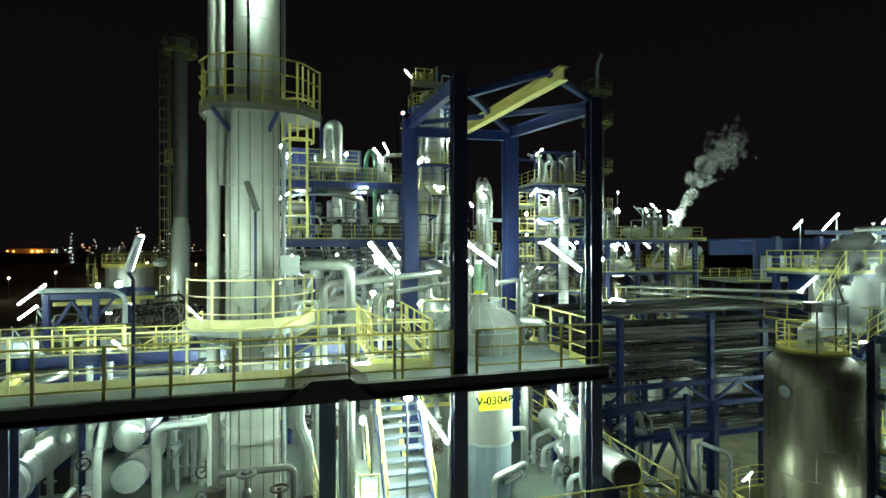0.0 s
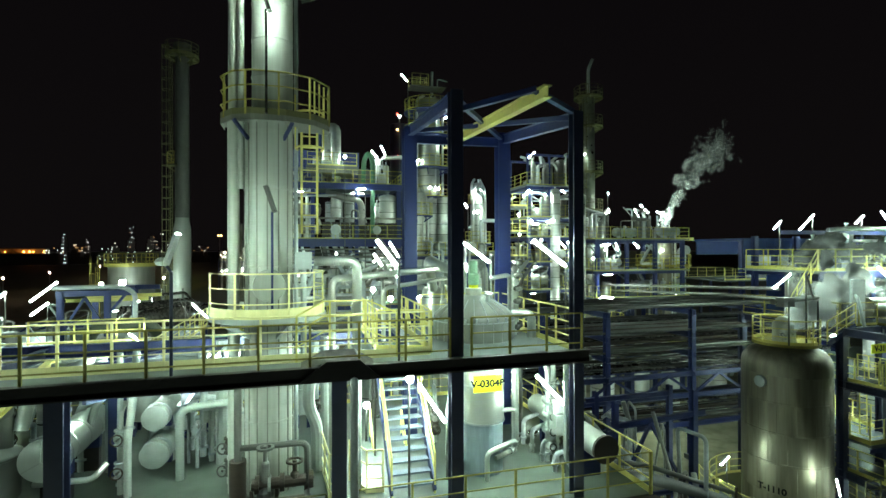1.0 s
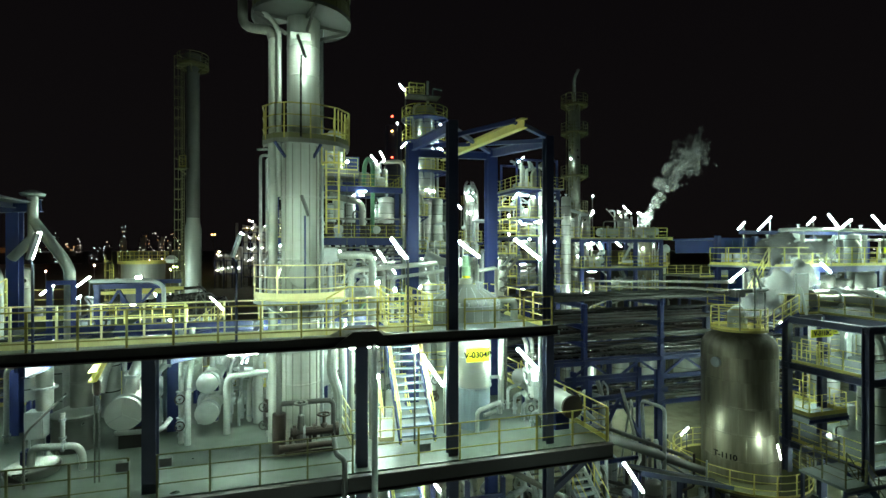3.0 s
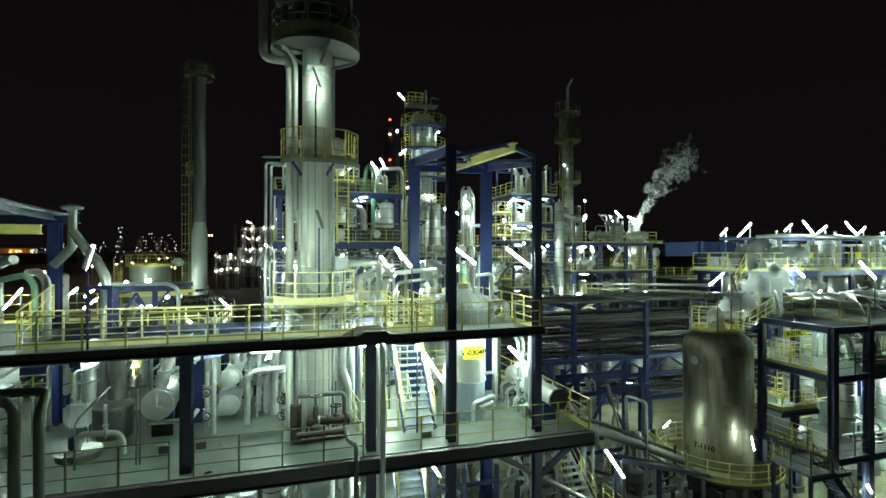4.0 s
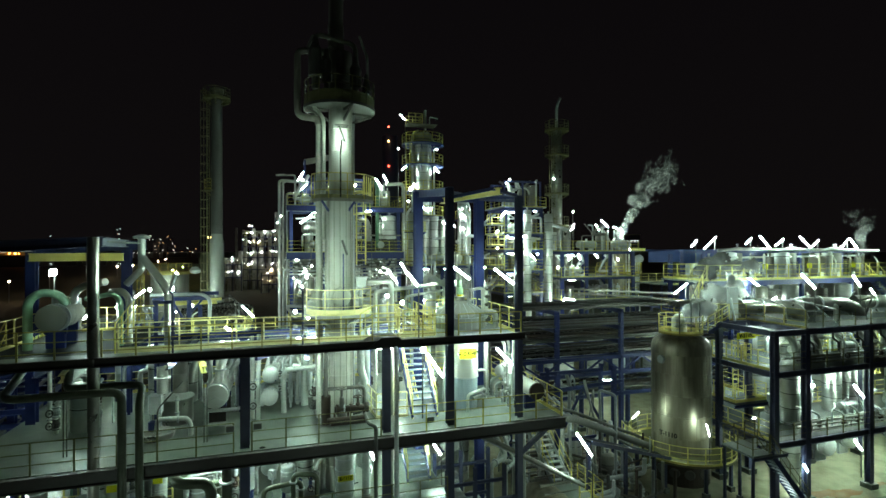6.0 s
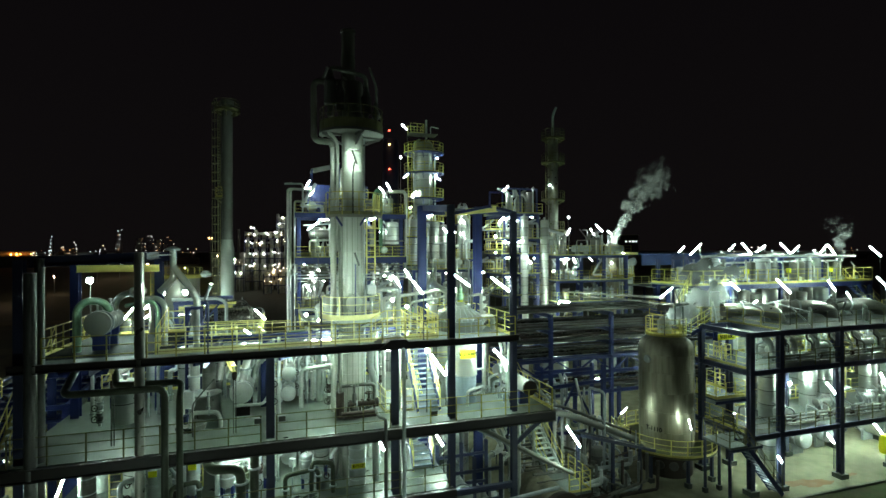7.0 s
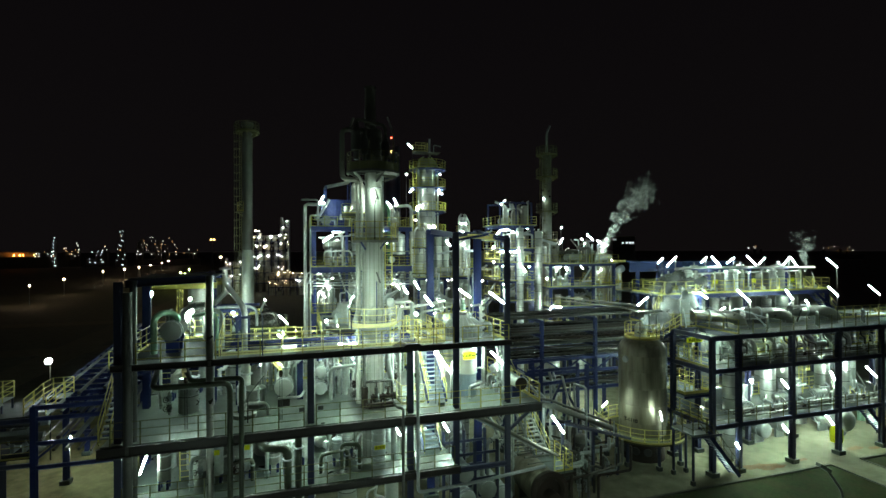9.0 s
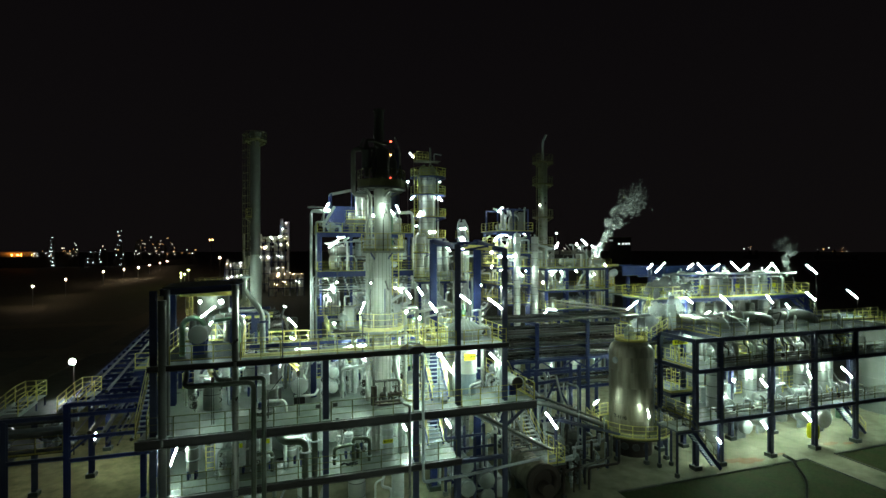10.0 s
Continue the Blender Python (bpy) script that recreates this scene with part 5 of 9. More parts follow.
for x, y, h, d in ((-11.6, 0.9, 1.1, 1.0), (-9.9, 1.2, 1.7, 1.2), (-7.2, 1.1, 0.9, 1.4), (-5.2, 0.9, 1.3, -0.9), (-13.4, 1.0, 1.5, 0.8)):
    pipe([(x, y, G), (x, y, G + h), (x + d, y + 0.3, G + h), (x + d, y + 0.3, G)], 0.1, DGREEN if h < 1.4 else WHITEP, 0.25, flanges=(0, 2), seg=12, label="looping process pipe with flanges on the third deck")
lf = thing("caged_ladder", "yellow caged ladder beside a vessel", "ladder", at=(0, 0, 0))
ladder(lf, -13.9, 2.2, G, L - 1.35, 0)
lf = thing("caged_ladder", "yellow caged ladder beside a vessel", "ladder", at=(0, 0, 0))
ladder(lf, -11.0, 3.2, G, L - 1.35, 0)
random.seed(11)
for i in range(22):
    x = -15.6 + 0.62 * i
    y = random.uniform(2.2, 7.5)
    z0, z1 = (G, L - 0.16) if i % 2 else (0.0, G - 0.16)
    zm = random.uniform(z0 + 0.7, z1 - 0.5)
    pipe([(x, y, z0), (x, y, zm), (x + random.uniform(-1, 1), y + 0.5, zm), (x + 0.3, y + 0.6, z1)], random.choice((0.06, 0.09, 0.13, 0.16)), random.choice((CLAD, WHITEP, GALV, CLAD, GREEN)), 0.25, flanges=(0,))
for x, y, r in ((-14.5, 3.2, 0.6), (-11.8, 4.0, 0.5), (-8.6, 3.4, 0.6), (-5.5, 4.2, 0.55), (-3.0, 3.2, 0.4)):
    pot(x, y, 0, G - 0.5, r, CLAD if r > 0.5 else WHITEP, "upright clad vessel on the ground floor", 0.3)
random.seed(12)
for i in range(20):
    x = random.uniform(-15.8, -2.8)
    y = random.uniform(4.5, 8.6)
    z = L + random.uniform(0.6, 2.6)
    pipe([(x, y, L), (x, y, z), (x + random.uniform(-1.2, 1.2), y + random.uniform(-0.3, 0.6), z), (x + 0.4, y + 0.3, U - random.uniform(0.5, 1.2))], random.choice((0.05, 0.08, 0.11)), random.choice((CLAD, WHITEP, GALV, GALV)), 0.2, flanges=(0,))
for x, y, h, r in ((-15.0, 6.5, 2.6, 0.42), (-13.8, 7.8, 3.0, 0.35), (-8.4, 7.6, 2.9, 0.5), (-6.2, 7.4, 2.7, 0.45), (-4.6, 7.8, 2.4, 0.4), (-3.4, 6.8, 3.0, 0.3)):
    pot(x, y, L, L + h, r, random.choice((CLAD, WHITEP)), "upright vessel at the back of the lower deck", 0.3, legs=0.4)

# west bay on the upper deck
wd = end_drum(-14.54, 2.2, 12.07, 0.5, 1.9, MATTE, "pale grey drum with a flat round cover on blue saddles", False)
for dy in (0.48, 1.5):
    part("saddle_leg", box(bmesh.new(), -0.3, 0.3, dy - 0.09, dy + 0.09, U - 12.07, -0.6), BLUE, wd)
part("casing", box(bmesh.new(), -0.26, 0.3, 0.75, 1.6, 0.4, 0.7), WHITEP, wd)
pipe([(-15.35, 2.5, U), (-15.35, 2.5, U + 1.8), (-14.95, 2.5, U + 2.12), (-14.45, 2.7, U + 2.0), (-14.3, 2.9, U + 1.6)], 0.15, GREEN, 0.45, seg=16, label="pale green pipe arching over to the drum")
pipe([(-14.25, 3.3, U + 1.6), (-14.15, 3.2, U + 2.05), (-13.75, 3.05, U + 2.3), (-12.9, 2.5, U + 2.45)], 0.14, CLAD, 0.3, seg=16, flanges=(2,))
pipe([(-13.1, 3.8, U + 2.0), (-12.5, 3.0, U + 2.05), (-12.2, 2.82, U + 1.8), (-12.2, 2.82, U)], 0.12, CLAD, 0.3, seg=14)
pipe([(-13.8, 3.3, U + 1.75), (-12.7, 2.7, U + 1.98), (-12.42, 2.6, U + 1.7), (-12.42, 2.6, U)], 0.095, GREEN, 0.3, seg=12)
pipe([(-12.4, 4.9, 15.0), (-12.3, 4.9, 15.1), (-12.3, 4.9, 13.75), (-12.9, 5.0, 13.1)], 0.14, CLAD, 0.1, seg=14)
pipe([(-12.3, 4.9, 14.3), (-11.42, 4.75, 13.1), (-11.25, 4.75, 12.7), (-11.25, 4.75, G)], 0.16, CLAD, 0.14, seg=14, label="large shiny duct bending down beside the portal")
solid("duct_cap", lathe(bmesh.new(), [(0.05, 0), (0.3, 0.02), (0.34, 0.1), (0.1, 0.2), (0, 0.2)], seg=20), GALV, "grey flat cap on the duct top", "duct", at=(-12.3, 4.9, 15.05))
pot(-13.3, 6.3, U, U + 1.9, 0.36, DCLAD, "pale grey upright filter vessel", 0.4)
pot(-15.4, 6.6, U, U + 1.6, 0.3, DCLAD, "pale grey upright filter vessel", 0.4)
railing([(-12.1, 0.9, U), (-12.1, 3.0, U + 0.6)], YELLOW, step=0.7, kick=0.0)
railing([(-16.2, 0.2, U), (-16.2, 6.8, U), (-12.2, 6.9, U)], YELLOW, step=1.1, kick=0.12)
stw = thing("stair", "yellow railed steel stair at the west end of the deck", "stairs", "access stairs")
for x in (-17.0, -16.5):
    part("stringer", bar(bmesh.new(), (x, 0.0, L), (x, 3.6, U), 0.05, 0.24), OLIVE, stw)
    r_ = bmesh.new()
    for hh in (1.0, 0.5):
        sweep(r_, [(x, 0.0, L + hh), (x, 3.6, U + hh)], 0.025, 6)
    for i in range(5):
        bar(r_, (x, 0.9 * i, L + 0.867 * i), (x, 0.9 * i, L + 1.0 + 0.867 * i), 0.04, 0.04)
    part("handrail", r_, YELLOW, stw)
for i in range(1, 17):
    part("tread", box(bmesh.new(), -16.98, -16.52, 3.6 * i / 17 - 0.12, 3.6 * i / 17 + 0.12, L + 3.47 * i / 17 - 0.02, L + 3.47 * i / 17 + 0.02), GALV, stw)
solid("monorail_beam", girder(bmesh.new(), (-15.6, 3.2, 14.3), (-12.5, 3.2, 14.3), 0.2, 0.3), YELLOW, "yellow monorail beam in the west portal", "crane beam", "deck monorails")
solid("portal_beam", girder(bmesh.new(), (-16.35, 5.2, 14.6), (-12.2, 5.2, 14.8), 0.25, 0.4), BLUE, "blue steel beam across the west portal", "beam")

# tower details
part("riser_pipe", sweep(bmesh.new(), [(TX + 0.66, TY + 0.2, 4), (TX + 0.66, TY + 0.2, 20.6)], 0.05, 10), GALV, tower, smooth=True)
part("drain_pipe", sweep(bmesh.new(), [(TX + 0.12, TY - 0.72, 11.9), (TX + 0.12, TY - 0.72, 14.4)], 0.03, 8), BLUE, tower)
# arm coloured dark to read as a silhouette before the lit shell
part("lamp_arm", sweep(bmesh.new(), [(TX - 0.0, TY - 0.86, 16.72), (TX - 0.0, TY - 0.86, 18.6), (TX + 0.02, TY - 1.25, 19.05)], 0.03, 8), SHINY, tower)
for z in (12.5,):
    part("manway", lathe(bmesh.new(), [(0.0, 0.12), (0.38, 0.1), (0.4, 0.04), (0.4, -0.2)], TX + 0.05, TY - 0.62, z + 0.1, 24, axis=(0, -1, 0)), TOWER, tower, smooth=True)
for z, x, y in ((19.25, TX + 0.02, TY - 1.25), (14.65, TX + 0.12, TY - 1.2)):
    part("floodlight", bar(bmesh.new(), (x - 0.1, y - 0.1, z + 0.3), (x + 0.1, y - 0.15, z - 0.3), 0.16, 0.08), PIPE, tower, "dark floodlight housing seen from behind")
    if z > 16:
        part("hood", box(bmesh.new(), x - 0.3, x + 0.25, y - 0.22, y + 0.3, z + 0.36, z + 0.38), PIPE, tower)
        part("floodlight_tube", sweep(bmesh.new(), [(x - 0.1, y + 0.0, z + 0.27), (x + 0.1, y - 0.05, z - 0.27)], 0.02, 8), TUBE, tower, "glowing white tube")
ladder(tower, -3.2, TY + 0.3, 13.9, 16.6, 0, YELLOW, True, w=0.4)
gt = bmesh.new()
for i in range(4):
    bar(gt, (TX + 1.0 + 0.12 * i, TY - 0.75 + 0.2 * i, 16.9), (TX + 1.0 + 0.12 * i, TY - 0.75 + 0.2 * i, 17.7), 0.04, 0.04)
part("gate", gt, YELLOW, tower)
part("top_davit", sweep(bmesh.new(), [(-2.95, TY, 20.7), (-2.95, TY, 23.0), (-3.3, TY, 23.9)], 0.05, 8, 0.2), TOWER, tower)
part("top_davit", sweep(bmesh.new(), [(-5.5, TY, 23.1), (-5.25, TY, 23.7)], 0.07, 8), TOWER, tower)
part("top_bracket", bar(bmesh.new(), (-4.6, TY - 0.3, 23.2), (-4.0, TY - 0.3, 22.8), 0.06, 0.1), TOWER, tower)

# unseen tubes added in the west bay to brighten its decks
tube((-15.0, 4.2, U - 0.45), (-13.8, 4.2, U - 0.45), 0.03)
tube((-13.6, 6.6, U - 0.5), (-12.4, 6.6, U - 0.5), 0.026)
tube((-15.2, 4.0, L - 0.6), (-14.0, 4.0, L - 0.6), 0.02)
# masts on the walkway that light the plant, and unseen tubes added under the decks
for x, z, pole in ((-5.76, 13.48, 2.56), (-10.02, 13.46, 2.54)):
    back_tube(x, -0.34, z, 0, 10, pole)
for x in (-9.6, -6.4, 1.6):
    tube((x - 0.6, 0.6, U - 0.3), (x + 0.6, 0.6, U - 0.3), 0.022)
tube((-9.6, 0.5, L - 0.55), (-8.4, 0.5, L - 0.55), 0.018)


def valve_set(x, y, z, h, mat, wheel=None, group="valve stands", n=2):
    """A standpipe with flanged valve bodies and handwheels."""
    th = thing("valve_stand", "flanged standpipe with valves and handwheels on the deck", "valve", group, at=(x, y, z), rz=random.uniform(-40, 40))
    part("riser", sweep(bmesh.new(), [(0, 0, 0), (0, 0, h), (0.0, 0.45, h + 0.12)], 0.07, 10, 0.2), mat, th, smooth=True)
    for i in range(n):
        zz = h * (0.3 + 0.4 * i)
        part("body", lathe(bmesh.new(), [(0.08, -0.2), (0.14, -0.2), (0.14, -0.16), (0.09, -0.14), (0.15, -0.05), (0.15, 0.05), (0.09, 0.14), (0.14, 0.16), (0.14, 0.2), (0.08, 0.2)], 0, 0, zz, 12), random.choice((RUST, PIPE, GALV, mat)), th)
        part("stem", sweep(bmesh.new(), [(0, -0.1, zz), (0, -0.36, zz + 0.04)], 0.03, 8), PIPE, th)
        part("handwheel", lathe(bmesh.new(), [(0.11, -0.012), (0.145, -0.012), (0.145, 0.012), (0.11, 0.012), (0.11, -0.012)], 0, -0.36, zz + 0.04, 16, axis=(0, -1, 0.15)), wheel or RUST, th)
    return th


def instrument(x, y, z, mat):
    """A small gauge box on a post."""
    th = thing("instrument_stand", "small grey instrument box on a thin post", "instrument", "instrument stands", at=(x, y, z), rz=random.uniform(-50, 50))
    part("post", sweep(bmesh.new(), [(0, 0, 0), (0, 0, 1.1)], 0.025, 6), GALV, th)
    part("case", box(bmesh.new(), -0.13, 0.13, -0.09, 0.09, 1.05, 1.4), mat, th)
    part("dial", lathe(bmesh.new(), [(0.08, -0.02), (0.09, 0.0), (0.09, 0.03), (0, 0.03)], 0, -0.09, 1.23, 14, axis=(0, -1, 0)), WHITEP, th, "pale round dial")


# clutter of the lower and third decks
random.seed(61)
for x, y, h in ((-7.72, 3.1, 2.0), (-13.6, 3.9, 1.7), (-14.9, 3.6, 1.2), (-11.6, 6.4, 1.9), (-9.0, 6.8, 2.2), (-6.6, 5.6, 1.8), (-5.8, 6.6, 1.5), (-5.2, 3.0, 1.4), (-3.0, 4.4, 2.0), (-2.2, 5.9, 1.6), (0.6, 4.2, 1.5), (2.4, 4.6, 2.0), (3.0, 6.4, 1.8)):
    valve_set(x, y, L, h, random.choice((WHITEP, CLAD, GALV)), random.choice((RUST, PIPE)))
for x, y, h in ((-13.2, 2.2, 1.4), (-11.6, 1.9, 1.2), (-9.8, 2.6, 1.6), (-8.3, 2.2, 1.3), (-6.4, 2.6, 1.7), (-5.2, 2.0, 1.2), (-2.9, 2.7, 1.5), (-1.9, 3.6, 1.8)):
    valve_set(x, y, G, h, random.choice((WHITEP, CLAD, GALV)), RUST)
for x, y in ((-8.9, 6.0), (-6.0, 4.8), (-4.6, 4.0)):
    instrument(x, y, L, random.choice((GREY, WHITEP)))
for x, y in ((-12.4, 1.4), (-9.2, 1.8), (-6.9, 1.6)):
    instrument(x, y, G, GREY)
for x in (-15.2, -10.6, -7.4):
    solid("deck_brace", bar(bmesh.new(), (x, 0.2, U - 0.36), (x + 3.4, 5.0, U - 0.36), 0.12, 0.12), BLUE, "blue diagonal wind brace under the upper deck", "brace", "deck braces")
    solid("deck_brace", bar(bmesh.new(), (x, 0.2, L - 0.5), (x + 3.4, 5.0, L - 0.5), 0.12, 0.12), BLUE, "blue diagonal wind brace under the lower deck", "brace", "deck braces")
for x in (-14.0, -10.2, -5.6):
    solid("floor_beam", girder(bmesh.new(), (x, -0.3, U - 0.3), (x, 5.2, U - 0.3), 0.16, 0.3), DARK, "dark steel floor beam under the upper deck", "beam", "floor beams")
    solid("floor_beam", girder(bmesh.new(), (x, -0.3, L - 0.34), (x, 8.8, L - 0.34), 0.16, 0.34), DARK, "dark steel floor beam under the lower deck", "beam", "floor beams")
# ducts hung under the upper deck at the west
pipe([(-10.2, 4.0, L + 1.5), (-10.1, 4.2, L + 2.4), (-9.4, 4.8, U - 0.7), (-9.3, 5.6, U - 0.6)], 0.16, CLAD, 0.4, seg=14)
pipe([(-8.8, 4.2, L + 1.3), (-8.6, 4.2, L + 2.1), (-7.6, 4.4, L + 2.6), (-5.2, 4.4, L + 2.6)], 0.1, WHITEP, 0.3, flanges=(1,))
for k in range(6):
    pipe([(-15.8, 5.6 + 0.35 * k, U - 0.9 + 0.1 * (k % 2)), (-3.0, 5.6 + 0.35 * k, U - 0.9 + 0.1 * (k % 2))], (0.05, 0.09, 0.07)[k % 3], (GALV, WHITEP, CLAD)[k % 3])

# more unseen tubes added deeper under the upper deck, among the floor beams
for x, y in ((-5.4, 4.4), (-1.9, 3.6), (-8.6, 6.2)):
    tube((x - 0.55, y, U - 0.42), (x + 0.55, y, U - 0.42), 0.03)
for x in (-5.7, -2.5):
    tube((x - 0.4, 0.35, U - 0.3), (x + 0.4, 0.35, U - 0.3), 0.018)
# more yellow rails and blue braced steel of the yard behind the walkway
for x0, x1, y, z in ((-11.6, -8.4, 7.4, 10.2), (-11.0, -7.0, 9.0, 9.9)):
    slab("floor_yard_step", x0, x1, y, y + 1.2, z, DGRATE, label="dark grating step of the yard unit")
    railing([(x0, y, z), (x1, y, z)], YELLOW, step=0.9, kick=0.12)


# ---- vessel T-1110: details ----
part("sight_port", lathe(bmesh.new(), [(0.0, 0.12), (0.24, 0.12), (0.26, 0.06), (0.26, -0.1)], VX - 1.70, VY - 0.25, 7.68, 24, axis=(-0.99, -0.14, 0)), GALV, tv, "round grey nozzle cover", smooth=True)
words("T-1110", 0.38, pose(VX - 1.752 * 0.924, VY - 1.752 * 0.383, 3.1, 90, 0, -67.5), BLACK, tv, arc_r=VR)
part("side_pipe", sweep(bmesh.new(), [(VX + 1.9, VY - 0.1, 0.0), (VX + 1.9, VY - 0.1, 8.6), (VX + 1.2, VY, 9.0)], 0.07, 8, 0.2), CLAD, tv, smooth=True)
part("side_pipe", sweep(bmesh.new(), [(VX + 1.75, VY - 0.7, 2.3), (VX + 1.75, VY - 0.7, 8.4)], 0.05, 8), GALV, tv, smooth=True)
part("neck", lathe(bmesh.new(), [(0.45, 0), (0.45, 0.9), (0.3, 1.1), (0.2, 1.2), (0, 1.2)], VX - 0.1, VY, 9.2, 24), CLAD, tv, smooth=True)
part("gantry_pipe", sweep(bmesh.new(), [(VX - 1.2, VY - 0.4, 11.15), (VX + 3.5, VY + 0.4, 11.25)], 0.13, 12), PIPE, tv, smooth=True)
for x, y, z in ((VX - 0.9, VY - 0.9, 11.2), (VX - 0.3, VY - 1.2, 12.3), (VX + 0.35, VY - 1.2, 11.2)):
    part("mast", sweep(bmesh.new(), [(x, y, 9.3), (x, y, z)], 0.035, 8), PIPE, tv)
part("davit", sweep(bmesh.new(), [(VX - 0.3, VY - 1.2, 12.35), (VX + 0.1, VY - 1.2, 11.4)], 0.045, 8), PIPE, tv)
solid("pipe_clamp_box", box(bmesh.new(), -0.3, 0.3, -0.2, 0.2, -0.2, 0.2), PIPE, "dark valve actuator box on the gantry pipe", "actuator", at=(VX - 0.75, VY - 0.6, 11.15))
ob = steel("steel_frame", "dark blue legs and beams under the ring platform", [(VX + (VR + 1.1) * math.cos(radians(a)), VY + (VR + 1.1) * math.sin(radians(a)), 0, 1.87, 0.16) for a in range(30, 390, 45)], [((VX + (VR + 1.1) * math.cos(radians(a)), VY + (VR + 1.1) * math.sin(radians(a)), 1.75), (VX + (VR + 1.1) * math.cos(radians(a + 45)), VY + (VR + 1.1) * math.sin(radians(a + 45)), 1.75), 0.16) for a in range(30, 390, 45)], DARK)
st = thing("stair", "yellow railed stair from the vessel top to the east deck", "stairs", "access stairs")
for y in (VY - 0.9, VY - 0.1):
    part("stringer", bar(bmesh.new(), (VX + 1.3, y, 9.25), (VX + 3.0, y, 10.0), 0.05, 0.22), BLUE, st)
    r_ = bmesh.new()
    for hh in (1.0, 0.6, 0.3):
        sweep(r_, [(VX + 1.3, y, 9.25 + hh), (VX + 3.0, y, 10.0 + hh)], 0.022, 6)
    for i in range(4):
        bar(r_, (VX + 1.3 + 1.7 * i / 3, y, 9.25 + 0.75 * i / 3), (VX + 1.3 + 1.7 * i / 3, y, 10.25 + 0.75 * i / 3), 0.04, 0.04)
    part("handrail", r_, YELLOW, st)
for i in range(1, 6):
    part("tread", box(bmesh.new(), VX + 1.3 + 1.7 * i / 6 - 0.12, VX + 1.3 + 1.7 * i / 6 + 0.12, VY - 0.88, VY - 0.12, 9.23 + 0.75 * i / 6, 9.27 + 0.75 * i / 6), GALV, st)
railing(arc(VX - 0.7, VY + 0.6, 2.2, VR + 0.9, 150, 200, 6), YELLOW, step=0.7, kick=0.0, parent=None, label="short yellow railing by the vessel foot")
slab("floor_vessel_step", 14.2, 15.4, 6.4, 8.5, 2.2, label="small grating platform by the vessel foot")

# ---- east building: stairs, walks and rails ----
solid("white_panel", box(bmesh.new(), -0.4, 0.4, -0.06, 0.06, 0, 2.1), GREY, "white upright sheet panel at the stair head", "panel", at=(21.5, 6.2, 9.954))
slab("floor_stair_landing", 17.4, 18.75, 1.2, 3.2, 3.45, label="grey grating landing at the head of the stair")
steel("landing_frame", "dark steel legs of the stair landing", [(17.5, 1.3, 0, 3.33, 0.12), (17.5, 3.1, 0, 3.33, 0.12), (18.6, 3.1, 0, 3.33, 0.12)], [((17.4, 1.2, 3.25), (19.9, 1.2, 3.25), 0.16)], DARK)
railing([(18.6, 1.25, 3.45), (17.45, 1.25, 3.45), (17.45, 3.15, 3.45), (19.8, 3.15, 3.45)], DIM, step=0.8, kick=0.0)
slab("floor_stair_bridge", 18.754, 19.9, 2.2, 3.2, 3.45, label="short grating bridge from the landing to the deck")
stairs(1.3, 2.1, 21.6, 0.0, 18.75, 3.45, 14, label="dark steel stair with handrails from the ground to the east deck", rail=DIM, axis="x")
railing([(EX[0] + 0.1, 2.0, 7.58), (EX[0] + 0.1, 6.4, 7.58)], YELLOW, step=1.1, kick=0.15)
slab("floor_side_walk", 20.1, 22.65, 4.7, 8.0, 5.0, label="grey side walkway with yellow rim")
railing([(22.6, 8.0, 5.0), (22.6, 4.75, 5.0), (20.1, 4.75, 5.0), (20.1, 8.0, 5.0)], YELLOW, step=0.9, kick=0.2)
solid("walkway_beam", girder(bmesh.new(), (20.0, 4.68, 4.78), (22.7, 4.68, 4.78), 0.12, 0.2), BLUE, "blue rim beam under the side walkway", "beam")
la = thing("caged_ladder", "yellow caged ladder beside the side walkway", "ladder", at=(0, 0, 0))
ladder(la, 21.4, 5.9, 5.0, 7.4, 0, YELLOW, True)
railing([(EX[0] + 0.1, 2.0, 3.58), (EX[0] + 0.1, 10.5, 3.58)], YELLOW, step=1.1, kick=0.15)
railing([(20.4, 4.6, 7.58), (21.2, 4.6, 7.58), (21.2, 6.0, 7.58)], YELLOW, step=0.5, kick=0.0)
railing([(EX[0] + 0.1, 11, 9.95), (EX[0] + 0.1, 5.9, 9.95), (EX[1], 5.9, 9.95), (EX[1], 2.0, 9.95)], OLIVE, step=1.2, kick=0.1)
s3 = thing("sign_board", "yellow equipment sign with black lettering on the frame", "sign", at=(21.3, 4.95, 9.1), rz=2)
part("plate", box(bmesh.new(), -0.85, 0.7, -0.015, 0.015, -0.2, 0.2), SIGN, s3)
part("tab", box(bmesh.new(), 0.75, 1.05, -0.015, 0.015, -0.09, 0.12), SIGN, s3)
words("V-3110C", 0.34, pose(-0.08, -0.035, 0, 90, 0, 0), BLACK, s3)
bars_ = bmesh.new()
box(bars_, 0.8, 1.0, -0.02, -0.016, 0.0, 0.05)
part("small_writing", bars_, BLACK, s3)
pipe([(21.3, 5.0, 9.3), (21.3, 5.0, 9.9)], 0.03, GALV)

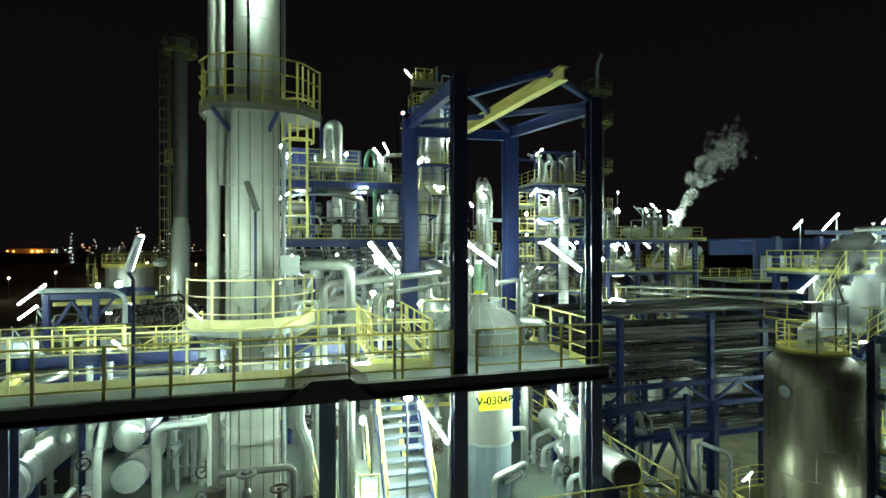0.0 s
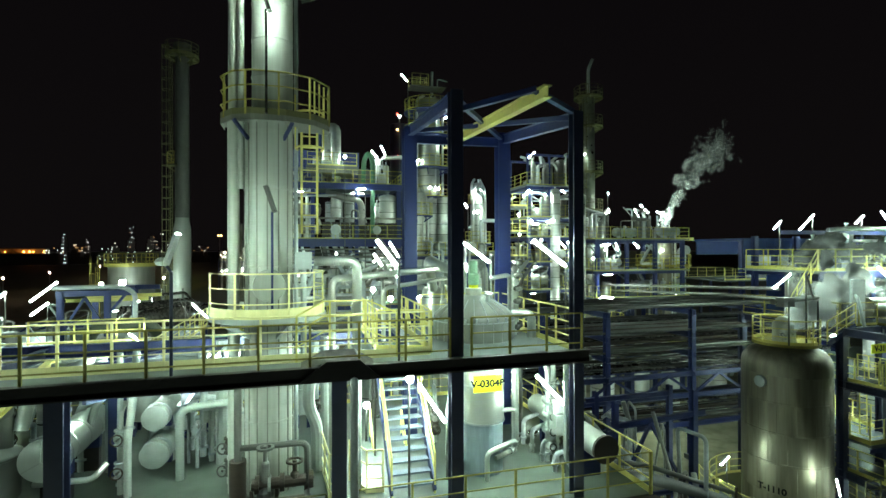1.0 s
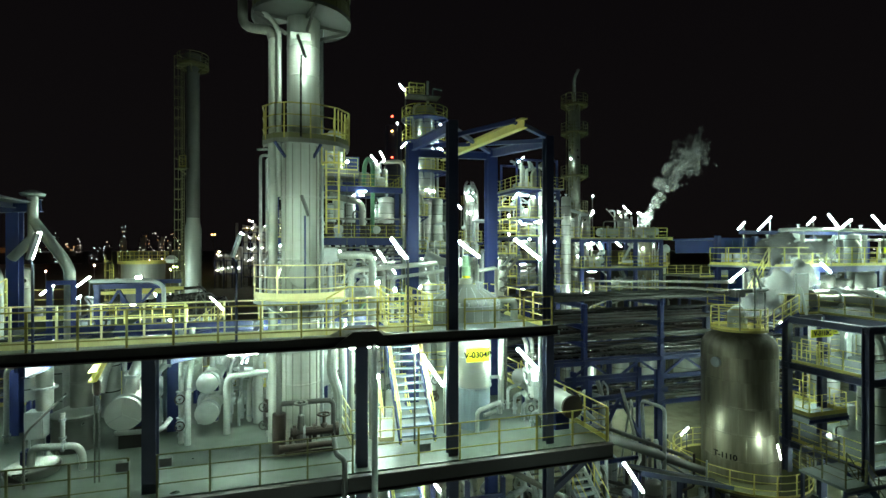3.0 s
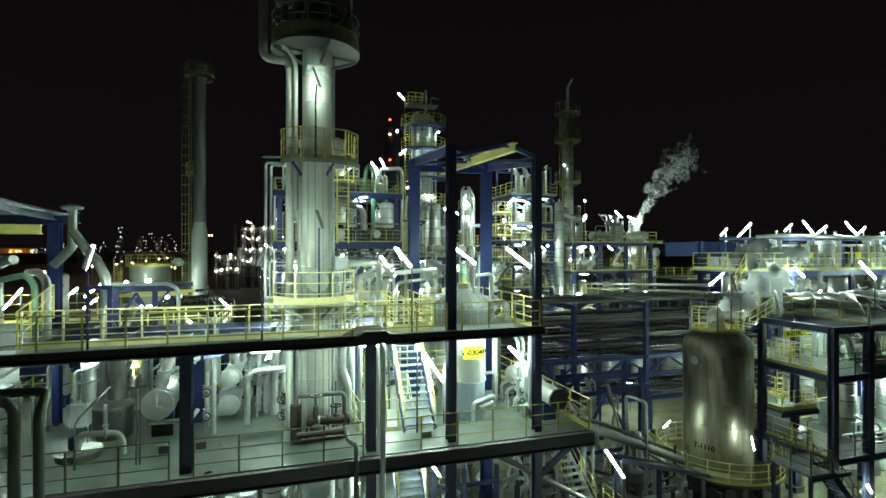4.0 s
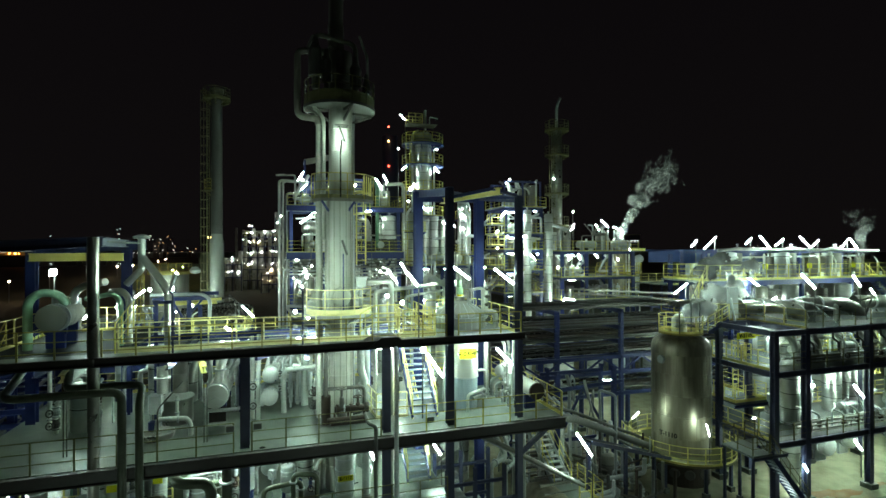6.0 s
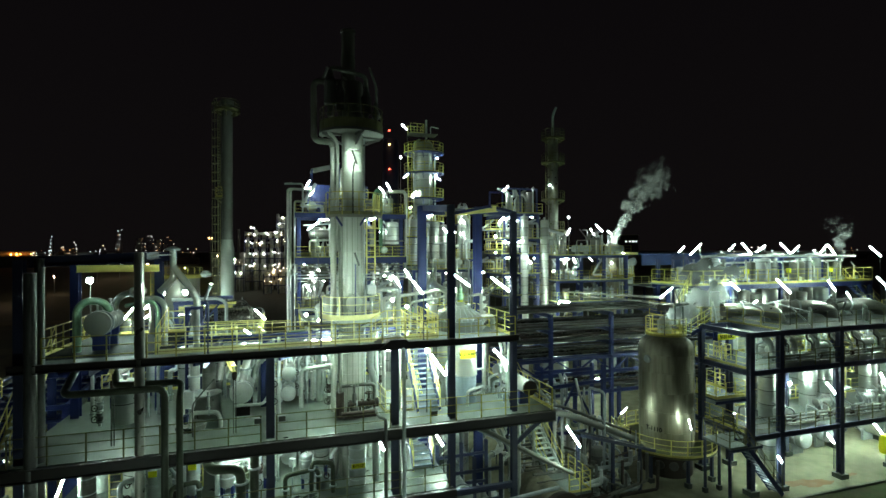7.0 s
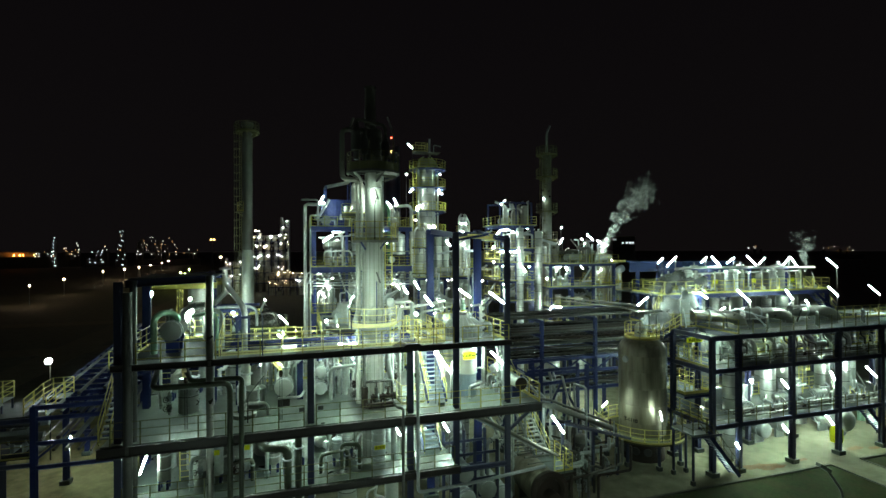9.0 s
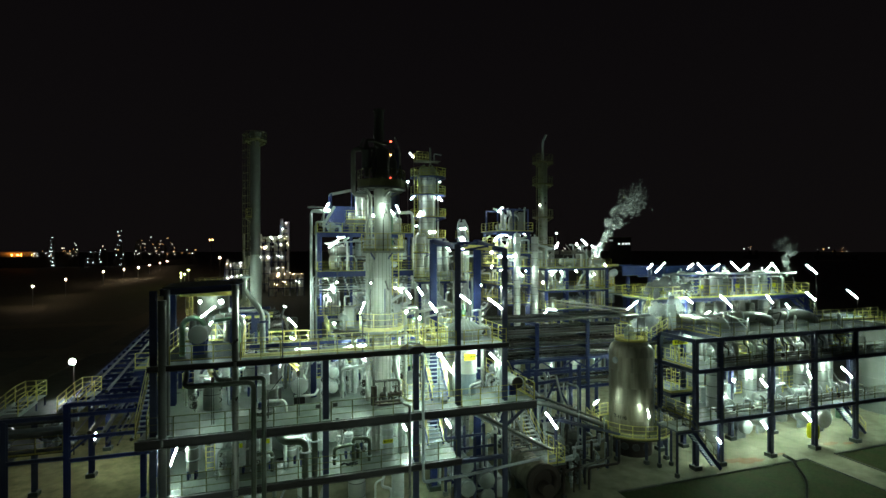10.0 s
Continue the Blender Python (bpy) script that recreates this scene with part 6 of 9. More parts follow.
# gallery
steel("steel_frame", "blue steel frame carrying the raised gallery", [(x, y, 9.95, 14.2 if y > 9 else 12.3, 0.26) for x in (21.0, 24.0, 29.0, 34.0, 38.8) for y in (7.3, 11.2)],
            [((20.5, y, 12.2), (39, y, 12.2), 0.32) for y in (7.2, 11.3)] + [((20.5, 9.2, 14.35), (39, 9.2, 14.35), 0.2)], BLUE)
railing([(20.5, 7.2, 12.4), (20.5, 11.3, 12.4), (39, 11.3, 12.4), (39, 7.2, 12.4)], NYELLOW, step=1.2, kick=0.15)
pipe([(22.4, 8.2, 14.45), (24, 8.2, 14.55), (38.5, 8.2, 14.4)], 0.1, CLAD, seg=12)
pipe([(23.0, 9.6, 13.9), (38.5, 9.6, 14.0)], 0.07, CLAD)
random.seed(21)
for i, x in enumerate((22.4, 24.6, 25.9, 28.0, 29.7, 31.3, 33.0, 34.6, 36.0, 37.6)):
    r = (0.3, 0.55, 0.32, 0.36, 0.6, 0.35, 0.55, 0.35, 0.5, 0.3)[i]
    pot(x, 9.0 + 0.4 * (i % 3), 12.4, 14.0 + 0.35 * (i % 3), r, (DULL, GALV, MATTE)[i % 3], "clad condenser vessel on the raised gallery", 0.25)
    pipe([(x + 0.5, 8.0, 12.4), (x + 0.5, 8.0, 13.6 + 0.3 * (i % 3)), (x + 1.1, 8.6, 13.9)], 0.06, CLAD, 0.15, flanges=(0,))
    solid("valve_box", box(bmesh.new(), -0.16, 0.16, -0.12, 0.12, 0, 0.4), GREY, "small grey valve box on the gallery", "box", "gallery boxes", at=(x + 0.2, 7.7, 12.4))
for x in (26.5, 30.8, 35.4):
    solid("tag_plate", box(bmesh.new(), -0.25, 0.25, -0.01, 0.01, -0.18, 0.18), SIGN, "small yellow tag plate on the gallery", "sign", "gallery tags", at=(x, 8.0, 13.3))
    pipe([(x, 8.02, 12.4), (x, 8.02, 13.3)], 0.02, GALV)
stairs(7.6, 8.4, 40.6, 9.95, 37.4, 12.4, 13, label="yellow railed stair from the deck up to the gallery", axis="x")
slab("floor_east_walk", 42.304, 46, 5.5, 9.5, 9.95, label="grey walkway towards the east tank")
railing([(37.3, 5.5, 9.95), (46, 5.5, 9.95)], YELLOW, step=1.1, kick=0.15)
railing([(20.4, 8.6, 9.95), (20.4, 7.2, 12.4)], YELLOW, step=0.7, kick=0.0)

# big bright bends on the top deck
for x, y in ((24.4, 5.2), (29.7, 5.2), (35.0, 5.2)):
    th = thing("overhead_condenser", "large shiny clad vapour duct bending down into the deck", "duct", "vapour ducts", at=(x, y, 9.95))
    part("duct", sweep(bmesh.new(), [(-2.0, 1.2, 0.75), (0.6, 0.3, 0.8), (1.5, 0.0, 0.5), (1.7, -0.1, -0.1)], 0.46, 20, 0.9), DCLAD, th, smooth=True)
    part("flange", lathe(bmesh.new(), [(0.46, -0.05), (0.56, -0.05), (0.56, 0.05), (0.46, 0.05)], -0.8, 0.78, 0.77, 22, axis=(0.945, -0.327, 0)), GALV, th)
    pot(x - 1.6, y + 2.2, 9.95, 12.0, 0.5, MATTE, "dull clad vessel on the top deck", 0.3)
    pipe([(x + 1.9, 3.0, 9.95), (x + 1.9, 3.0, 11.0), (x + 2.6, 3.6, 11.0), (x + 2.6, 3.6, 9.95)], 0.08, CLAD, 0.2, flanges=(0,))
random.seed(33)
for i in range(12):
    x = 21.0 + 1.4 * i
    pipe([(x, random.uniform(3, 7.5), 9.95), (x, random.uniform(3, 7.5), random.uniform(10.4, 11.4)), (x + random.uniform(0.4, 1.5), random.uniform(4, 8), random.uniform(10.4, 11.6))], random.choice((0.03, 0.05, 0.07)), random.choice((GALV, GALV, PIPE, PIPE)), 0.2)
# inside the decks
for x, y, r, z0, z1 in ((23.9, 4.2, 0.52, 0, 7.4), (24.9, 5.3, 0.4, 3.6, 9.6), (29.0, 5.2, 0.55, 3.6, 7.3), (30.6, 5.2, 0.5, 3.6, 7.3), (34.9, 5.0, 0.55, 3.6, 7.3), (37.9, 5.6, 0.75, 3.6, 9.6), (39.3, 5.8, 0.5, 3.6, 9.6), (26.2, 8.5, 0.8, 0, 7.3), (32.8, 8.5, 0.9, 0, 7.3), (36.3, 8.5, 0.9, 0, 9.5)):
    pot(x, y, z0, z1, r, CLAD, "tall bright clad upright vessel inside the east building", 0.25, seams=4)
for x, y, r in ((28.6, 6.4, 0.62), (31.4, 6.8, 0.55), (36.6, 5.4, 0.85), (25.4, 6.4, 0.5)):
    drum((x, y, r + 0.55), 2.6, r, WHITEP, "y", legs=r + 0.55, label="lying clad vessel with round end on the ground floor")
yb = thing("hose_cabinet", "bright yellow rounded cabinet on short legs", "cabinet", at=(33.5, 2.9, 0), rz=20)
part("body", lathe(bmesh.new(), [(0.0, 0.5), (0.42, 0.5), (0.45, 0.8), (0.45, 1.5), (0.3, 1.75), (0, 1.75)], seg=18), SIGN, yb, smooth=True)
for sx in (-0.25, 0.25):
    part("leg", box(bmesh.new(), sx - 0.05, sx + 0.05, -0.05, 0.05, 0, 0.55), PIPE, yb)
stairs(3.0, 3.9, 40.2, 0.0, 36.6, 3.5, 15, axis="x", label="blue steel stair with yellow handrails inside the east building")
for z in (7.58, 3.58):
    random.seed(int(z * 100))
    for i in range(26):
        x = 22.6 + 0.62 * i
        y = random.uniform(2.8, 6.0)
        zz = z + random.uniform(0.3, 1.3)
        pipe([(x, y, z), (x, y, zz), (x + random.uniform(0.4, 1.6), y + random.uniform(-0.4, 0.6), zz), (x + 0.9, y + 0.5, z + random.uniform(1.2, 2.0))], random.choice((0.04, 0.06, 0.08)), random.choice((DULL, GALV, GALV, WHITEP)), 0.2, flanges=(0,))
    pipe([(22.5, 3.4, z + 0.35), (37.0, 3.4, z + 0.35)], 0.06, GALV)
    for i in range(3):
        drum((24.9 + 4.4 * i, 4.4, z + 0.55), 1.3, 0.26, random.choice((CLAD, WHITEP)), "x", legs=0.55, label="small lying cooler on the east deck")
    railing([(24.0, 6.8, z), (37.0, 6.8, z)], YELLOW, step=1.2, kick=0.12)
    for k in range(3):
        pipe([(22.6, 2.45 + 0.28 * k, z + 0.22 + 0.1 * k), (41.8, 2.45 + 0.28 * k, z + 0.22 + 0.1 * k)], (0.06, 0.05, 0.08)[k], (DULL, PIPE, DULL)[k], group="deck edge pipes")
    for k in range(11):
        valve_set(23.2 + 1.65 * k, 2.75 + 0.3 * (k % 2), z, random.uniform(0.7, 1.3), random.choice((DULL, GALV, WHITEP)), RUST, n=1)
    for k in range(5):
        x = 24.4 + 2.9 * k
        solid("control_cabinet", box(bmesh.new(), -0.3, 0.3, -0.2, 0.2, 0, 1.3), random.choice((GREY, WHITEP, DULL)), "grey equipment cabinet standing on the east deck", "cabinet", "deck cabinets", at=(x, 5.9, z))
for i in range(7):
    x = 23.4 + 2.1 * i
    pipe([(x, 2.7, 9.6), (x, 2.7, 9.1), (x + 0.5, 2.7, 8.8), (x + 0.5, 2.7, 8.3)], 0.06, PIPE, 0.15)
    pipe([(x, 4.2, 9.8), (x, 4.2, 9.2), (x + 0.8, 4.2, 8.7), (x + 1.0, 4.2, 7.6)], 0.2, CLAD, 0.35, seg=14)
railing([(31.5, 6.0, 7.58), (32.6, 6.0, 7.58), (32.6, 7.2, 7.58)], YELLOW, height=1.6, step=0.5, kick=0.0)
ld = thing("caged_ladder", "yellow caged ladder inside the east building", "ladder", at=(0, 0, 0))
ladder(ld, 33.5, 5.8, 3.58, 7.4, 0)

# east tank
et = thing("storage_tank", "large pale clad storage tank with yellow railed roof", "tank", at=(0, 0, 0))
part("shell", lathe(bmesh.new(), dished(3.1, 0, 8.7, 0.12, bottom=False, seams=4), 50.6, 7.0, 0, 48), MATTE, et, smooth=True)
round_platform(et, 50.6, 7.0, 8.85, 2.3, 3.15, 0, 360, YELLOW, YELLOW, step=1.2, brackets=0)
pipe([(44.5, 7.2, 0.0), (44.5, 7.2, 1.6), (43.6, 7.0, 2.1), (42.5, 6.8, 1.6), (42.5, 6.8, 0)], 0.3, GREEN, 0.5, seg=14)
pot(43.0, 9.0, 0, 8.5, 0.9, CLAD, "tall clad vessel between the building and the tank", 0.25, seams=5)

# ---- long pipe rack behind the vessel ----
RX0, RX1 = 5.0, 30.0
steel("pipe_rack", "dark blue steel pipe rack with trusses and many pipes", [(x, y, 0, 10.3, 0.26) for x in (7.5, 11.0, 16.1, 20.5, 26.0) for y in (10.5, 15.5)],
           [((RX0, y, z), (RX1, y, z), 0.26) for y in (10.5, 15.5) for z in (7.0, 5.9, 4.4)] + [((x, 10.3, z), (x, 15.7, z), 0.3) for x in (7.5, 11, 16.1, 20.5, 26) for z in (10.2, 9.0, 8.0, 7.0, 4.4)], BLUE,
           braces=[((RX0 + 1.6 * i, 10.5, 5.95 if i % 2 else 6.95), (RX0 + 1.6 * (i + 1), 10.5, 6.95 if i % 2 else 5.95)) for i in range(15)])
random.seed(44)
for z, ys in ((10.45, (10.6, 11.3, 12.4, 13.1, 14.4)), (9.25, (10.5, 10.9, 11.6, 12.2, 12.9, 13.8, 14.6)), (8.25, (10.6, 11.1, 11.7, 12.6, 13.3, 14.0, 15.0)), (7.25, (10.7, 11.2, 12.0, 12.8, 13.9)), (4.6, (10.7, 11.5, 12.3, 13.2, 14.3))):
    for y in sorted(ys + (() if z > 10 else tuple(v + 0.33 for v in ys))):
        r = random.choice((0.05, 0.07, 0.1, 0.13))
        pipe([(RX0, y, z + r), (RX1, y, z + r)], r, random.choice((RACK, RACK, SHINY, RACK, PIPE, RUST)), seg=10, group="rack pipes")
pipe([(VX + 0.6, VY + 0.8, 11.6), (19.2, 12.0, 11.3), (22.5, 27.5, 10.3)], 0.1, DULL, 0.6)
pipe([(VX + 1.0, VY + 0.6, 11.0), (19.8, 12.0, 10.9), (24.2, 30, 9.6)], 0.09, DULL, 0.6)
steel("steel_frame", "blue trestle carrying pipes between rack and vessels", [(8.9, 6.8, 0, 7.2, 0.22), (12.8, 6.8, 0, 7.4, 0.24), (13.4, 9.0, 0, 7.0, 0.22), (9.4, 9.0, 0, 7.0, 0.22)],
           [((8.9, 6.8, 6.2), (13.4, 6.8, 6.4), 0.24), ((8.9, 9.0, 6.6), (13.4, 9.0, 6.6), 0.24), ((8.9, 6.8, 3.2), (13.4, 6.8, 3.2), 0.2)], BLUE, braces=[((8.9, 6.8, 3.2), (10.6, 6.8, 6.2)), ((12.4, 6.8, 3.2), (10.6, 6.8, 6.2))])
random.seed(45)
for i in range(24):
    x = 7.6 + 0.17 * i
    y = random.uniform(4.0, 9.0)
    zt = random.uniform(2.0, 6.6)
    pipe([(x, y, 0), (x, y, zt), (x + random.uniform(-0.6, 0.8), y + random.uniform(0.3, 1.4), zt), (x + 0.3, y + 1.5, random.uniform(0.5, 7.0))], random.choice((0.05, 0.08, 0.11)), random.choice((CLAD, GALV, PIPE, GALV)), 0.25, flanges=(0,))
for x, y, r, h in ((9.8, 5.2, 0.5, 2.2), (11.6, 5.8, 0.45, 2.6), (10.6, 8.0, 0.6, 3.0)):
    pot(x, y, 0, h, r, random.choice((DULL, GALV)), "small upright vessel below the pipe rack", 0.3, legs=0.5)
pipe([(5.2, 2.5, 6.6), (8.0, 3.4, 5.7), (14.6, 5.8, 2.6)], 0.2, PIPE, 0.5, label="thick dark sloping pipe to the vessel foot", seg=14)
pipe([(5.2, 2.9, 6.9), (8.0, 3.8, 6.0), (14.6, 6.4, 2.9)], 0.09, PIPE, 0.5)

# unseen lamps added below and behind the pipe rack to brighten it
for x, y, z in ((10.4, 17.0, 3.4), (21.5, 19.6, 2.6)):
    tube((x - 0.5, y, z), (x + 0.5, y, z - 0.08), 0.026)

railing([(27.6, 5.3, 7.58), (42.2, 5.3, 7.58)], NYELLOW, step=1.2, kick=0.12)
# tubes under the eastern decks
tube((20.8, 6.9, 9.35), (21.9, 6.9, 9.35), 0.026)
tube((20.8, 6.9, 7.0), (21.9, 6.9, 7.0), 0.026)
tube((22.8, 3.6, 3.1), (23.9, 3.6, 3.1), 0.03)
tube((24.6, 3.4, 7.05), (25.8, 3.4, 7.05), 0.026)
tube((38.6, 6.4, 9.3), (39.8, 6.4, 9.3))
for x in (24.0, 29.6, 34.6):
    tube((x - 0.55, 7.2, 9.3), (x + 0.55, 7.2, 9.3))
    tube((x - 0.55, 4.6, 3.0), (x + 0.55, 4.6, 3.0))
    tube((x + 0.9, 7.6, 6.9), (x + 2.0, 7.6, 6.9))
for x, y, r, h in ((23.3, 6.6, 0.5, 2.1), (25.7, 7.6, 0.75, 2.1), (28.2, 6.6, 0.45, 1.7), (30.2, 7.4, 0.7, 2.1), (31.9, 6.4, 0.4, 1.8), (33.6, 7.4, 0.75, 2.1), (35.6, 6.4, 0.45, 1.9)):
    pot(x, y, 7.58, 7.58 + h, r, random.choice((MATTE, TOWER, CLAD)), "pale clad vessel on the middle deck of the east building", 0.3, seams=1)
for x in (23.6, 28.6, 33.4):
    tube((x - 0.5, 4.6, 9.45), (x + 0.5, 4.6, 9.45), 0.03)
    tube((x + 1.6, 8.0, 9.4), (x + 2.6, 8.0, 9.4), 0.03)
for x, y, z in ((38.8, 6.6, 9.35), (40.6, 8.4, 9.35), (39.6, 7.0, 6.9), (44.6, 3.2, 7.2), (45.8, 3.6, 3.4)):
    tube((x - 0.5, y, z), (x + 0.5, y, z), 0.034)

# vessels and panels filling the space below the gallery
random.seed(66)
for i in range(11):
    x = 21.6 + 1.55 * i
    r = random.choice((0.4, 0.55, 0.7, 0.8))
    pot(x, 9.4 + 0.5 * (i % 2), 9.95, 12.0 - 0.25 * (i % 3), r, random.choice((DULL, DULL, DULL)), "dull upright vessel standing below the gallery", 0.25, seams=1)
for i in range(7):
    solid("cladding_panel", box(bmesh.new(), -0.9, 0.9, -0.03, 0.03, 0, 2.1), random.choice((DULL, DULL, SHEET)), "weathered sheet panel closing the back of the deck", "panel", "back panels", at=(22.4 + 2.5 * i, 10.9, 9.95))
# thin tube on a stand that lights the vessel's foot
tube((17.12, 4.0, 4.25), (17.32, 4.0, 3.55), 0.009)

# low pipework between the frame's end and the vessel
random.seed(67)
for i in range(60):
    x, y = random.uniform(6.5, 11.4), random.uniform(1.6, 9.0)
    z = random.uniform(0.4, 2.2)
    dx, dy = random.choice(((2.5, 0.0), (0.0, 2.0), (1.5, 1.2), (3.2, 0.8), (0.3, -0.6)))
    pipe([(x, y, 0), (x, y, z), (x + dx, y + dy, z), (x + dx, y + dy, random.choice((0.0, z + 0.8, z + 1.6)))], random.choice((0.04, 0.06, 0.09, 0.12)), random.choice((DULL, PIPE, GALV, RUST, DULL)), 0.2)
for i in range(12):
    y = 2.4 + 0.5 * i
    pipe([(5.6, y, 2.6 + 0.2 * (i % 3)), (8.5, y + 0.3, 2.4 + 0.2 * (i % 3)), (11.6, y + 0.6, 1.2 + 0.2 * (i % 3))], random.choice((0.05, 0.08)), random.choice((DULL, PIPE, DULL)), 0.3)
ct = thing("catwalk", "dark sloping catwalk from the deck end to the vessel foot", "catwalk", at=(0, 0, 0))
part("plate", bar(bmesh.new(), (7.7, 2.2, 5.125), (14.6, 4.6, 2.5), 0.8, 0.06), DGRATE, ct)
for s_ in (-0.42, 0.42):
    part("stringer", bar(bmesh.new(), (7.7 - s_ * 0.3, 2.2 + s_, 5.105), (14.6 - s_ * 0.3, 4.6 + s_, 2.48), 0.06, 0.18), DARK, ct)
for x, y, z in ((8.0, 2.3, 5.0), (11.0, 3.35, 3.85), (13.6, 4.25, 2.85)):
    part("leg", box(bmesh.new(), x - 0.08, x + 0.08, y - 0.08, y + 0.08, 0, z), DARK, ct)
for i in range(10):
    valve_set(random.uniform(7, 14), random.uniform(2, 8), 0, random.uniform(1.0, 2.0), random.choice((DULL, GALV, WHITEP)), RUST)


# ---- northern process units ----
def block(name_label, x0, x1, y0, y1, levels, columns, seed, vessels=6, drums=3, pipes=12, rail=None, mat=None, deckmat=None, risers=True, pale=(CLAD, TOWER, GALV, DULL)):
    """A storeyed steel block: frame, decks with yellow railings, and the vessels, coolers and pipes on them."""
    random.seed(seed)
    mat = mat or BLUE
    top = levels[-1]
    xs = [x0 + (x1 - x0) * i / columns for i in range(columns + 1)]
    steel("steel_frame", name_label, [(x, y, 0, top + 0.1, 0.3) for x in xs for y in (y0, y1)], [((x0, y, z - 0.22), (x1, y, z - 0.22), 0.28) for z in levels for y in (y0, y1)] + [((x, y0, z - 0.22), (x, y1, z - 0.22), 0.26) for z in levels for x in xs], mat)
    for n, z in enumerate(levels):
        slab("floor_unit", x0 - 0.4, x1 + 0.4, y0 - 0.5, y1 + 0.4, z, deckmat or GRATE, 0.1)
        railing([(x0 - 0.35, y1 + 0.3, z), (x0 - 0.35, y0 - 0.45, z), (x1 + 0.35, y0 - 0.45, z), (x1 + 0.35, y1 + 0.3, z)], rail or NYELLOW, step=1.3, kick=0.07, thick=0.018)
        for k in range(1 if x0 > 14 else 2):
            xx = x0 + (x1 - x0) * (0.27 + 0.46 * k) + random.uniform(-0.5, 0.5)
            tube((xx - 0.45, (y0 + y1) / 2 - 0.8, z - 0.5), (xx + 0.45, (y0 + y1) / 2 - 0.8, z - 0.5), 0.02)
        high = (levels[n + 1] - z - 0.5) if n + 1 < len(levels) else 3.0
        for i in range(vessels):
            r = random.uniform(0.22, 0.6)
            x, y = random.uniform(x0 + 0.6, x1 - 0.6), random.uniform(y0 + 0.3, y1 - 0.6)
            pot(x, y, z, z + high * random.uniform(0.6, 1.0), r, random.choice(pale), "bright clad vessel on an upper process deck", random.choice((0.12, 0.2, 0.3)), seams=random.choice((1, 2, 3)), nozzle=random.random() < 0.3)
        for i in range(drums):
            drum((random.uniform(x0 + 1, x1 - 1), random.uniform(y0, y1 - 0.6), z + 0.7), random.uniform(1.6, 2.8), random.uniform(0.3, 0.45), random.choice((CLAD, WHITEP)), random.choice("xy"), legs=0.7, label="clad cooler lying on an upper process deck")
        for i in range(pipes):
            x, y = random.uniform(x0, x1), random.uniform(y0 - 0.3, y1)
            zz = z + random.uniform(0.5, high)
            pipe([(x, y, z), (x, y, zz), (x + random.uniform(-2, 2), y + random.uniform(-0.2, 0.6), zz), (x + random.uniform(-1, 1), y + 0.7, z + high)], random.choice((0.05, 0.08, 0.12, 0.16)), random.choice((CLAD, GALV, DULL, GALV)), 0.25)
    for i in range(pipes + 4 if risers else 0):
        x = random.uniform(x0 - 0.5, x1 + 0.5)
        y = y0 - 0.75 - 0.3 * (i % 2)
        za, zb = random.uniform(0, levels[0]), random.uniform(levels[0] + 2, top + 1.2)
        pipe([(x, y, za), (x, y, zb), (x + random.uniform(-1.0, 1.0), y + 1.4, zb)], random.choice((0.06, 0.09, 0.13)), random.choice((CLAD, CLAD, GALV)), 0.3)


def tall_column(x, y, z, r, plats, mat=None, wide=1.0, label="tall bright clad distillation column with ring platforms", arcs=(0, 360), rail=None, rim=None, riser=True):
    c = thing("distillation_column", label, "column", "distillation columns", at=(0, 0, 0))
    part("shell", lathe(bmesh.new(), dished(r, 0, z, 0.3, bottom=False, seams=9), x, y, 0, 28), SHEETED.get((mat or CLAD).name, mat), c, smooth=True)
    for zz in plats:
        round_platform(c, x, y, zz, r, r + wide, arcs[0], arcs[1], rail or NYELLOW, rim or BLUE, step=1.0, kick=0.09, brackets=5)
    for lo, hi in zip(plats, plats[1:]):
        ladder(c, x - r - wide * 0.6, y - 0.6, lo, hi, 0, rail or NYELLOW, True)
    if riser:
        for k, (dx, rr) in enumerate(((-r - 0.25, 0.12), (r + 0.2, 0.1), (r * 0.4, 0.09))):
            part("riser_pipe", sweep(bmesh.new(), [(x + dx, y - 0.4 - 0.5 * (k == 2), 0), (x + dx, y - 0.4 - 0.5 * (k == 2), z - 0.6 * k), (x + dx * 0.4, y, z + 0.5)], rr, 10, 0.4), CLAD, c, smooth=True)
    return c


# central block
block("blue steel frame of the central process block", -6.2, 4.0, 29.0, 35.0, (9.4, 14.35, 18.72), 3, 71, 3, 2, 10, risers=False, pale=(CLAD, DCLAD, DULL, GALV))
for z, d in ((18.72, 0.5), (14.35, 0.62), (9.4, 0.7)):
    solid("edge_beam", girder(bmesh.new(), (-6.62, 28.46, z - d / 2 - 0.02), (4.42, 28.46, z - d / 2 - 0.02), 0.16, d), BLUE, "deep blue edge beam of the central process block", "beam", "edge beams")
pot(3.15, 29.5, 15.6, 18.0, 0.68, CLAD, "large bright upright drum in the central block", 0.3, seams=3)
pot(-1.0, 29.6, 15.9, 17.6, 0.4, CLAD, "bright upright drum under the sloping duct", 0.3, seams=2)
pot(0.1, 30.2, 15.4, 17.9, 0.42, CLAD, "bright upright drum under the sloping duct", 0.3, seams=2)
drum((-3.7, 30.2, 16.7), 2.8, 0.5, DCLAD, "x", legs=2.3, label="dull clad cooler lying high in the central block")
drum((-3.4, 29.4, 15.1), 2.2, 0.33, DULL, "x", legs=0.7, label="small dull cooler at the deck edge of the central block")
pipe([(-7.25, 29.0, 0), (-7.25, 29.0, 21.05), (-5.0, 29.6, 21.05)], 0.12, CLAD, 0.35)
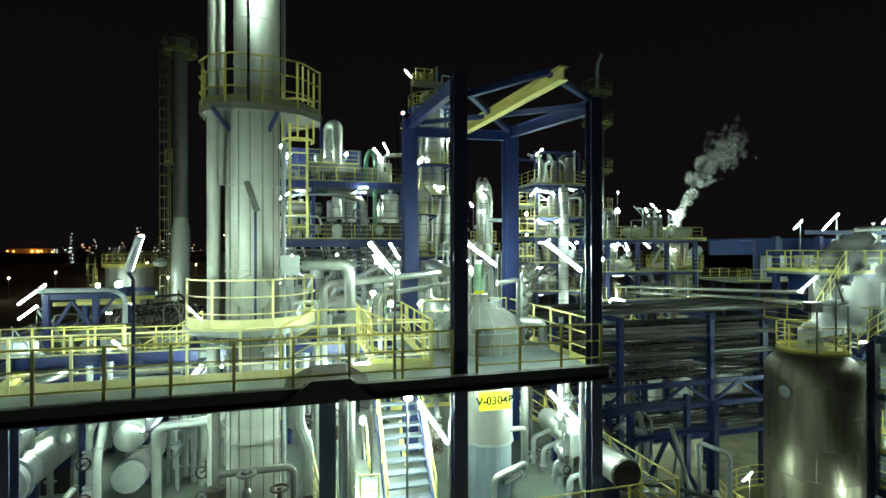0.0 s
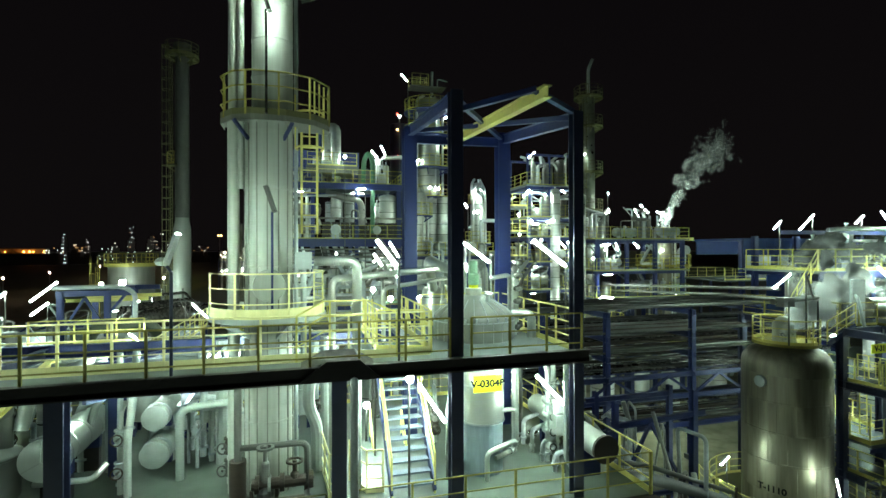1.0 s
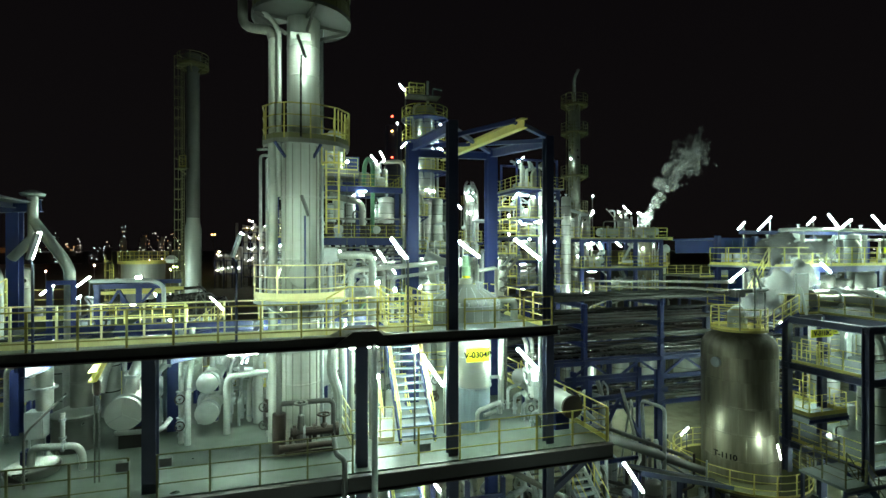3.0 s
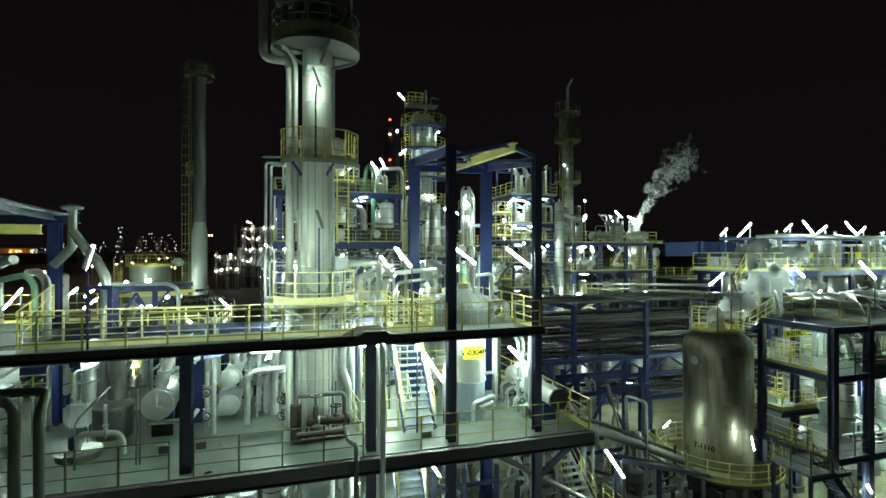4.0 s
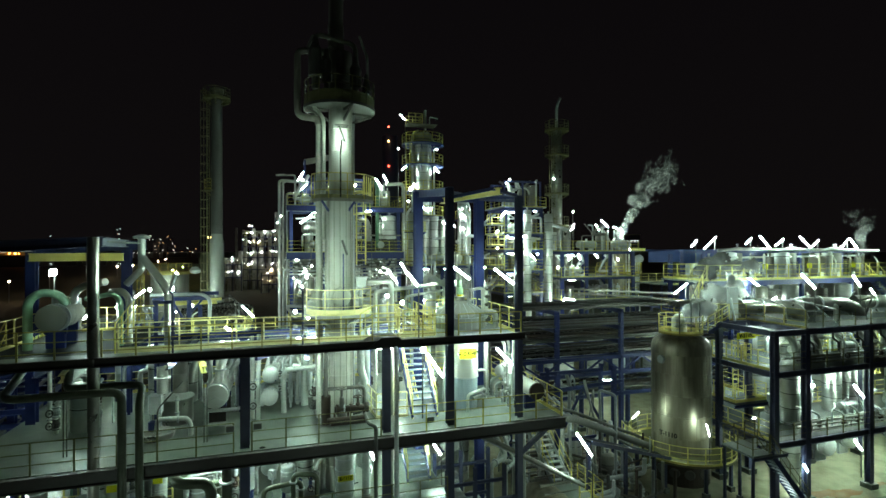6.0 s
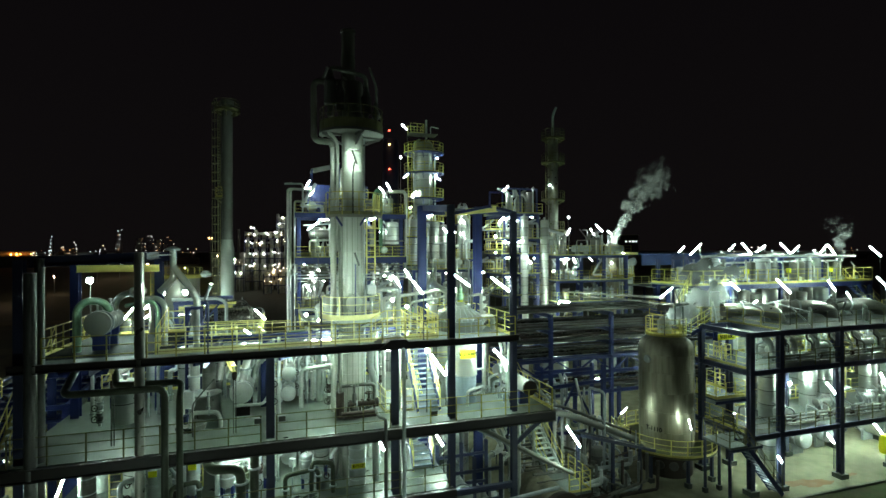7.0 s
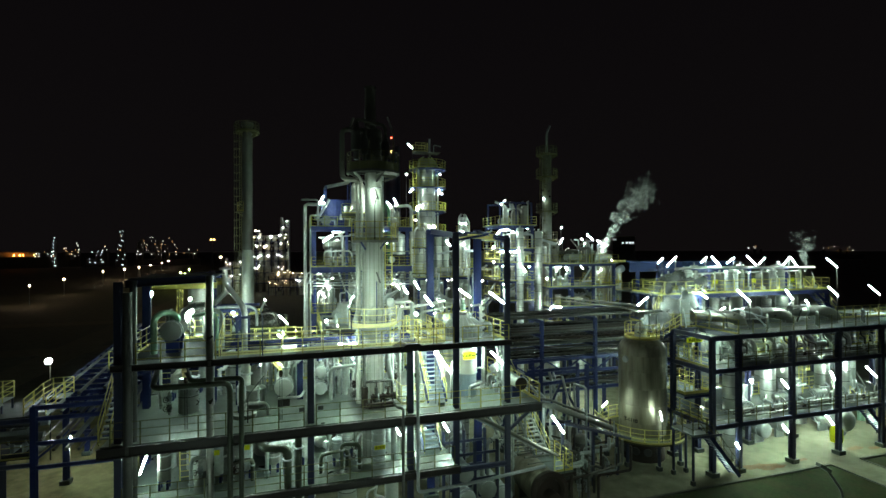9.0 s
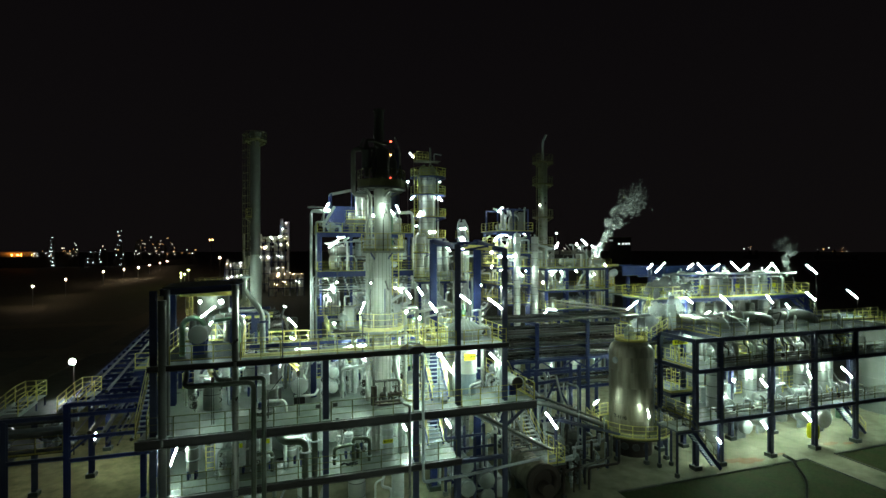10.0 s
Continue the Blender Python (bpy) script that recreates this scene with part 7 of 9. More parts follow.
pipe([(-7.0, 33.0, 0), (-7.0, 33.0, 21.5), (-4.5, 33.0, 21.5)], 0.12, CLAD, 0.35)
pipe([(-6.6, 30.5, 0), (-6.6, 30.5, 20.0), (-5.4, 31, 20.0)], 0.1, CLAD, 0.3)
for k in range(4):
    pipe([(-6.95 + 0.02 * k, 29.6 + 0.9 * k, 0), (-6.95 + 0.02 * k, 29.6 + 0.9 * k, 12.6 + 0.5 * (k % 3)), (-5.6, 29.9 + 0.9 * k, 12.9 + 0.5 * (k % 3))], (0.08, 0.11, 0.07, 0.09)[k], (GALV, DCLAD, CLAD, GALV)[k], 0.3)
pipe([(3.0, 30.5, 21.2), (4.6, 30.3, 21.3), (4.8, 30.3, 20.9), (4.8, 30.3, 12)], 0.17, CLAD, 0.35, seg=12)
pipe([(1.12, 29.0, 18.8), (1.15, 28.8, 20.6), (1.5, 28.8, 21.3), (1.86, 28.8, 20.6), (1.84, 28.8, 14.8)], 0.18, PGREEN, 0.34, seg=14, label="tall green pipe arch over the central block")
pipe([(-1.75, 29.4, 18.0), (0.75, 29.0, 17.42), (0.98, 28.9, 16.9), (0.98, 28.9, 15.4)], 0.27, DCLAD, 0.3, seg=16, label="thick dull duct sloping between two decks")
pipe([(-5.2, 28.9, 14.9), (-5.2, 28.9, 16.0), (-2.4, 28.9, 16.05), (-2.2, 29.0, 15.4)], 0.09, CLAD, 0.25)
pipe([(0.2, 28.8, 15.9), (0.2, 28.8, 16.6), (0.7, 28.8, 16.6), (0.7, 28.8, 15.9)], 0.08, PIPE, 0.25)
pipe([(-2.4, 28.75, 15.95), (4.2, 28.75, 15.98)], 0.07, DULL)
pipe([(-5.8, 28.8, 17.5), (-1.0, 28.9, 17.8)], 0.07, GALV)
# the arching duct, on its flat cooler
ac = thing("air_cooler", "flat grey-brown air cooler box on legs on the top deck", "cooler", at=(-1.2, 31.2, 18.72))
part("body", box(bmesh.new(), -2.0, 1.9, -1.4, 1.4, 0.95, 1.55), DULL, ac)
part("header", box(bmesh.new(), -2.1, 2.0, -1.5, -1.36, 1.0, 1.5), PIPE, ac)
for dx in (-1.85, 0.0, 1.75):
    for dy in (-1.3, 1.3):
        part("leg", box(bmesh.new(), dx - 0.08, dx + 0.08, dy - 0.08, dy + 0.08, 0, 0.95), BLUE, ac)
railing([(-3.2, 29.9, 20.28), (0.7, 29.9, 20.28)], NYELLOW, step=1.0, kick=0.1, thick=0.02)
pipe([(-1.62, 31.6, 20.2), (-1.62, 31.6, 23.6), (-0.92, 30.8, 23.6), (-0.92, 30.8, 20.2)], 0.4, CLAD, 0.5, seg=20, label="thick shiny duct arching over the central block")
pot(2.55, 31.0, 18.72, 21.2, 0.3, CLAD, "bright upright vessel on the top deck", 0.3)
pot(3.2, 30.6, 18.72, 20.6, 0.25, CLAD, "bright upright vessel on the top deck", 0.3)
wb = thing("windbreak_wall", "blue corrugated sheet wall behind the top deck", "wall", at=(-5.3, 33.6, 18.72))
for i in range(14):
    part("wall_sheet", box(bmesh.new(), 0.47 * i, 0.47 * i + 0.45, 0.03 * (i % 2), 0.03 * (i % 2) + 0.05, 0, 3.4), BLUE, wb)
cn_ = thing("roof_canopy", "sloping grey sheet canopy over the top deck", "canopy", at=(0, 0, 0))
bm = bmesh.new()
for dz in (0.0, 0.06):
    bm.faces.new([bm.verts.new(v) for v in ((-5.0, 30.2, 23.25 + dz), (-2.1, 30.2, 23.95 + dz), (-2.1, 33.4, 23.95 + dz), (-5.0, 33.4, 23.25 + dz))])
part("sheet", bm, DULL, cn_)
for x, z in ((-4.9, 23.25), (-2.2, 23.9)):
    for y in (30.3, 33.3):
        part("post", box(bmesh.new(), x - 0.07, x + 0.07, y - 0.07, y + 0.07, 18.72, z), BLUE, cn_)
for i in range(9):
    solid("louvre_panel", box(bmesh.new(), -0.34, 0.34, -0.03, 0.03, 0, 1.2), GRIME, "dark louvred cooler panel along the deck edge", "panel", "cooler panels", at=(-1.75 + 0.72 * i, 28.95, 14.45))

# pipework below the decks of the central block
random.seed(78)
for i in range(16):
    x, y, zt = -6.0 + 0.66 * i + random.uniform(-0.2, 0.2), random.choice((28.9, 29.4, 30.2)), random.uniform(11.0, 13.4)
    pipe([(x, y, 9.4), (x, y, zt), (x + random.choice((-0.9, 0.7, 1.3)), y + 0.2, zt), (x + random.uniform(-0.4, 0.5), y + 0.6, 13.9)], random.choice((0.05, 0.07, 0.1, 0.13)), random.choice((CLAD, CLAD, GALV, DCLAD)), 0.25)
for k in range(6):
    pipe([(-6.4, 28.75 + 0.1 * (k % 2), 12.0 + 0.3 * k), (4.3, 28.75 + 0.1 * (k % 2), 12.0 + 0.3 * k)], (0.05, 0.08, 0.06, 0.1, 0.05, 0.07)[k], (DULL, CLAD, GALV, DCLAD, PIPE, DULL)[k])
for x, r, h in ((-4.6, 0.5, 2.6), (-2.4, 0.4, 3.2), (-0.2, 0.55, 2.4), (1.4, 0.35, 3.0), (2.9, 0.5, 2.7)):
    pot(x, 29.9, 9.4, 9.4 + h, r, random.choice((CLAD, DCLAD, CLAD)), "clad vessel on the lowest deck of the central block", 0.3, seams=2)
for x, z in ((-5.1, 12.5), (-5.5, 11.6), (2.6, 12.3), (3.4, 11.8)):
    tube((x, 28.3, z), (x + 0.35, 28.3, z - 0.55), 0.026)
# column behind the portal, and its neighbour
tall_column(7.7, 33.6, 27.2, 1.0, (18.2, 20.9, 23.8, 26.1), wide=1.3)
for k, (dx, r) in enumerate(((-1.5, 0.45), (-0.5, 0.4), (0.5, 0.5), (1.5, 0.4))):
    pot(8.0 + dx, 31.8, 13.0, 18.2 - 0.3 * (k % 2), r, CLAD, "slim bright clad vessel in a row before the column", 0.3, seams=3)
c2 = thing("top_platform", "small yellow railed platform with vent pipes on the column top", "platform", at=(0, 0, 0))
part("deck", box(bmesh.new(), 5.6, 8.8, 31.6, 33.2, 27.94, 28.0), DULL, c2)
railing([(5.7, 31.7, 28.0), (7.2, 31.7, 28.0), (7.2, 33.1, 28.0), (5.7, 33.1, 28.0)], YELLOW, step=0.7, kick=0.1, parent=c2)
part("vent", sweep(bmesh.new(), [(8.0, 33.6, 27.8), (8.0, 33.6, 30.0)], 0.12, 10), GALV, c2)
part("davit", sweep(bmesh.new(), [(8.4, 33.2, 28.0), (8.4, 33.2, 29.2), (9.3, 33.0, 29.0)], 0.05, 8, 0.2), GALV, c2)
tall_column(6.0, 30.8, 18.3, 0.6, (13.4, 16.4), wide=0.7)
block("blue steel frame beside the columns", 5.4, 11.8, 29.2, 35.0, (9.4, 13.0), 2, 72, 4, 2, 10)
tall_column(11.4, 30.5, 18.6, 0.35, (14.0,), wide=0.8)

# north-east block with its own column
block("blue steel frame of the north-east process block", 15.4, 19.6, 28.6, 33.0, (10.0, 12.4, 14.6, 16.3, 19.1), 2, 73, 2, 1, 7, risers=False, pale=(CLAD, DCLAD, DULL))
steel("steel_frame", "light blue hoist frame on the roof of the block", [(x, y, 19.1, 21.9, 0.16) for x in (15.4, 17.5, 19.6) for y in (28.8, 32.5)], [((15.4, y, 21.8), (19.6, y, 21.8), 0.2) for y in (28.8, 32.5)], BLUE)
for x, z1, r in ((17.8, 18.8, 0.42), (20.3, 18.4, 0.45)):
    pot(x, 28.3, 0, z1, r, CLAD, "slender bright clad column in the north-east block", 0.3, seams=7)
pipe([(17.0, 29.0, 19.1), (17.0, 29.0, 20.8), (17.9, 29.0, 21.3), (18.6, 29.2, 20.6), (18.6, 29.2, 19.1)], 0.1, CLAD, 0.6)
for x, z in ((14.2, 10.8), (14.2, 12.9), (14.2, 15.0), (14.2, 17.2)):
    slab("floor_unit", x - 0.5, x + 1.2, 28.2, 29.6, z, label="small yellow railed stair landing")
    railing([(x - 0.5, 29.5, z), (x - 0.5, 28.2, z), (x + 0.9, 28.2, z)], YELLOW, step=0.7, kick=0.15)
c3 = tall_column(24.3, 33.4, 29.0, 0.62, (14.2, 17.4, 21.2, 25.8, 28.8), DCLAD, 0.8, "slender dark clad distillation column with vent pipe", rail=DIM, rim=DIM, riser=False)
part("vent", sweep(bmesh.new(), [(24.3, 33.4, 29.0), (24.3, 33.4, 31.8), (24.8, 33.4, 32.8)], 0.16, 10, 0.5), GALV, c3)

# eastern units before the dark field
block("dark blue steel frame of the low eastern unit", 21.5, 30.5, 27.5, 33.0, (9.2, 11.6, 14.4), 3, 74, 3, 2, 8, risers=False, pale=(DCLAD, DULL, CLAD))
tall_column(30.9, 30.6, 15.4, 0.95, (11.9,), STAIN, 1.6, "squat brown stained column with a steaming vent", rail=OLIVE, rim=OLIVE)
for x in (29.2, 29.7, 30.6):
    pipe([(x, 31.0, 14.4), (x, 31.0, 16.8)], 0.1, GALV)
pipe([(35.2, 33.0, 9.0), (35.2, 33.0, 12.4), (35.6, 33.4, 13.2), (36.4, 33.6, 13.4)], 0.5, GALV, 0.6, seg=14, label="thick grey vent stack with a bent top")
slab("floor_unit", 32.5, 40.5, 31.5, 34.5, 10.5, label="low dark deck beyond the column")
railing([(32.5, 31.5, 10.5), (40.5, 31.5, 10.5)], YELLOW, step=1.2, kick=0.15)
steel("steel_frame", "dark steel legs of the low deck", [(x, y, 0, 10.4, 0.25) for x in (32.7, 36.5, 40.3) for y in (31.7, 34.3)], [], DARK)
solid("monorail_beam", girder(bmesh.new(), (31.8, 31.0, 14.5), (35.0, 31.0, 14.5), 0.2, 0.3), YELLOW, "yellow monorail beam by the steaming column", "crane beam", "deck monorails")
# blue shed
sh = thing("shed", "blue sheet metal shed with a flat roof on stilts", "building", at=(0, 0, 0))
part("roof", box(bmesh.new(), 36.6, 49.5, 26.5, 33.0, 14.3, 14.5), SHEET, sh)
for i in range(26):
    part("wall_sheet", box(bmesh.new(), 36.8 + 0.47 * i, 37.25 + 0.47 * i, 26.7 + 0.03 * (i % 2), 26.76 + 0.03 * (i % 2), 12.9, 14.3), SHEET, sh)
part("back_wall", box(bmesh.new(), 36.9, 49.3, 32.6, 32.8, 12.9, 14.3), SHEET, sh)
for x in (37.0, 41.0, 45, 49):
    part("post", box(bmesh.new(), x - 0.2, x + 0.2, 26.9, 27.3, 0, 14.3), BLUE, sh)
slab("floor_unit", 33.5, 48, 25.6, 33, 10.6, label="deck of the blue shed")
railing([(33.6, 25.7, 10.6), (48, 25.7, 10.6)], YELLOW, step=1.2, kick=0.15)
for x, r in ((38.5, 0.7), (40.6, 0.6), (42.8, 0.8), (45.2, 0.6)):
    pot(x + 1.5, 29.0, 10.6, 13.4, r, GREY, "grey vessel under the shed roof", 0.3)
random.seed(75)
for i in range(7):
    x = 22.0 + 1.5 * i
    pipe([(x, 27.0, 0), (x, 27.0, random.uniform(7, 9)), (x + 1.5, 26.5, 8.5)], 0.1, random.choice((DCLAD, DULL, PIPE)), 0.3)
for x, y, r, h in ((23.5, 24.5, 0.8, 7.5), (26.2, 24.0, 0.7, 6.5), (19.0, 23.0, 0.9, 8.0), (29.5, 23.0, 1.1, 6.0)):
    pot(x, y, 0, h, r, CLAD, "upright clad vessel beyond the pipe rack", 0.3, seams=2)
    railing(arc(x, y, h - 0.6, r + 0.7, 150, 390, 10), NYELLOW, step=0.9, kick=0.15)

for x in (40.0, 46.0):
    tube((x - 0.6, 28.0, 13.9), (x + 0.6, 28.0, 13.9))

# between main frame and central block
random.seed(76)
block("blue steel frame of the low middle unit", -6.0, 5.5, 15.0, 21.0, (6.5, 9.6), 3, 77, 4, 3, 12)
for i in range(18):
    x = -6 + 0.7 * i
    y = random.uniform(10.5, 13.5)
    zt = random.uniform(8.5, 11.4)
    pipe([(x, y, 0), (x, y, zt), (x + random.uniform(-1.5, 1.5), y + 0.5, zt), (x + 0.6, y + 1.0, 8.5)], random.choice((0.07, 0.1, 0.14)), random.choice((CLAD, GALV, WHITEP, GREEN)), 0.3)
for x, y, r, h in ((2.6, 9.4, 0.4, 11.4), (4.2, 10.6, 0.45, 11.2), (-0.4, 13.0, 0.4, 11.0), (3.0, 14.0, 0.45, 11.6)):
    pot(x, y, 0, h, r, CLAD, "tall clad vessel behind the process platform", 0.3, seams=4)
pipe([(-6.0, 14.0, 10.0), (-5.2, 13.0, 9.9), (4.5, 12.0, 10.1)], 0.2, PIPE, 0.5)

# slender far stack between the units
tall_column(14.7, 40.0, 20.6, 0.55, (18.4,), wide=0.5, label="slender clad stack far between the units")


# ---- chimney and the western yard ----
ladder(ch, -14.15, 35.0, 3, 29.6, -60, DIM, True, 0.5)
round_platform(ch, -13.4, 35.3, 20.6, 0.54, 1.15, 150, 250, OLIVE, DIM, brackets=1)
part("crown", lathe(bmesh.new(), [(0.66, 30.4), (0.66, 30.9), (0.5, 30.9)], -13.4, 35.3, 0, 28), PIPE, ch)
tk = thing("storage_tank", "weathered grey storage tank with a railed roof", "tank", at=(0, 0, 0))
part("shell", lathe(bmesh.new(), dished(1.85, 0, 12.0, 0.1, bottom=False, seams=5), -18.7, 40.3, 0, 40), DULL, tk, smooth=True)
round_platform(tk, -18.7, 40.3, 12.1, 1.4, 2.15, 0, 360, OLIVE, OLIVE, step=0.8, brackets=0)
part("vent_hood", lathe(bmesh.new(), [(0.1, 0), (0.5, 0.1), (0.6, 0.4), (0.3, 0.75), (0, 0.8)], -16.2, 40.0, 12.0, 16), GALV, tk, smooth=True)
ladder(tk, -21.1, 39.4, 2, 12, -30, OLIVE)
steel("steel_frame", "blue braced frame with yellow crane beams in the west yard", [(x, y, 0, 11.5, 0.24) for x in (-14.5, -12.55) for y in (16.5, 20.5)],
           [((-14.7, y, 11.4), (-11.3, y, 11.4), 0.26) for y in (16.5, 20.5)] + [((x, 16.5, 11.4), (x, 20.5, 11.4), 0.24) for x in (-14.5, -12.55)], BLUE, braces=[((-14.4, 16.5, 9.6), (-13.5, 16.5, 11.2)), ((-12.6, 16.5, 9.6), (-13.5, 16.5, 11.2)), ((-12.5, 16.5, 10.4), (-11.8, 16.5, 11.3))])
for y in (17.3, 19.6):
    solid("monorail_beam", girder(bmesh.new(), (-14.6, y, 11.0), (-11.0, y, 11.03), 0.16, 0.18), YELLOW, "yellow crane beam in the west yard frame", "crane beam", "deck monorails")
pipe([(-14.7, 16.2, 11.72), (-11.8, 16.2, 11.72), (-11.3, 16.3, 11.4), (-11.3, 16.3, 8.9)], 0.11, GALV, 0.4)
pipe([(-12.4, 14.0, 8.9), (-12.4, 14.0, 9.8), (-12.0, 14.0, 10.15), (-10.2, 14.3, 10.15), (-9.8, 14.4, 9.7), (-9.8, 14.4, 8.9)], 0.26, DGREEN, 0.4, seg=16, label="thick dark green pipe arching over the yard deck")
steel("pipe_portal", "narrow blue goal frame beside the shiny duct", [(-11.62, 4.3, L, 12.42, 0.12), (-10.98, 4.3, L, 12.42, 0.12)], [((-11.7, 4.3, 12.36), (-10.9, 4.3, 12.36), 0.14)], BLUE, base=False)
slab("floor_yard", -19.5, -9.0, 9.2, 22.0, 8.9, label="grey deck of the western yard unit")
steel("steel_frame", "blue legs under the western yard deck", [(x, y, 0, 8.8, 0.3) for x in (-19, -14, -9.4) for y in (9.6, 15.0, 21.6)], [((-19.5, y, 8.6), (-9, y, 8.6), 0.4) for y in (9.4, 21.6)], BLUE)
railing([(-19.4, 9.3, 8.9), (-9.1, 9.3, 8.9), (-9.1, 21.9, 8.9)], YELLOW, step=1.1, kick=0.15)
random.seed(81)
for i in range(14):
    x, y = random.uniform(-19, -9.5), random.uniform(10, 20)
    zz = 8.9 + random.uniform(0.6, 2.2)
    pipe([(x, y, 8.9), (x, y, zz), (x + random.uniform(-1.2, 1.2), y + random.uniform(0, 0.8), zz), (x + 0.4, y + 0.5, 8.9)], random.choice((0.03, 0.045, 0.06)), random.choice((GALV, DULL, PIPE, PIPE, DGREEN)), 0.25, flanges=(0,))
for x, y, r, h in ((-17.6, 12.5, 0.5, 2.3), (-16.2, 14.0, 0.45, 2.0), (-14.3, 12.0, 0.4, 2.4), (-12.6, 13.6, 0.5, 2.1), (-11.0, 11.6, 0.35, 1.9), (-18.2, 18.5, 0.6, 2.2)):
    pot(x, y, 8.9, 8.9 + h * 0.6, r * 0.7, random.choice((DULL, PIPE, DGREEN)), "small dark upright vessel in the western yard unit", 0.2, nozzle=False)
drum((-11.9, 24.6, 9.2), 5.0, 0.8, SHINY, 8, legs=9.2, label="large glossy dark horizontal drum before the chimney", name="dark_drum")
pipe([(-14.1, 23.4, 0), (-14.1, 23.4, 9.3), (-13.5, 23.5, 9.95), (-10.4, 23.9, 10.25), (-9.9, 24.0, 9.6), (-9.9, 24.0, 0)], 0.24, SHINY, 0.6, seg=14, label="thick glossy dark pipe looping over the drum")
pipe([(-12.6, 24.0, 9.9), (-12.6, 24.0, 10.6), (-10.8, 24.2, 10.75), (-10.5, 24.2, 10.3)], 0.1, SHINY, 0.25)
for k in range(2):
    pipe([(-12.2 + 1.2 * k, 24.4, 9.8), (-12.2 + 1.2 * k, 24.4, 11.0)], 0.07, PIPE, flanges=(0,))
pipe([(-13.8, 23.6, 0), (-13.8, 23.6, 9.4), (-13.0, 24.0, 9.9)], 0.16, CLAD, 0.4)

# far west pipe rack, running away a little askew, and the pipe deck west of it
def rack_x(y):
    return -23.05 - 0.1 * (y - 8.8)


RY = (8.8, 14.7, 20.0, 28.0, 38.0)
steel("pipe_rack", "dark blue steel pipe rack running away from the frame",
           [(rack_x(y) + dx, y, 0, 7.1, 0.3) for y in RY for dx in (0, 5.0)],
           [((rack_x(y), y, 7.0), (rack_x(y) + 5.0, y, 7.0), 0.26) for y in RY + (10.2, 11.7, 13.2, 16.4, 18.2, 22.0, 24.0, 26.0, 31.0, 34.5, 41.0)]
           + [((rack_x(8.8) + dx, 8.8, 7.02), (rack_x(44) + dx, 44, 7.02), 0.28) for dx in (0, 5.0)]
           + [((rack_x(8.8), 8.8, z), (rack_x(8.8) + 5.0, 8.8, z), 0.24) for z in (6.35, 4.9, 3.5)]
           + [((rack_x(y), y, z), (rack_x(y) + 5.0, y, z), 0.24) for y in RY[1:] for z in (6.0, 4.9, 3.5)], BLUE,
           braces=[((rack_x(8.8), 8.8, 3.9), (rack_x(8.8) + 1.2, 8.8, 4.9))])
random.seed(82)
for z, n in ((6.12, 9), (5.05, 6), (3.62, 7)):
    for i in range(n):
        r = random.choice((0.05, 0.07, 0.09, 0.12))
        dx, y0 = 0.35 + 4.3 * i / (n - 1), 8.75 + random.uniform(0, 2.2) * (z != 5.05)
        pipe([(rack_x(y0) + dx, y0, z + r), (rack_x(46) + dx, 46, z + r)], r, random.choice((RACK, RACK, PIPE, RUST)), group="rack pipes")
for i in range(4):
    pipe([(rack_x(9) + 0.6 + 1.1 * i, 9.5 + 0.9 * i, 7.3), (rack_x(46) + 0.6 + 1.1 * i, 46, 7.3)], 0.1, random.choice((RACK, PIPE)), group="rack pipes")
wd = steel("steel_frame", "dark blue frame of the pipe deck west of the rack", [(x, y, 0, 6.3, 0.28) for x in (-26.3, -31.0, -36.0, -41.0) for y in (8.8, 12.6)],
           [((-41.2, y, z), (-23.25, y, z), 0.26) for y in (8.8, 12.6) for z in (6.3, 3.7)] + [((x, 8.8, z), (x, 12.6, z), 0.24) for x in (-26.3, -31, -36, -41) for z in (6.25, 3.65)], DARK)
slab("floor_west_deck", -41.2, -23.3, 9.0, 12.5, 6.47, mat=EDECK, thick=0.05, label="dim grey plate deck west of the rack")
slab("floor_west_low", -41.2, -23.3, 9.4, 12.5, 3.9, mat=DGRATE, thick=0.05, label="dark lower grating deck west of the rack")
railing([(-41.0, 9.4, 3.9), (-23.5, 9.4, 3.9)], OLIVE, step=1.4, kick=0.1)
for i, (y, z, r, m) in enumerate(((9.6, 5.4, 0.14, GALV), (10.1, 5.0, 0.2, DULL), (10.7, 5.5, 0.1, PIPE), (11.2, 4.6, 0.25, DULL), (11.9, 5.2, 0.16, GALV))):
    pipe([(-41, y, z), (-23.5, y, z)], r, m, group="rack pipes", seg=12)
for x in (-24.6, -27.5, -29.3, -33.0):
    drum((x, 11.0, 4.75), 1.2, 0.5, DULL, "x", legs=0.85, label="small dull lying vessel on the lower west deck")


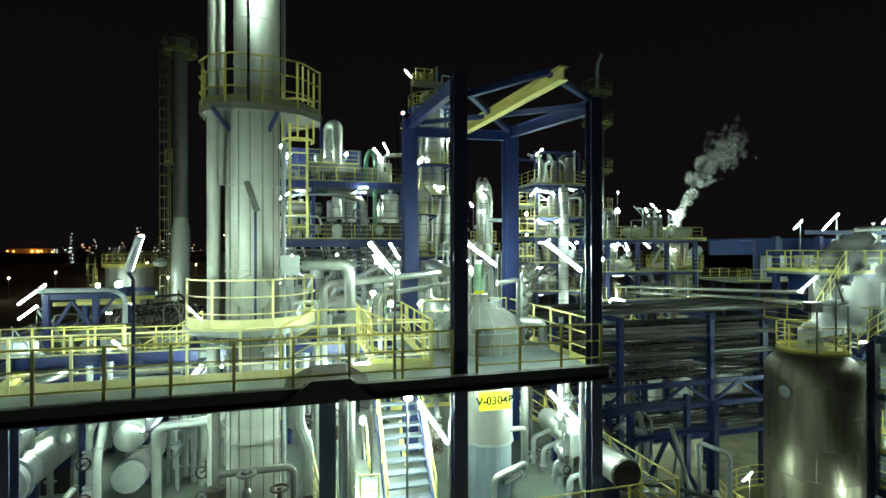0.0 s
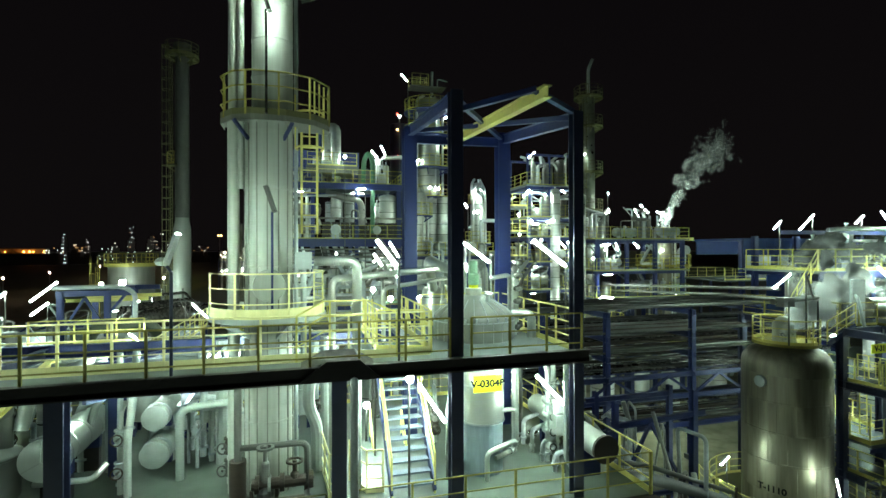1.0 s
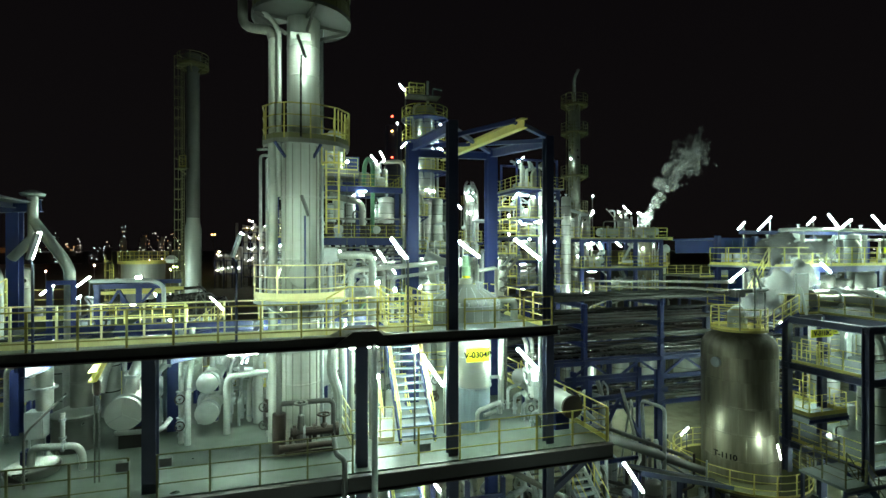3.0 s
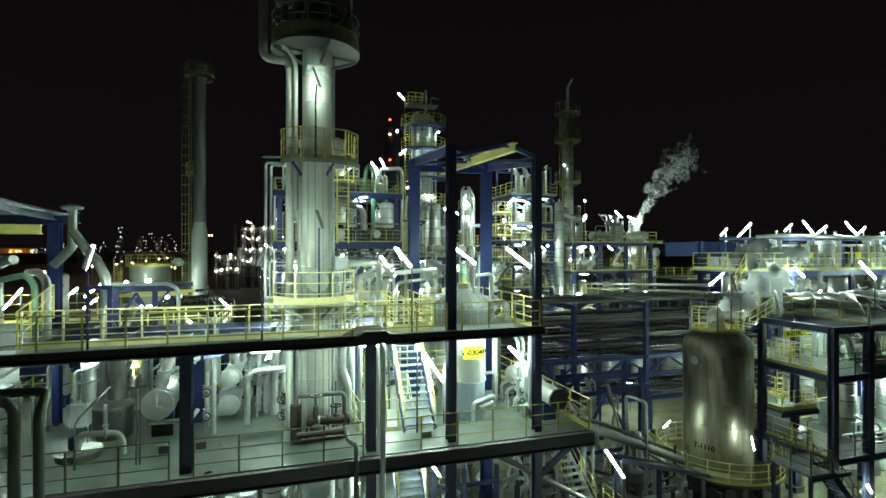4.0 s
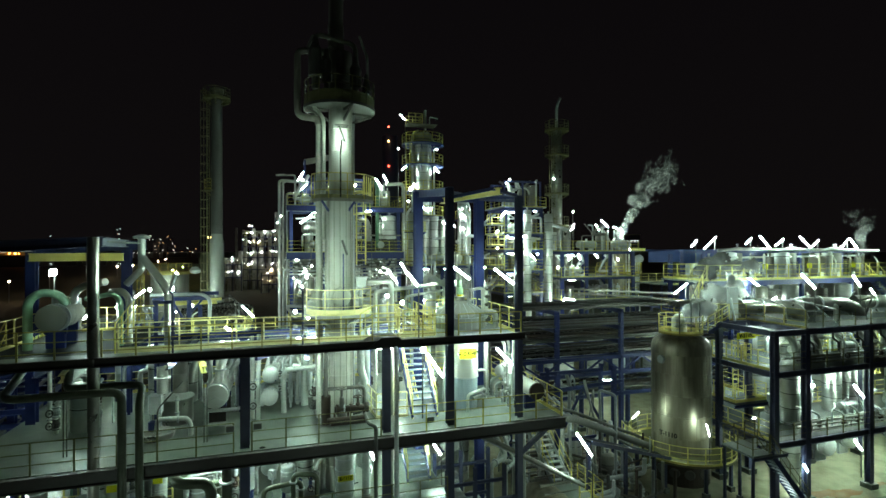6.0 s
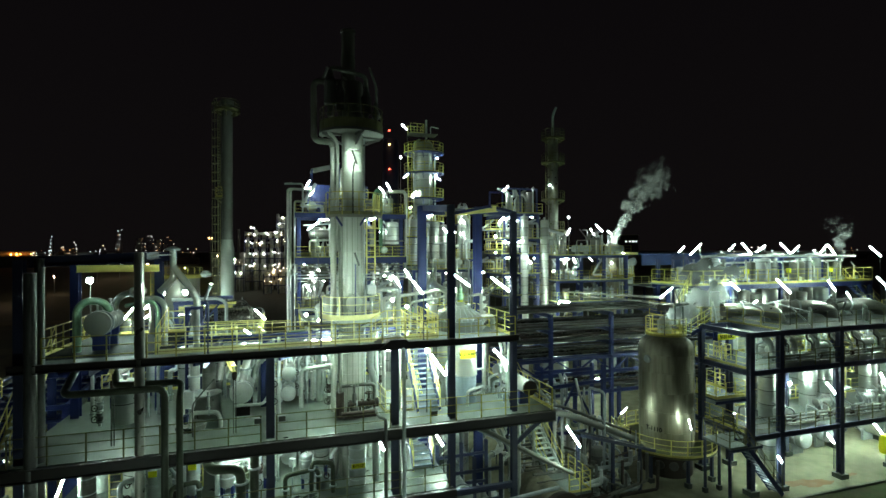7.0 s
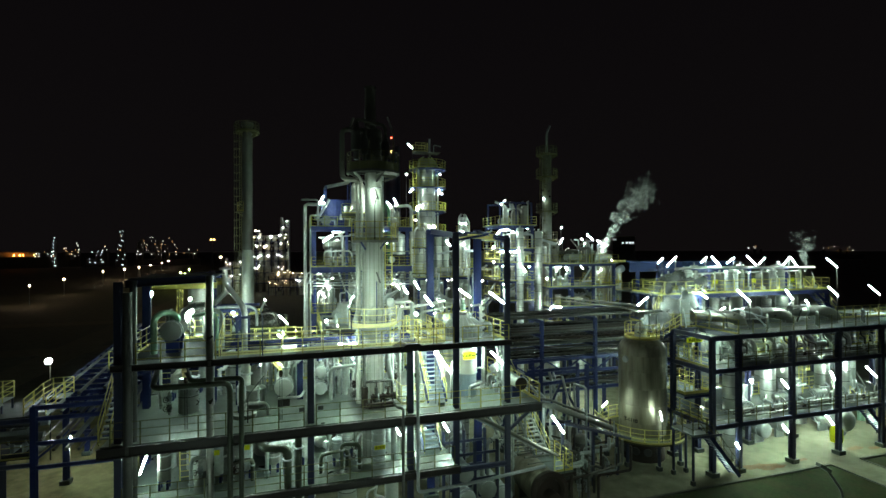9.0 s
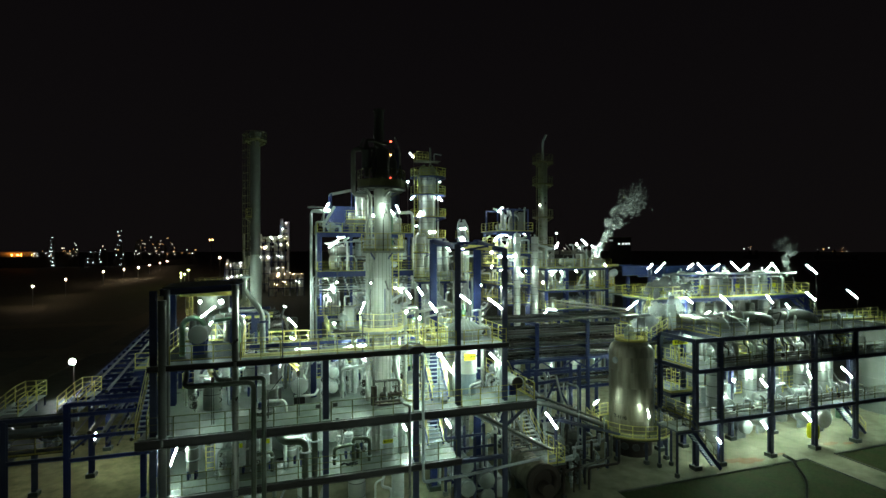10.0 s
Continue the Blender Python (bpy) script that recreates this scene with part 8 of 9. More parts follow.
def step_over(x0, x1):
    """A railed platform over the pipes with a flight down to the front."""
    th = thing("step_over", "yellow railed step-over with a short flight on the pipe deck", "stairs", "step-overs")
    part("plate", box(bmesh.new(), x0, x1, 10.0, 11.3, 7.11, 7.15), GALV, th)
    for x in (x0 + 0.06, x1 - 0.06):
        for y in (10.06, 11.24):
            part("leg", box(bmesh.new(), x - 0.04, x + 0.04, y - 0.04, y + 0.04, 6.47, 7.11), DARK, th)
    for x in (x0, x1):
        part("stringer", bar(bmesh.new(), (x, 10.0, 7.1), (x - 0.62, 9.1, 6.5), 0.05, 0.2), GALV, th)
        r_ = bmesh.new()
        for hh in (1.0, 0.66, 0.33):
            sweep(r_, [(x, 11.3, 7.15 + hh), (x, 10.0, 7.15 + hh), (x - 0.62, 9.1, 6.5 + hh)], 0.025, 6)
        for px, py, pz in ((x, 11.3, 7.15), (x, 10.0, 7.15), (x - 0.31, 9.55, 6.82), (x - 0.62, 9.1, 6.5)):
            bar(r_, (px, py, pz), (px, py, pz + 1.0), 0.045, 0.045)
        part("handrail", r_, YELLOW, th)
    r_ = bmesh.new()
    for hh in (1.0, 0.66, 0.33):
        sweep(r_, [(x0, 11.3, 7.15 + hh), (x1, 11.3, 7.15 + hh)], 0.025, 6)
    bar(r_, ((x0 + x1) / 2, 11.3, 7.15), ((x0 + x1) / 2, 11.3, 8.15), 0.045, 0.045)
    part("rear_rail", r_, YELLOW, th)
    for k in range(1, 4):
        t = k / 4
        part("tread", bar(bmesh.new(), (x0 - 0.62 * t, 10.0 - 0.9 * t, 7.12 - 0.65 * t), (x1 - 0.62 * t, 10.0 - 0.9 * t, 7.12 - 0.65 * t), 0.22, 0.03), GALV, th)


step_over(-26.25, -25.1)
step_over(-23.05, -21.95)
FLOOD = glow("flood_lens", (0.85, 1.0, 0.92), 850.0)
fl = thing("flood_mast", "tall mast with a bright white floodlight in the dark yard", "lamp", at=(-26.5, 19.4, 0))
part("mast", sweep(bmesh.new(), [(0, 0.3, 0), (0, 0.3, 7.9)], 0.05, 8), GRIME, fl)
part("lens", lathe(bmesh.new(), [(0, 0.13), (0.18, 0.11), (0.22, 0.0), (0.18, -0.08), (0, -0.1)], 0, 0, 7.7, 20, axis=(0.5, -0.85, -0.1)), FLOOD, fl, "glowing white lens", smooth=True)
part("housing", lathe(bmesh.new(), [(0.21, 0.08), (0.23, 0.0), (0.14, -0.2), (0, -0.22)], 0, 0.06, 7.7, 20, axis=(0.5, -0.85, -0.1)), GALV, fl)
SANDY = paint("trodden_sandy_soil", (0.19, 0.165, 0.082), 0.95, spread=0.35, grain=4.0, dirty=1.0, dirt=(0.06, 0.065, 0.028), bump=0.4)
SANDY.node_tree.nodes["Principled BSDF"].inputs["Specular IOR Level"].default_value = 0.08
solid("pavement_west", box(bmesh.new(), -32, -17.004, -3, 34, -0.14, -0.004), SANDY, "trodden sandy yard with grass west of the frame", "pavement", kind="structure")

# ---- far plant and town ----
FARLAMP = glow("far_plant_lamp", (0.86, 1.0, 0.86), 130.0)
FARWARM = glow("far_plant_warm_lamp", (1.0, 0.72, 0.36), 60.0)
FARPALE = paint("far_pale_cladding", (0.36, 0.365, 0.33), 0.4, 0.4, spread=0.4, grain=0.8, dirty=0.6, dirt=(0.12, 0.11, 0.09), bump=0.0, island=0.3)


def far_lamp(owner, x, y, z, r, mat):
    """A lamp of the far plant: a glowing globe on a bracket."""
    g = part("lamp", lathe(bmesh.new(), dished(r, -r * 0.6, r * 0.4, 0.8), x, y, z, 10), mat, owner, "glowing lamp", smooth=True)
    part("bracket", bar(bmesh.new(), (x, y, z + r), (x, y + 0.8, z + r + 0.1), 0.06, 0.06), DARK, g)


def far_unit(x, y, w, levels, tops, seed, lamps, warm=0.15):
    """A lit refinery unit far off: frame, decks, clad columns of the given heights, pipes and lamps."""
    random.seed(seed)
    th = thing("far_plant_unit", "distant lit refinery unit of pale columns and steel frames", "plant unit", "far plant units", at=(x, y, 0))
    high = levels[-1]
    for z in levels:
        part("deck", box(bmesh.new(), -w, w, -3, 3, z - 0.25, z), DARK, th)
        rail = bmesh.new()
        for h in (0.5, 1.0):
            bar(rail, (-w, -3, z + h), (w, -3, z + h), 0.06, 0.06)
        for k in range(int(w)):
            xx = -w + 2 * w * (k + 0.5) / int(w)
            bar(rail, (xx, -3, z), (xx, -3, z + 1.0), 0.06, 0.06)
        part("railing", rail, OLIVE, th)
    for i in range(int(w * 0.9) + 1):
        xx = -w + 2 * w * i / int(w * 0.9)
        part("post", box(bmesh.new(), xx - 0.14, xx + 0.14, -3.15, -2.85, 0, high + 1.0), DARK, th)
    for k, z in enumerate(tops):
        xx = -w * 0.85 + 1.7 * w * k / max(1, len(tops) - 1)
        rr = random.uniform(0.35, 0.75)
        col = part("column", lathe(bmesh.new(), dished(rr, 0, z, 0.4, bottom=False, seams=4), xx, random.uniform(-1.4, 1.2), 0, 16), FARPALE, th, smooth=True)
    for z in levels:
        for k in range(int(w * 1.6)):
            xx, hh, rr = random.uniform(-w, w), random.uniform(0.8, 2.4), random.uniform(0.15, 0.5)
            part("tank", lathe(bmesh.new(), dished(rr, z, z + hh, 0.3, bottom=False), xx, random.uniform(-2.2, 1.6), 0, 10), FARPALE, th, smooth=True)
        pb = bmesh.new()
        for k in range(4):
            bar(pb, (-w, -2.6, z + random.uniform(0.4, 2.6)), (w, -2.6, z + random.uniform(0.4, 2.6)), 0.16, 0.16)
        part("pipe_run", pb, FARPALE, th)
    for k in range(lamps):
        z = random.choice(levels) + random.uniform(1.2, 2.6)
        far_lamp(th, random.uniform(-w, w), -3.4 - random.uniform(0, 0.6), z, random.choice((0.05, 0.06, 0.08, 0.14)), FARWARM if random.random() < warm else FARLAMP)
    for k in range(int(w * 3)):
        xx, zz = random.uniform(-w, w), random.uniform(high * 0.5, high + 1.5)
        part("riser_pipe", sweep(bmesh.new(), [(xx, -2.7, random.uniform(0, high * 0.4)), (xx, -2.7, zz), (xx + random.uniform(-1, 1), -1.8, zz)], random.uniform(0.07, 0.15), 6), FARPALE, th)
    return th


far_unit(-27.5, 172, 4.2, (5.0, 9.5), (13.0, 11.0, 14.0), 91, 14)
fu = far_unit(-17.0, 178, 6.6, (3.5, 7.5, 12.0, 16.0, 19.5), (20.0, 22.5, 21.0, 19.0, 22.0), 92, 36, 0.25)
far_unit(-10.6, 183, 1.6, (6.0, 12.0, 17.0, 20.5, 23.5, 26.0), (29.0, 28.0), 94, 12, 0.35)
far_unit(-10.0, 160, 6.0, (3.0, 6.0), (7.5, 8.0, 6.5), 95, 16, 0.6)
solid("far_chimney", lathe(bmesh.new(), [(0.5, 0), (0.4, 23)], seg=14), DULL, "slender dark stack among the distant units", "chimney", at=(-26.2, 182, 0))
far_lamp(fu, -4.2, -3.5, 23.6, 0.2, FARWARM)
far_lamp(fu, -3.2, -3.5, 23.3, 0.14, FARLAMP)
part("lamp_post", sweep(bmesh.new(), [(-3.7, -2.9, 19.5), (-3.7, -2.9, 23.8)], 0.1, 6), DARK, fu)


def bearing(az, up, d):
    """A place far off: bearing in degrees, rise over the eye's level for each metre, distance."""
    return Vector((-9.3 + d * math.sin(radians(az)), -26.8 + d * math.cos(radians(az)), max(1.5, 16.4 + d * up)))


def far_works(az, wide, low, top, rows, n, warm, seed, d=600.0, white=None):
    """Dark works on the skyline: frame and stacks, with rows of small lights."""
    random.seed(seed)
    c = bearing(az, 0, d)
    th = thing("skyline_works", "dark works on the skyline dotted with lights", "works", "skyline works", at=(c.x, c.y, 0), rz=-az)
    w, z1 = d * radians(wide) / 2, 16.4 + d * top
    bm = bmesh.new()
    for k in range(3):
        xx = random.uniform(-w, w) if wide > 0.6 else w * (k - 1) * 0.6
        box(bm, xx - 1.6, xx + 1.6, 2, 5, 0, z1 * random.uniform(0.6, 0.95))
    box(bm, -w * 1.2, w * 1.2, 4, 9, 0, 7)
    part("frame", bm, GRIME, th)
    lw, lo = bmesh.new(), bmesh.new()
    for k in range(n):
        up = low + (top - low) * ((k % rows) + random.uniform(-0.15, 0.15)) / max(1, rows - 1)
        narrow = 1.0 - 0.55 * max(0.0, up) / max(0.002, top)
        xx, rr = random.uniform(-w, w) * narrow, random.uniform(0.14, 0.42) * d / 600
        bmesh.ops.create_icosphere(lo if random.random() < warm else lw, subdivisions=1, radius=rr, matrix=Matrix.Translation((xx, -0.5, max(1.0, 16.4 + d * up))))
    for bm, m, s in ((lw, white or TOWNWHITE, "small glowing white lights"), (lo, TOWNORANGE, "small glowing orange lights")):
        if len(bm.verts):
            tagged(part("light_cluster", bm, m, th, s), kind="stuff")
        else:
            bm.free()


COOL = glow("far_cool_light", (0.85, 1.0, 0.95), 5.0)
far_works(-21.0, 0.25, -0.024, 0.021, 9, 12, 0.0, 1, white=COOL)
far_works(-21.75, 1.5, -0.009, -0.002, 3, 13, 0.2, 2, white=COOL)
far_works(-20.1, 1.0, -0.006, 0.003, 3, 9, 0.5, 3)
far_works(-19.3, 0.35, -0.009, 0.012, 5, 8, 0.5, 4)
far_works(-17.9, 1.2, -0.02, -0.003, 4, 12, 0.1, 5, white=COOL)
far_works(-17.1, 0.5, 0.0, 0.006, 2, 4, 0.3, 6)
far_works(-15.85, 0.8, -0.024, 0.032, 8, 17, 0.1, 7, white=COOL)
far_works(-13.6, 2.0, -0.007, 0.022, 6, 22, 0.3, 8)
far_works(-11.9, 1.9, -0.008, 0.021, 6, 22, 0.35, 9)
far_works(-9.9, 1.6, -0.006, 0.0, 2, 5, 0.4, 10)
far_works(49.6, 1.2, 0.0, 0.003, 2, 5, 0.6, 11, 900.0)
far_works(56.2, 2.6, -0.004, 0.002, 3, 8, 0.6, 12, 900.0)
far_works(30.0, 5.0, -0.003, 0.001, 2, 6, 0.5, 13, 900.0)
# orange yard at the edge of the town: a long pale shed and its sodium lamps
SODYARD = glow("sodium_yard_lamp", (1.0, 0.33, 0.05), 55.0)
c = bearing(-23.7, 0, 600)
os_ = thing("warehouse", "long pale warehouse in orange sodium light on the skyline", "building", at=(c.x, c.y, 0), rz=23.7)
part("wall", box(bmesh.new(), -17, 17, 0, 12, 0, 14.6), APRON, os_)
part("roof", box(bmesh.new(), -17.5, 17.5, -0.4, 12.4, 14.6, 15.2), GRIME, os_)
part("yard_wall", box(bmesh.new(), -30, 24, -9.0, -8.6, 0, 10.2), GRIME, os_)
for k, xx in enumerate((-16.0, -12.0, 1.0, 5.0, 7.5, 15.0)):
    lamp = thing("sodium_lamp", "orange sodium lamp on a short mast by the warehouse", "lamp", "sodium lamps", at=(c.x + xx * 0.916, c.y + xx * 0.402 - 3.5, 0))
    part("mast", sweep(bmesh.new(), [(0, 0, 0), (0, 0, 11.8)], 0.12, 6), PIPE, lamp)
    part("globe", lathe(bmesh.new(), dished((0.14, 0.2, 0.5, 0.55, 0.3, 0.22)[k], 11.8, 12.2, 0.8), seg=10), SODYARD, lamp, "glowing orange globe", smooth=True)
beacon = thing("beacon_mast", "tall mast with two orange lamps far off", "lamp", at=bearing(-7.75, 0, 420).to_tuple()[:2] + (0,))
part("mast", sweep(bmesh.new(), [(0, 0, 0), (0, 0, 24.0)], 0.3, 8), GRIME, beacon)
for xx in (-0.9, 1.1):
    part("lamp", lathe(bmesh.new(), dished(0.42, 24.0, 24.5, 0.8), xx, 0, 0, 10), SODIUM, beacon, "glowing orange lamp", smooth=True)
# far office block with a few lit windows
c = bearing(37.4, 0, 400)
ob_ = thing("office_block", "dark far building with a few lit windows", "building", at=(c.x, c.y, 0), rz=-37.4)
part("wall", box(bmesh.new(), -8, 8, 0, 14, 0, 25.0), GRIME, ob_)
part("roof", box(bmesh.new(), -8.3, 8.3, -0.3, 14.3, 25.0, 25.5), DIM, ob_)
for xx, zz, w in ((-6.5, 23.2, 2.6), (-0.6, 20.6, 1.1), (2.2, 20.6, 1.5), (4.6, 20.6, 1.9), (6.6, 20.6, 1.0)):
    win = part("window", box(bmesh.new(), xx - w / 2, xx + w / 2, -0.12, -0.02, zz - 0.6, zz + 0.6), glow("lit_office_window", (0.9, 1.0, 1.0), 1.2 if zz < 22 else 0.25), ob_, "lit window")
rt = thing("far_chimney", "far dark chimney with red warning lights", "chimney", at=(20.7, 120, 0))
part("shaft", lathe(bmesh.new(), [(2.6, 0), (2.2, 47)], 0, 0, 0, 20), DARK, rt)
for z, m in ((49, REDLIGHT), (38, REDLIGHT), (45, SODIUM)):
    bm = bmesh.new()
    for a in (-0.9,):
        bmesh.ops.create_icosphere(bm, subdivisions=1, radius=0.3, matrix=Matrix.Translation((a, -3.0, z)))
    part("beacon", bm, m, rt, "glowing warning light")

# unseen low lamps added before the plant to light the frame's front
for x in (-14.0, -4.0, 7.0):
    rl = thing("road_lamp", "added unseen front lamp with a lit white globe on a pole", "lamp", "road lamps", at=(x, -9.0, -0.12))
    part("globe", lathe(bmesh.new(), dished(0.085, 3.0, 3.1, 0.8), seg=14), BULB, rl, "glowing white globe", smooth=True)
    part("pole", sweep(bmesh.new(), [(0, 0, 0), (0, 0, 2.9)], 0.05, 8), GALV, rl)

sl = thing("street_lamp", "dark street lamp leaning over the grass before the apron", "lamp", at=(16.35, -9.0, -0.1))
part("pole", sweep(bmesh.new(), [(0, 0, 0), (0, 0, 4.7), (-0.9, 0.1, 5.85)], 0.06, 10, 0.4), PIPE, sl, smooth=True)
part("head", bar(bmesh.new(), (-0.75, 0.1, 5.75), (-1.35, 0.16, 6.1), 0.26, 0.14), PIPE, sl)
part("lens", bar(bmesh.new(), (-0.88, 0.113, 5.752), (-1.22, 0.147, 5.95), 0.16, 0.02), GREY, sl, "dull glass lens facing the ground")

# lamps of the roads and yards to the west and north-west
YARD = glow("yard_lamp_glass", (1.0, 0.72, 0.42), 380.0)
LIME = glow("yellow_green_lamp_glass", (0.85, 1.0, 0.25), 260.0)
for x, y, z, m in ((-82.2, 149.0, 6.0, YARD), (-87.1, 185.5, 6.0, YARD), (-94.8, 249.3, 6.0, YARD), (-96.5, 287.0, 6.0, YARD), (-94.5, 307.0, 6.0, YARD), (-102.0, 364.0, 6.0, YARD), (-109.0, 426.0, 6.0, YARD), (-119.0, 498.0, 6.0, YARD), (-56.3, 223.3, 6.0, LIME),
                   (-50.0, 190.0, 6.0, LIME), (-53.6, 217.0, 6.0, LIME), (-60.0, 264.0, 6.0, LIME), (-36.0, 120.0, 7.0, YARD), (-49.0, 300.0, 12.0, YARD)):
    yl = thing("yard_lamp", "lit yard lamp on a tall thin mast", "lamp", "yard lamps", at=(x, y, -0.12))
    part("globe", lathe(bmesh.new(), dished(0.16 if y < 280 else 0.26, z - 0.1, z + 0.1, 0.8), seg=12), m, yl, "glowing globe", smooth=True)
    part("mast", sweep(bmesh.new(), [(0, 0, 0), (0, 0, z - 0.2)], 0.08, 8), GALV, yl)
# pale tracks and low sheds of the western field
TRACK = paint("pale_dirt_track", (0.14, 0.12, 0.08), 0.95, spread=0.3, grain=5.0, dirty=0.6, dirt=(0.07, 0.06, 0.04))
for x0, x1, y0, y1 in ((-120, -32, 66, 72), (-110, -40, 100, 106), (-46, -40, 20, 220)):
    solid("dirt_track", box(bmesh.new(), x0, x1, y0, y1, -0.13, -0.1 + 0.004 * (x0 == -46)), TRACK, "pale dirt track across the dark field", "track", kind="structure")

# unseen tubes added behind the dark drum, lighting the chimney foot and tank
for x, y in ((-12.6, 26.6), (-16.6, 30.5)):
    tube((x - 0.5, y, 9.0), (x + 0.5, y, 9.0), 0.026)


# ---- steam plumes: drifting wisps of thin white puffs ----
def vapour(name, density, z, rise):
    """Thin lit steam: cloudy, and thinner the higher it has risen."""
    m = bpy.data.materials.new(name)
    m.use_nodes = True
    n, k = m.node_tree.nodes, m.node_tree.links
    out = n["Material Output"]
    n.remove(n["Principled BSDF"])
    dif, tra, mix = n.new("ShaderNodeBsdfDiffuse"), n.new("ShaderNodeBsdfTransparent"), n.new("ShaderNodeMixShader")
    trl, two = n.new("ShaderNodeBsdfTranslucent"), n.new("ShaderNodeMixShader")
    for s in (dif, trl):
        s.inputs["Color"].default_value = (0.96, 0.97, 0.96, 1)
    two.inputs[0].default_value = 0.5
    k.new(dif.outputs[0], two.inputs[1])
    k.new(trl.outputs[0], two.inputs[2])
    tc, cloud, thin = n.new("ShaderNodeTexCoord"), n.new("ShaderNodeTexNoise"), n.new("ShaderNodeMapRange")
    cloud.inputs["Scale"].default_value, cloud.inputs["Detail"].default_value = 1.4, 5
    thin.inputs["From Min"].default_value, thin.inputs["From Max"].default_value = 0.38, 0.66
    thin.inputs["To Min"].default_value, thin.inputs["To Max"].default_value = density * 0.12, density * 1.7
    k.new(tc.outputs["Object"], cloud.inputs["Vector"])
    k.new(cloud.outputs["Fac"], thin.inputs["Value"])
    sep, fade, mul = n.new("ShaderNodeSeparateXYZ"), n.new("ShaderNodeMapRange"), n.new("ShaderNodeMath")
    fade.inputs["From Min"].default_value, fade.inputs["From Max"].default_value = z, z + rise * 1.35
    fade.inputs["To Min"].default_value, fade.inputs["To Max"].default_value = 1.5, 0.22
    mul.operation = "MULTIPLY"
    k.new(tc.outputs["Object"], sep.inputs[0])
    k.new(sep.outputs["Z"], fade.inputs["Value"])
    k.new(thin.outputs[0], mul.inputs[0])
    k.new(fade.outputs[0], mul.inputs[1])
    k.new(mul.outputs[0], mix.inputs[0])
    k.new(tra.outputs[0], mix.inputs[1])
    k.new(two.outputs[0], mix.inputs[2])
    k.new(mix.outputs[0], out.inputs["Surface"])
    return m


def plume(x, y, z, drift, rise, size, n, seed, density, curl=1.0):
    """Thousands of fine droplets clumps scattered round a rising, curling line."""
    random.seed(seed)
    verts, faces = [], []
    for i in range(n):
        t = random.random() ** 1.3
        w = size * (0.22 + 0.95 * t)
        c = Vector((x + drift[0] * t, y + drift[1] * t, z + rise * t ** 0.75))
        p = c + Vector((max(-0.75, min(0.75, random.gauss(0, 0.4))), max(-0.75, min(0.75, random.gauss(0, 0.4))), max(-0.65, min(0.65, random.gauss(0, 0.34))))) * w
        p += noise.noise_vector(p * (0.9 / size)) * w * curl
        if noise.fractal(p * (1.3 / size), 0.9, 2.0, 3) < -0.15 + 0.25 * t:
            continue
        r = size * random.uniform(0.05, 0.11) * (0.7 + 1.5 * t)
        k = len(verts)
        verts += [p + Vector(d) * r for d in ((1, 0, 0), (-1, 0, 0), (0, 1, 0), (0, -1, 0), (0, 0, 1), (0, 0, -1))]
        faces += [(k + a, k + b, k + c_) for a, b, c_ in ((0, 2, 4), (2, 1, 4), (1, 3, 4), (3, 0, 4), (2, 0, 5), (1, 2, 5), (3, 1, 5), (0, 3, 5))]
    me = bpy.data.meshes.new("steam_plume")
    me.from_pydata(verts, [], faces)
    for f in me.polygons:
        f.use_smooth = True
    me.materials.append(vapour("steam", density, z, rise))
    ob = tagged(new("steam_plume", me), "thin white steam drifting off a vent", "steam", "steam plumes", "stuff")
    ob.visible_shadow = False
    return ob


plume(30.9, 30.4, 15.5, (7.5, 1.0), 9.0, 1.7, 7000, 5, 0.16)
plume(VX - 0.4, VY - 0.1, 9.6, (6.6, 1.4), 3.4, 1.7, 13000, 6, 0.06)
plume(40.5, 10.5, 13.8, (1.2, 1.0), 3.6, 0.75, 2200, 7, 0.12)


# ---- lamps: ends of the tubes, and bulbs ----
# main deck
tube((-0.5, 1.6, 10.01), (0.19, 1.6, 8.98))
tube((2.57, 1.1, 10.14), (3.37, 1.1, 9.33))
tube((2.29, 0.7, 13.7), (3.18, 0.7, 13.05))
tube((1.57, 4.2, 13.68), (2.41, 4.2, 13.07))
tube((-1.84, -0.3, 13.68), (-1.42, -0.3, 13.14))
tube((6.47, 0.9, 6.02), (7.26, 0.9, 4.9))
tube((-0.14, 2.0, 5.95), (0.19, 2.0, 5.4))
tube((-3.12, 1.86, 6.3), (-2.76, 1.86, 5.56))
# unseen tubes added under the lower deck
tube((-10.1, 5.0, 6.85), (-9.1, 5.0, 6.85), 0.018)
tube((-6.6, 6.0, 6.85), (-5.6, 6.0, 6.85), 0.018)
tube((-7.6, 1.6, L - 0.45), (-6.4, 1.6, L - 0.45), 0.024)
tube((-3.9, 3.4, L - 0.45), (-2.7, 3.4, L - 0.45), 0.022)
# unseen tubes added under the third deck
for x, y in ((-12.6, 2.6), (-8.2, 2.2), (-4.6, 2.8), (-1.6, 2.4)):
    tube((x - 0.5, y, G - 0.5), (x + 0.5, y, G - 0.5), 0.024)
# main deck_bulbs
bulb(-1.48, 4.7, 8.64)
bulb(-0.88, 0.9, 10.39)
bulb(-1.79, 3, 5.12)
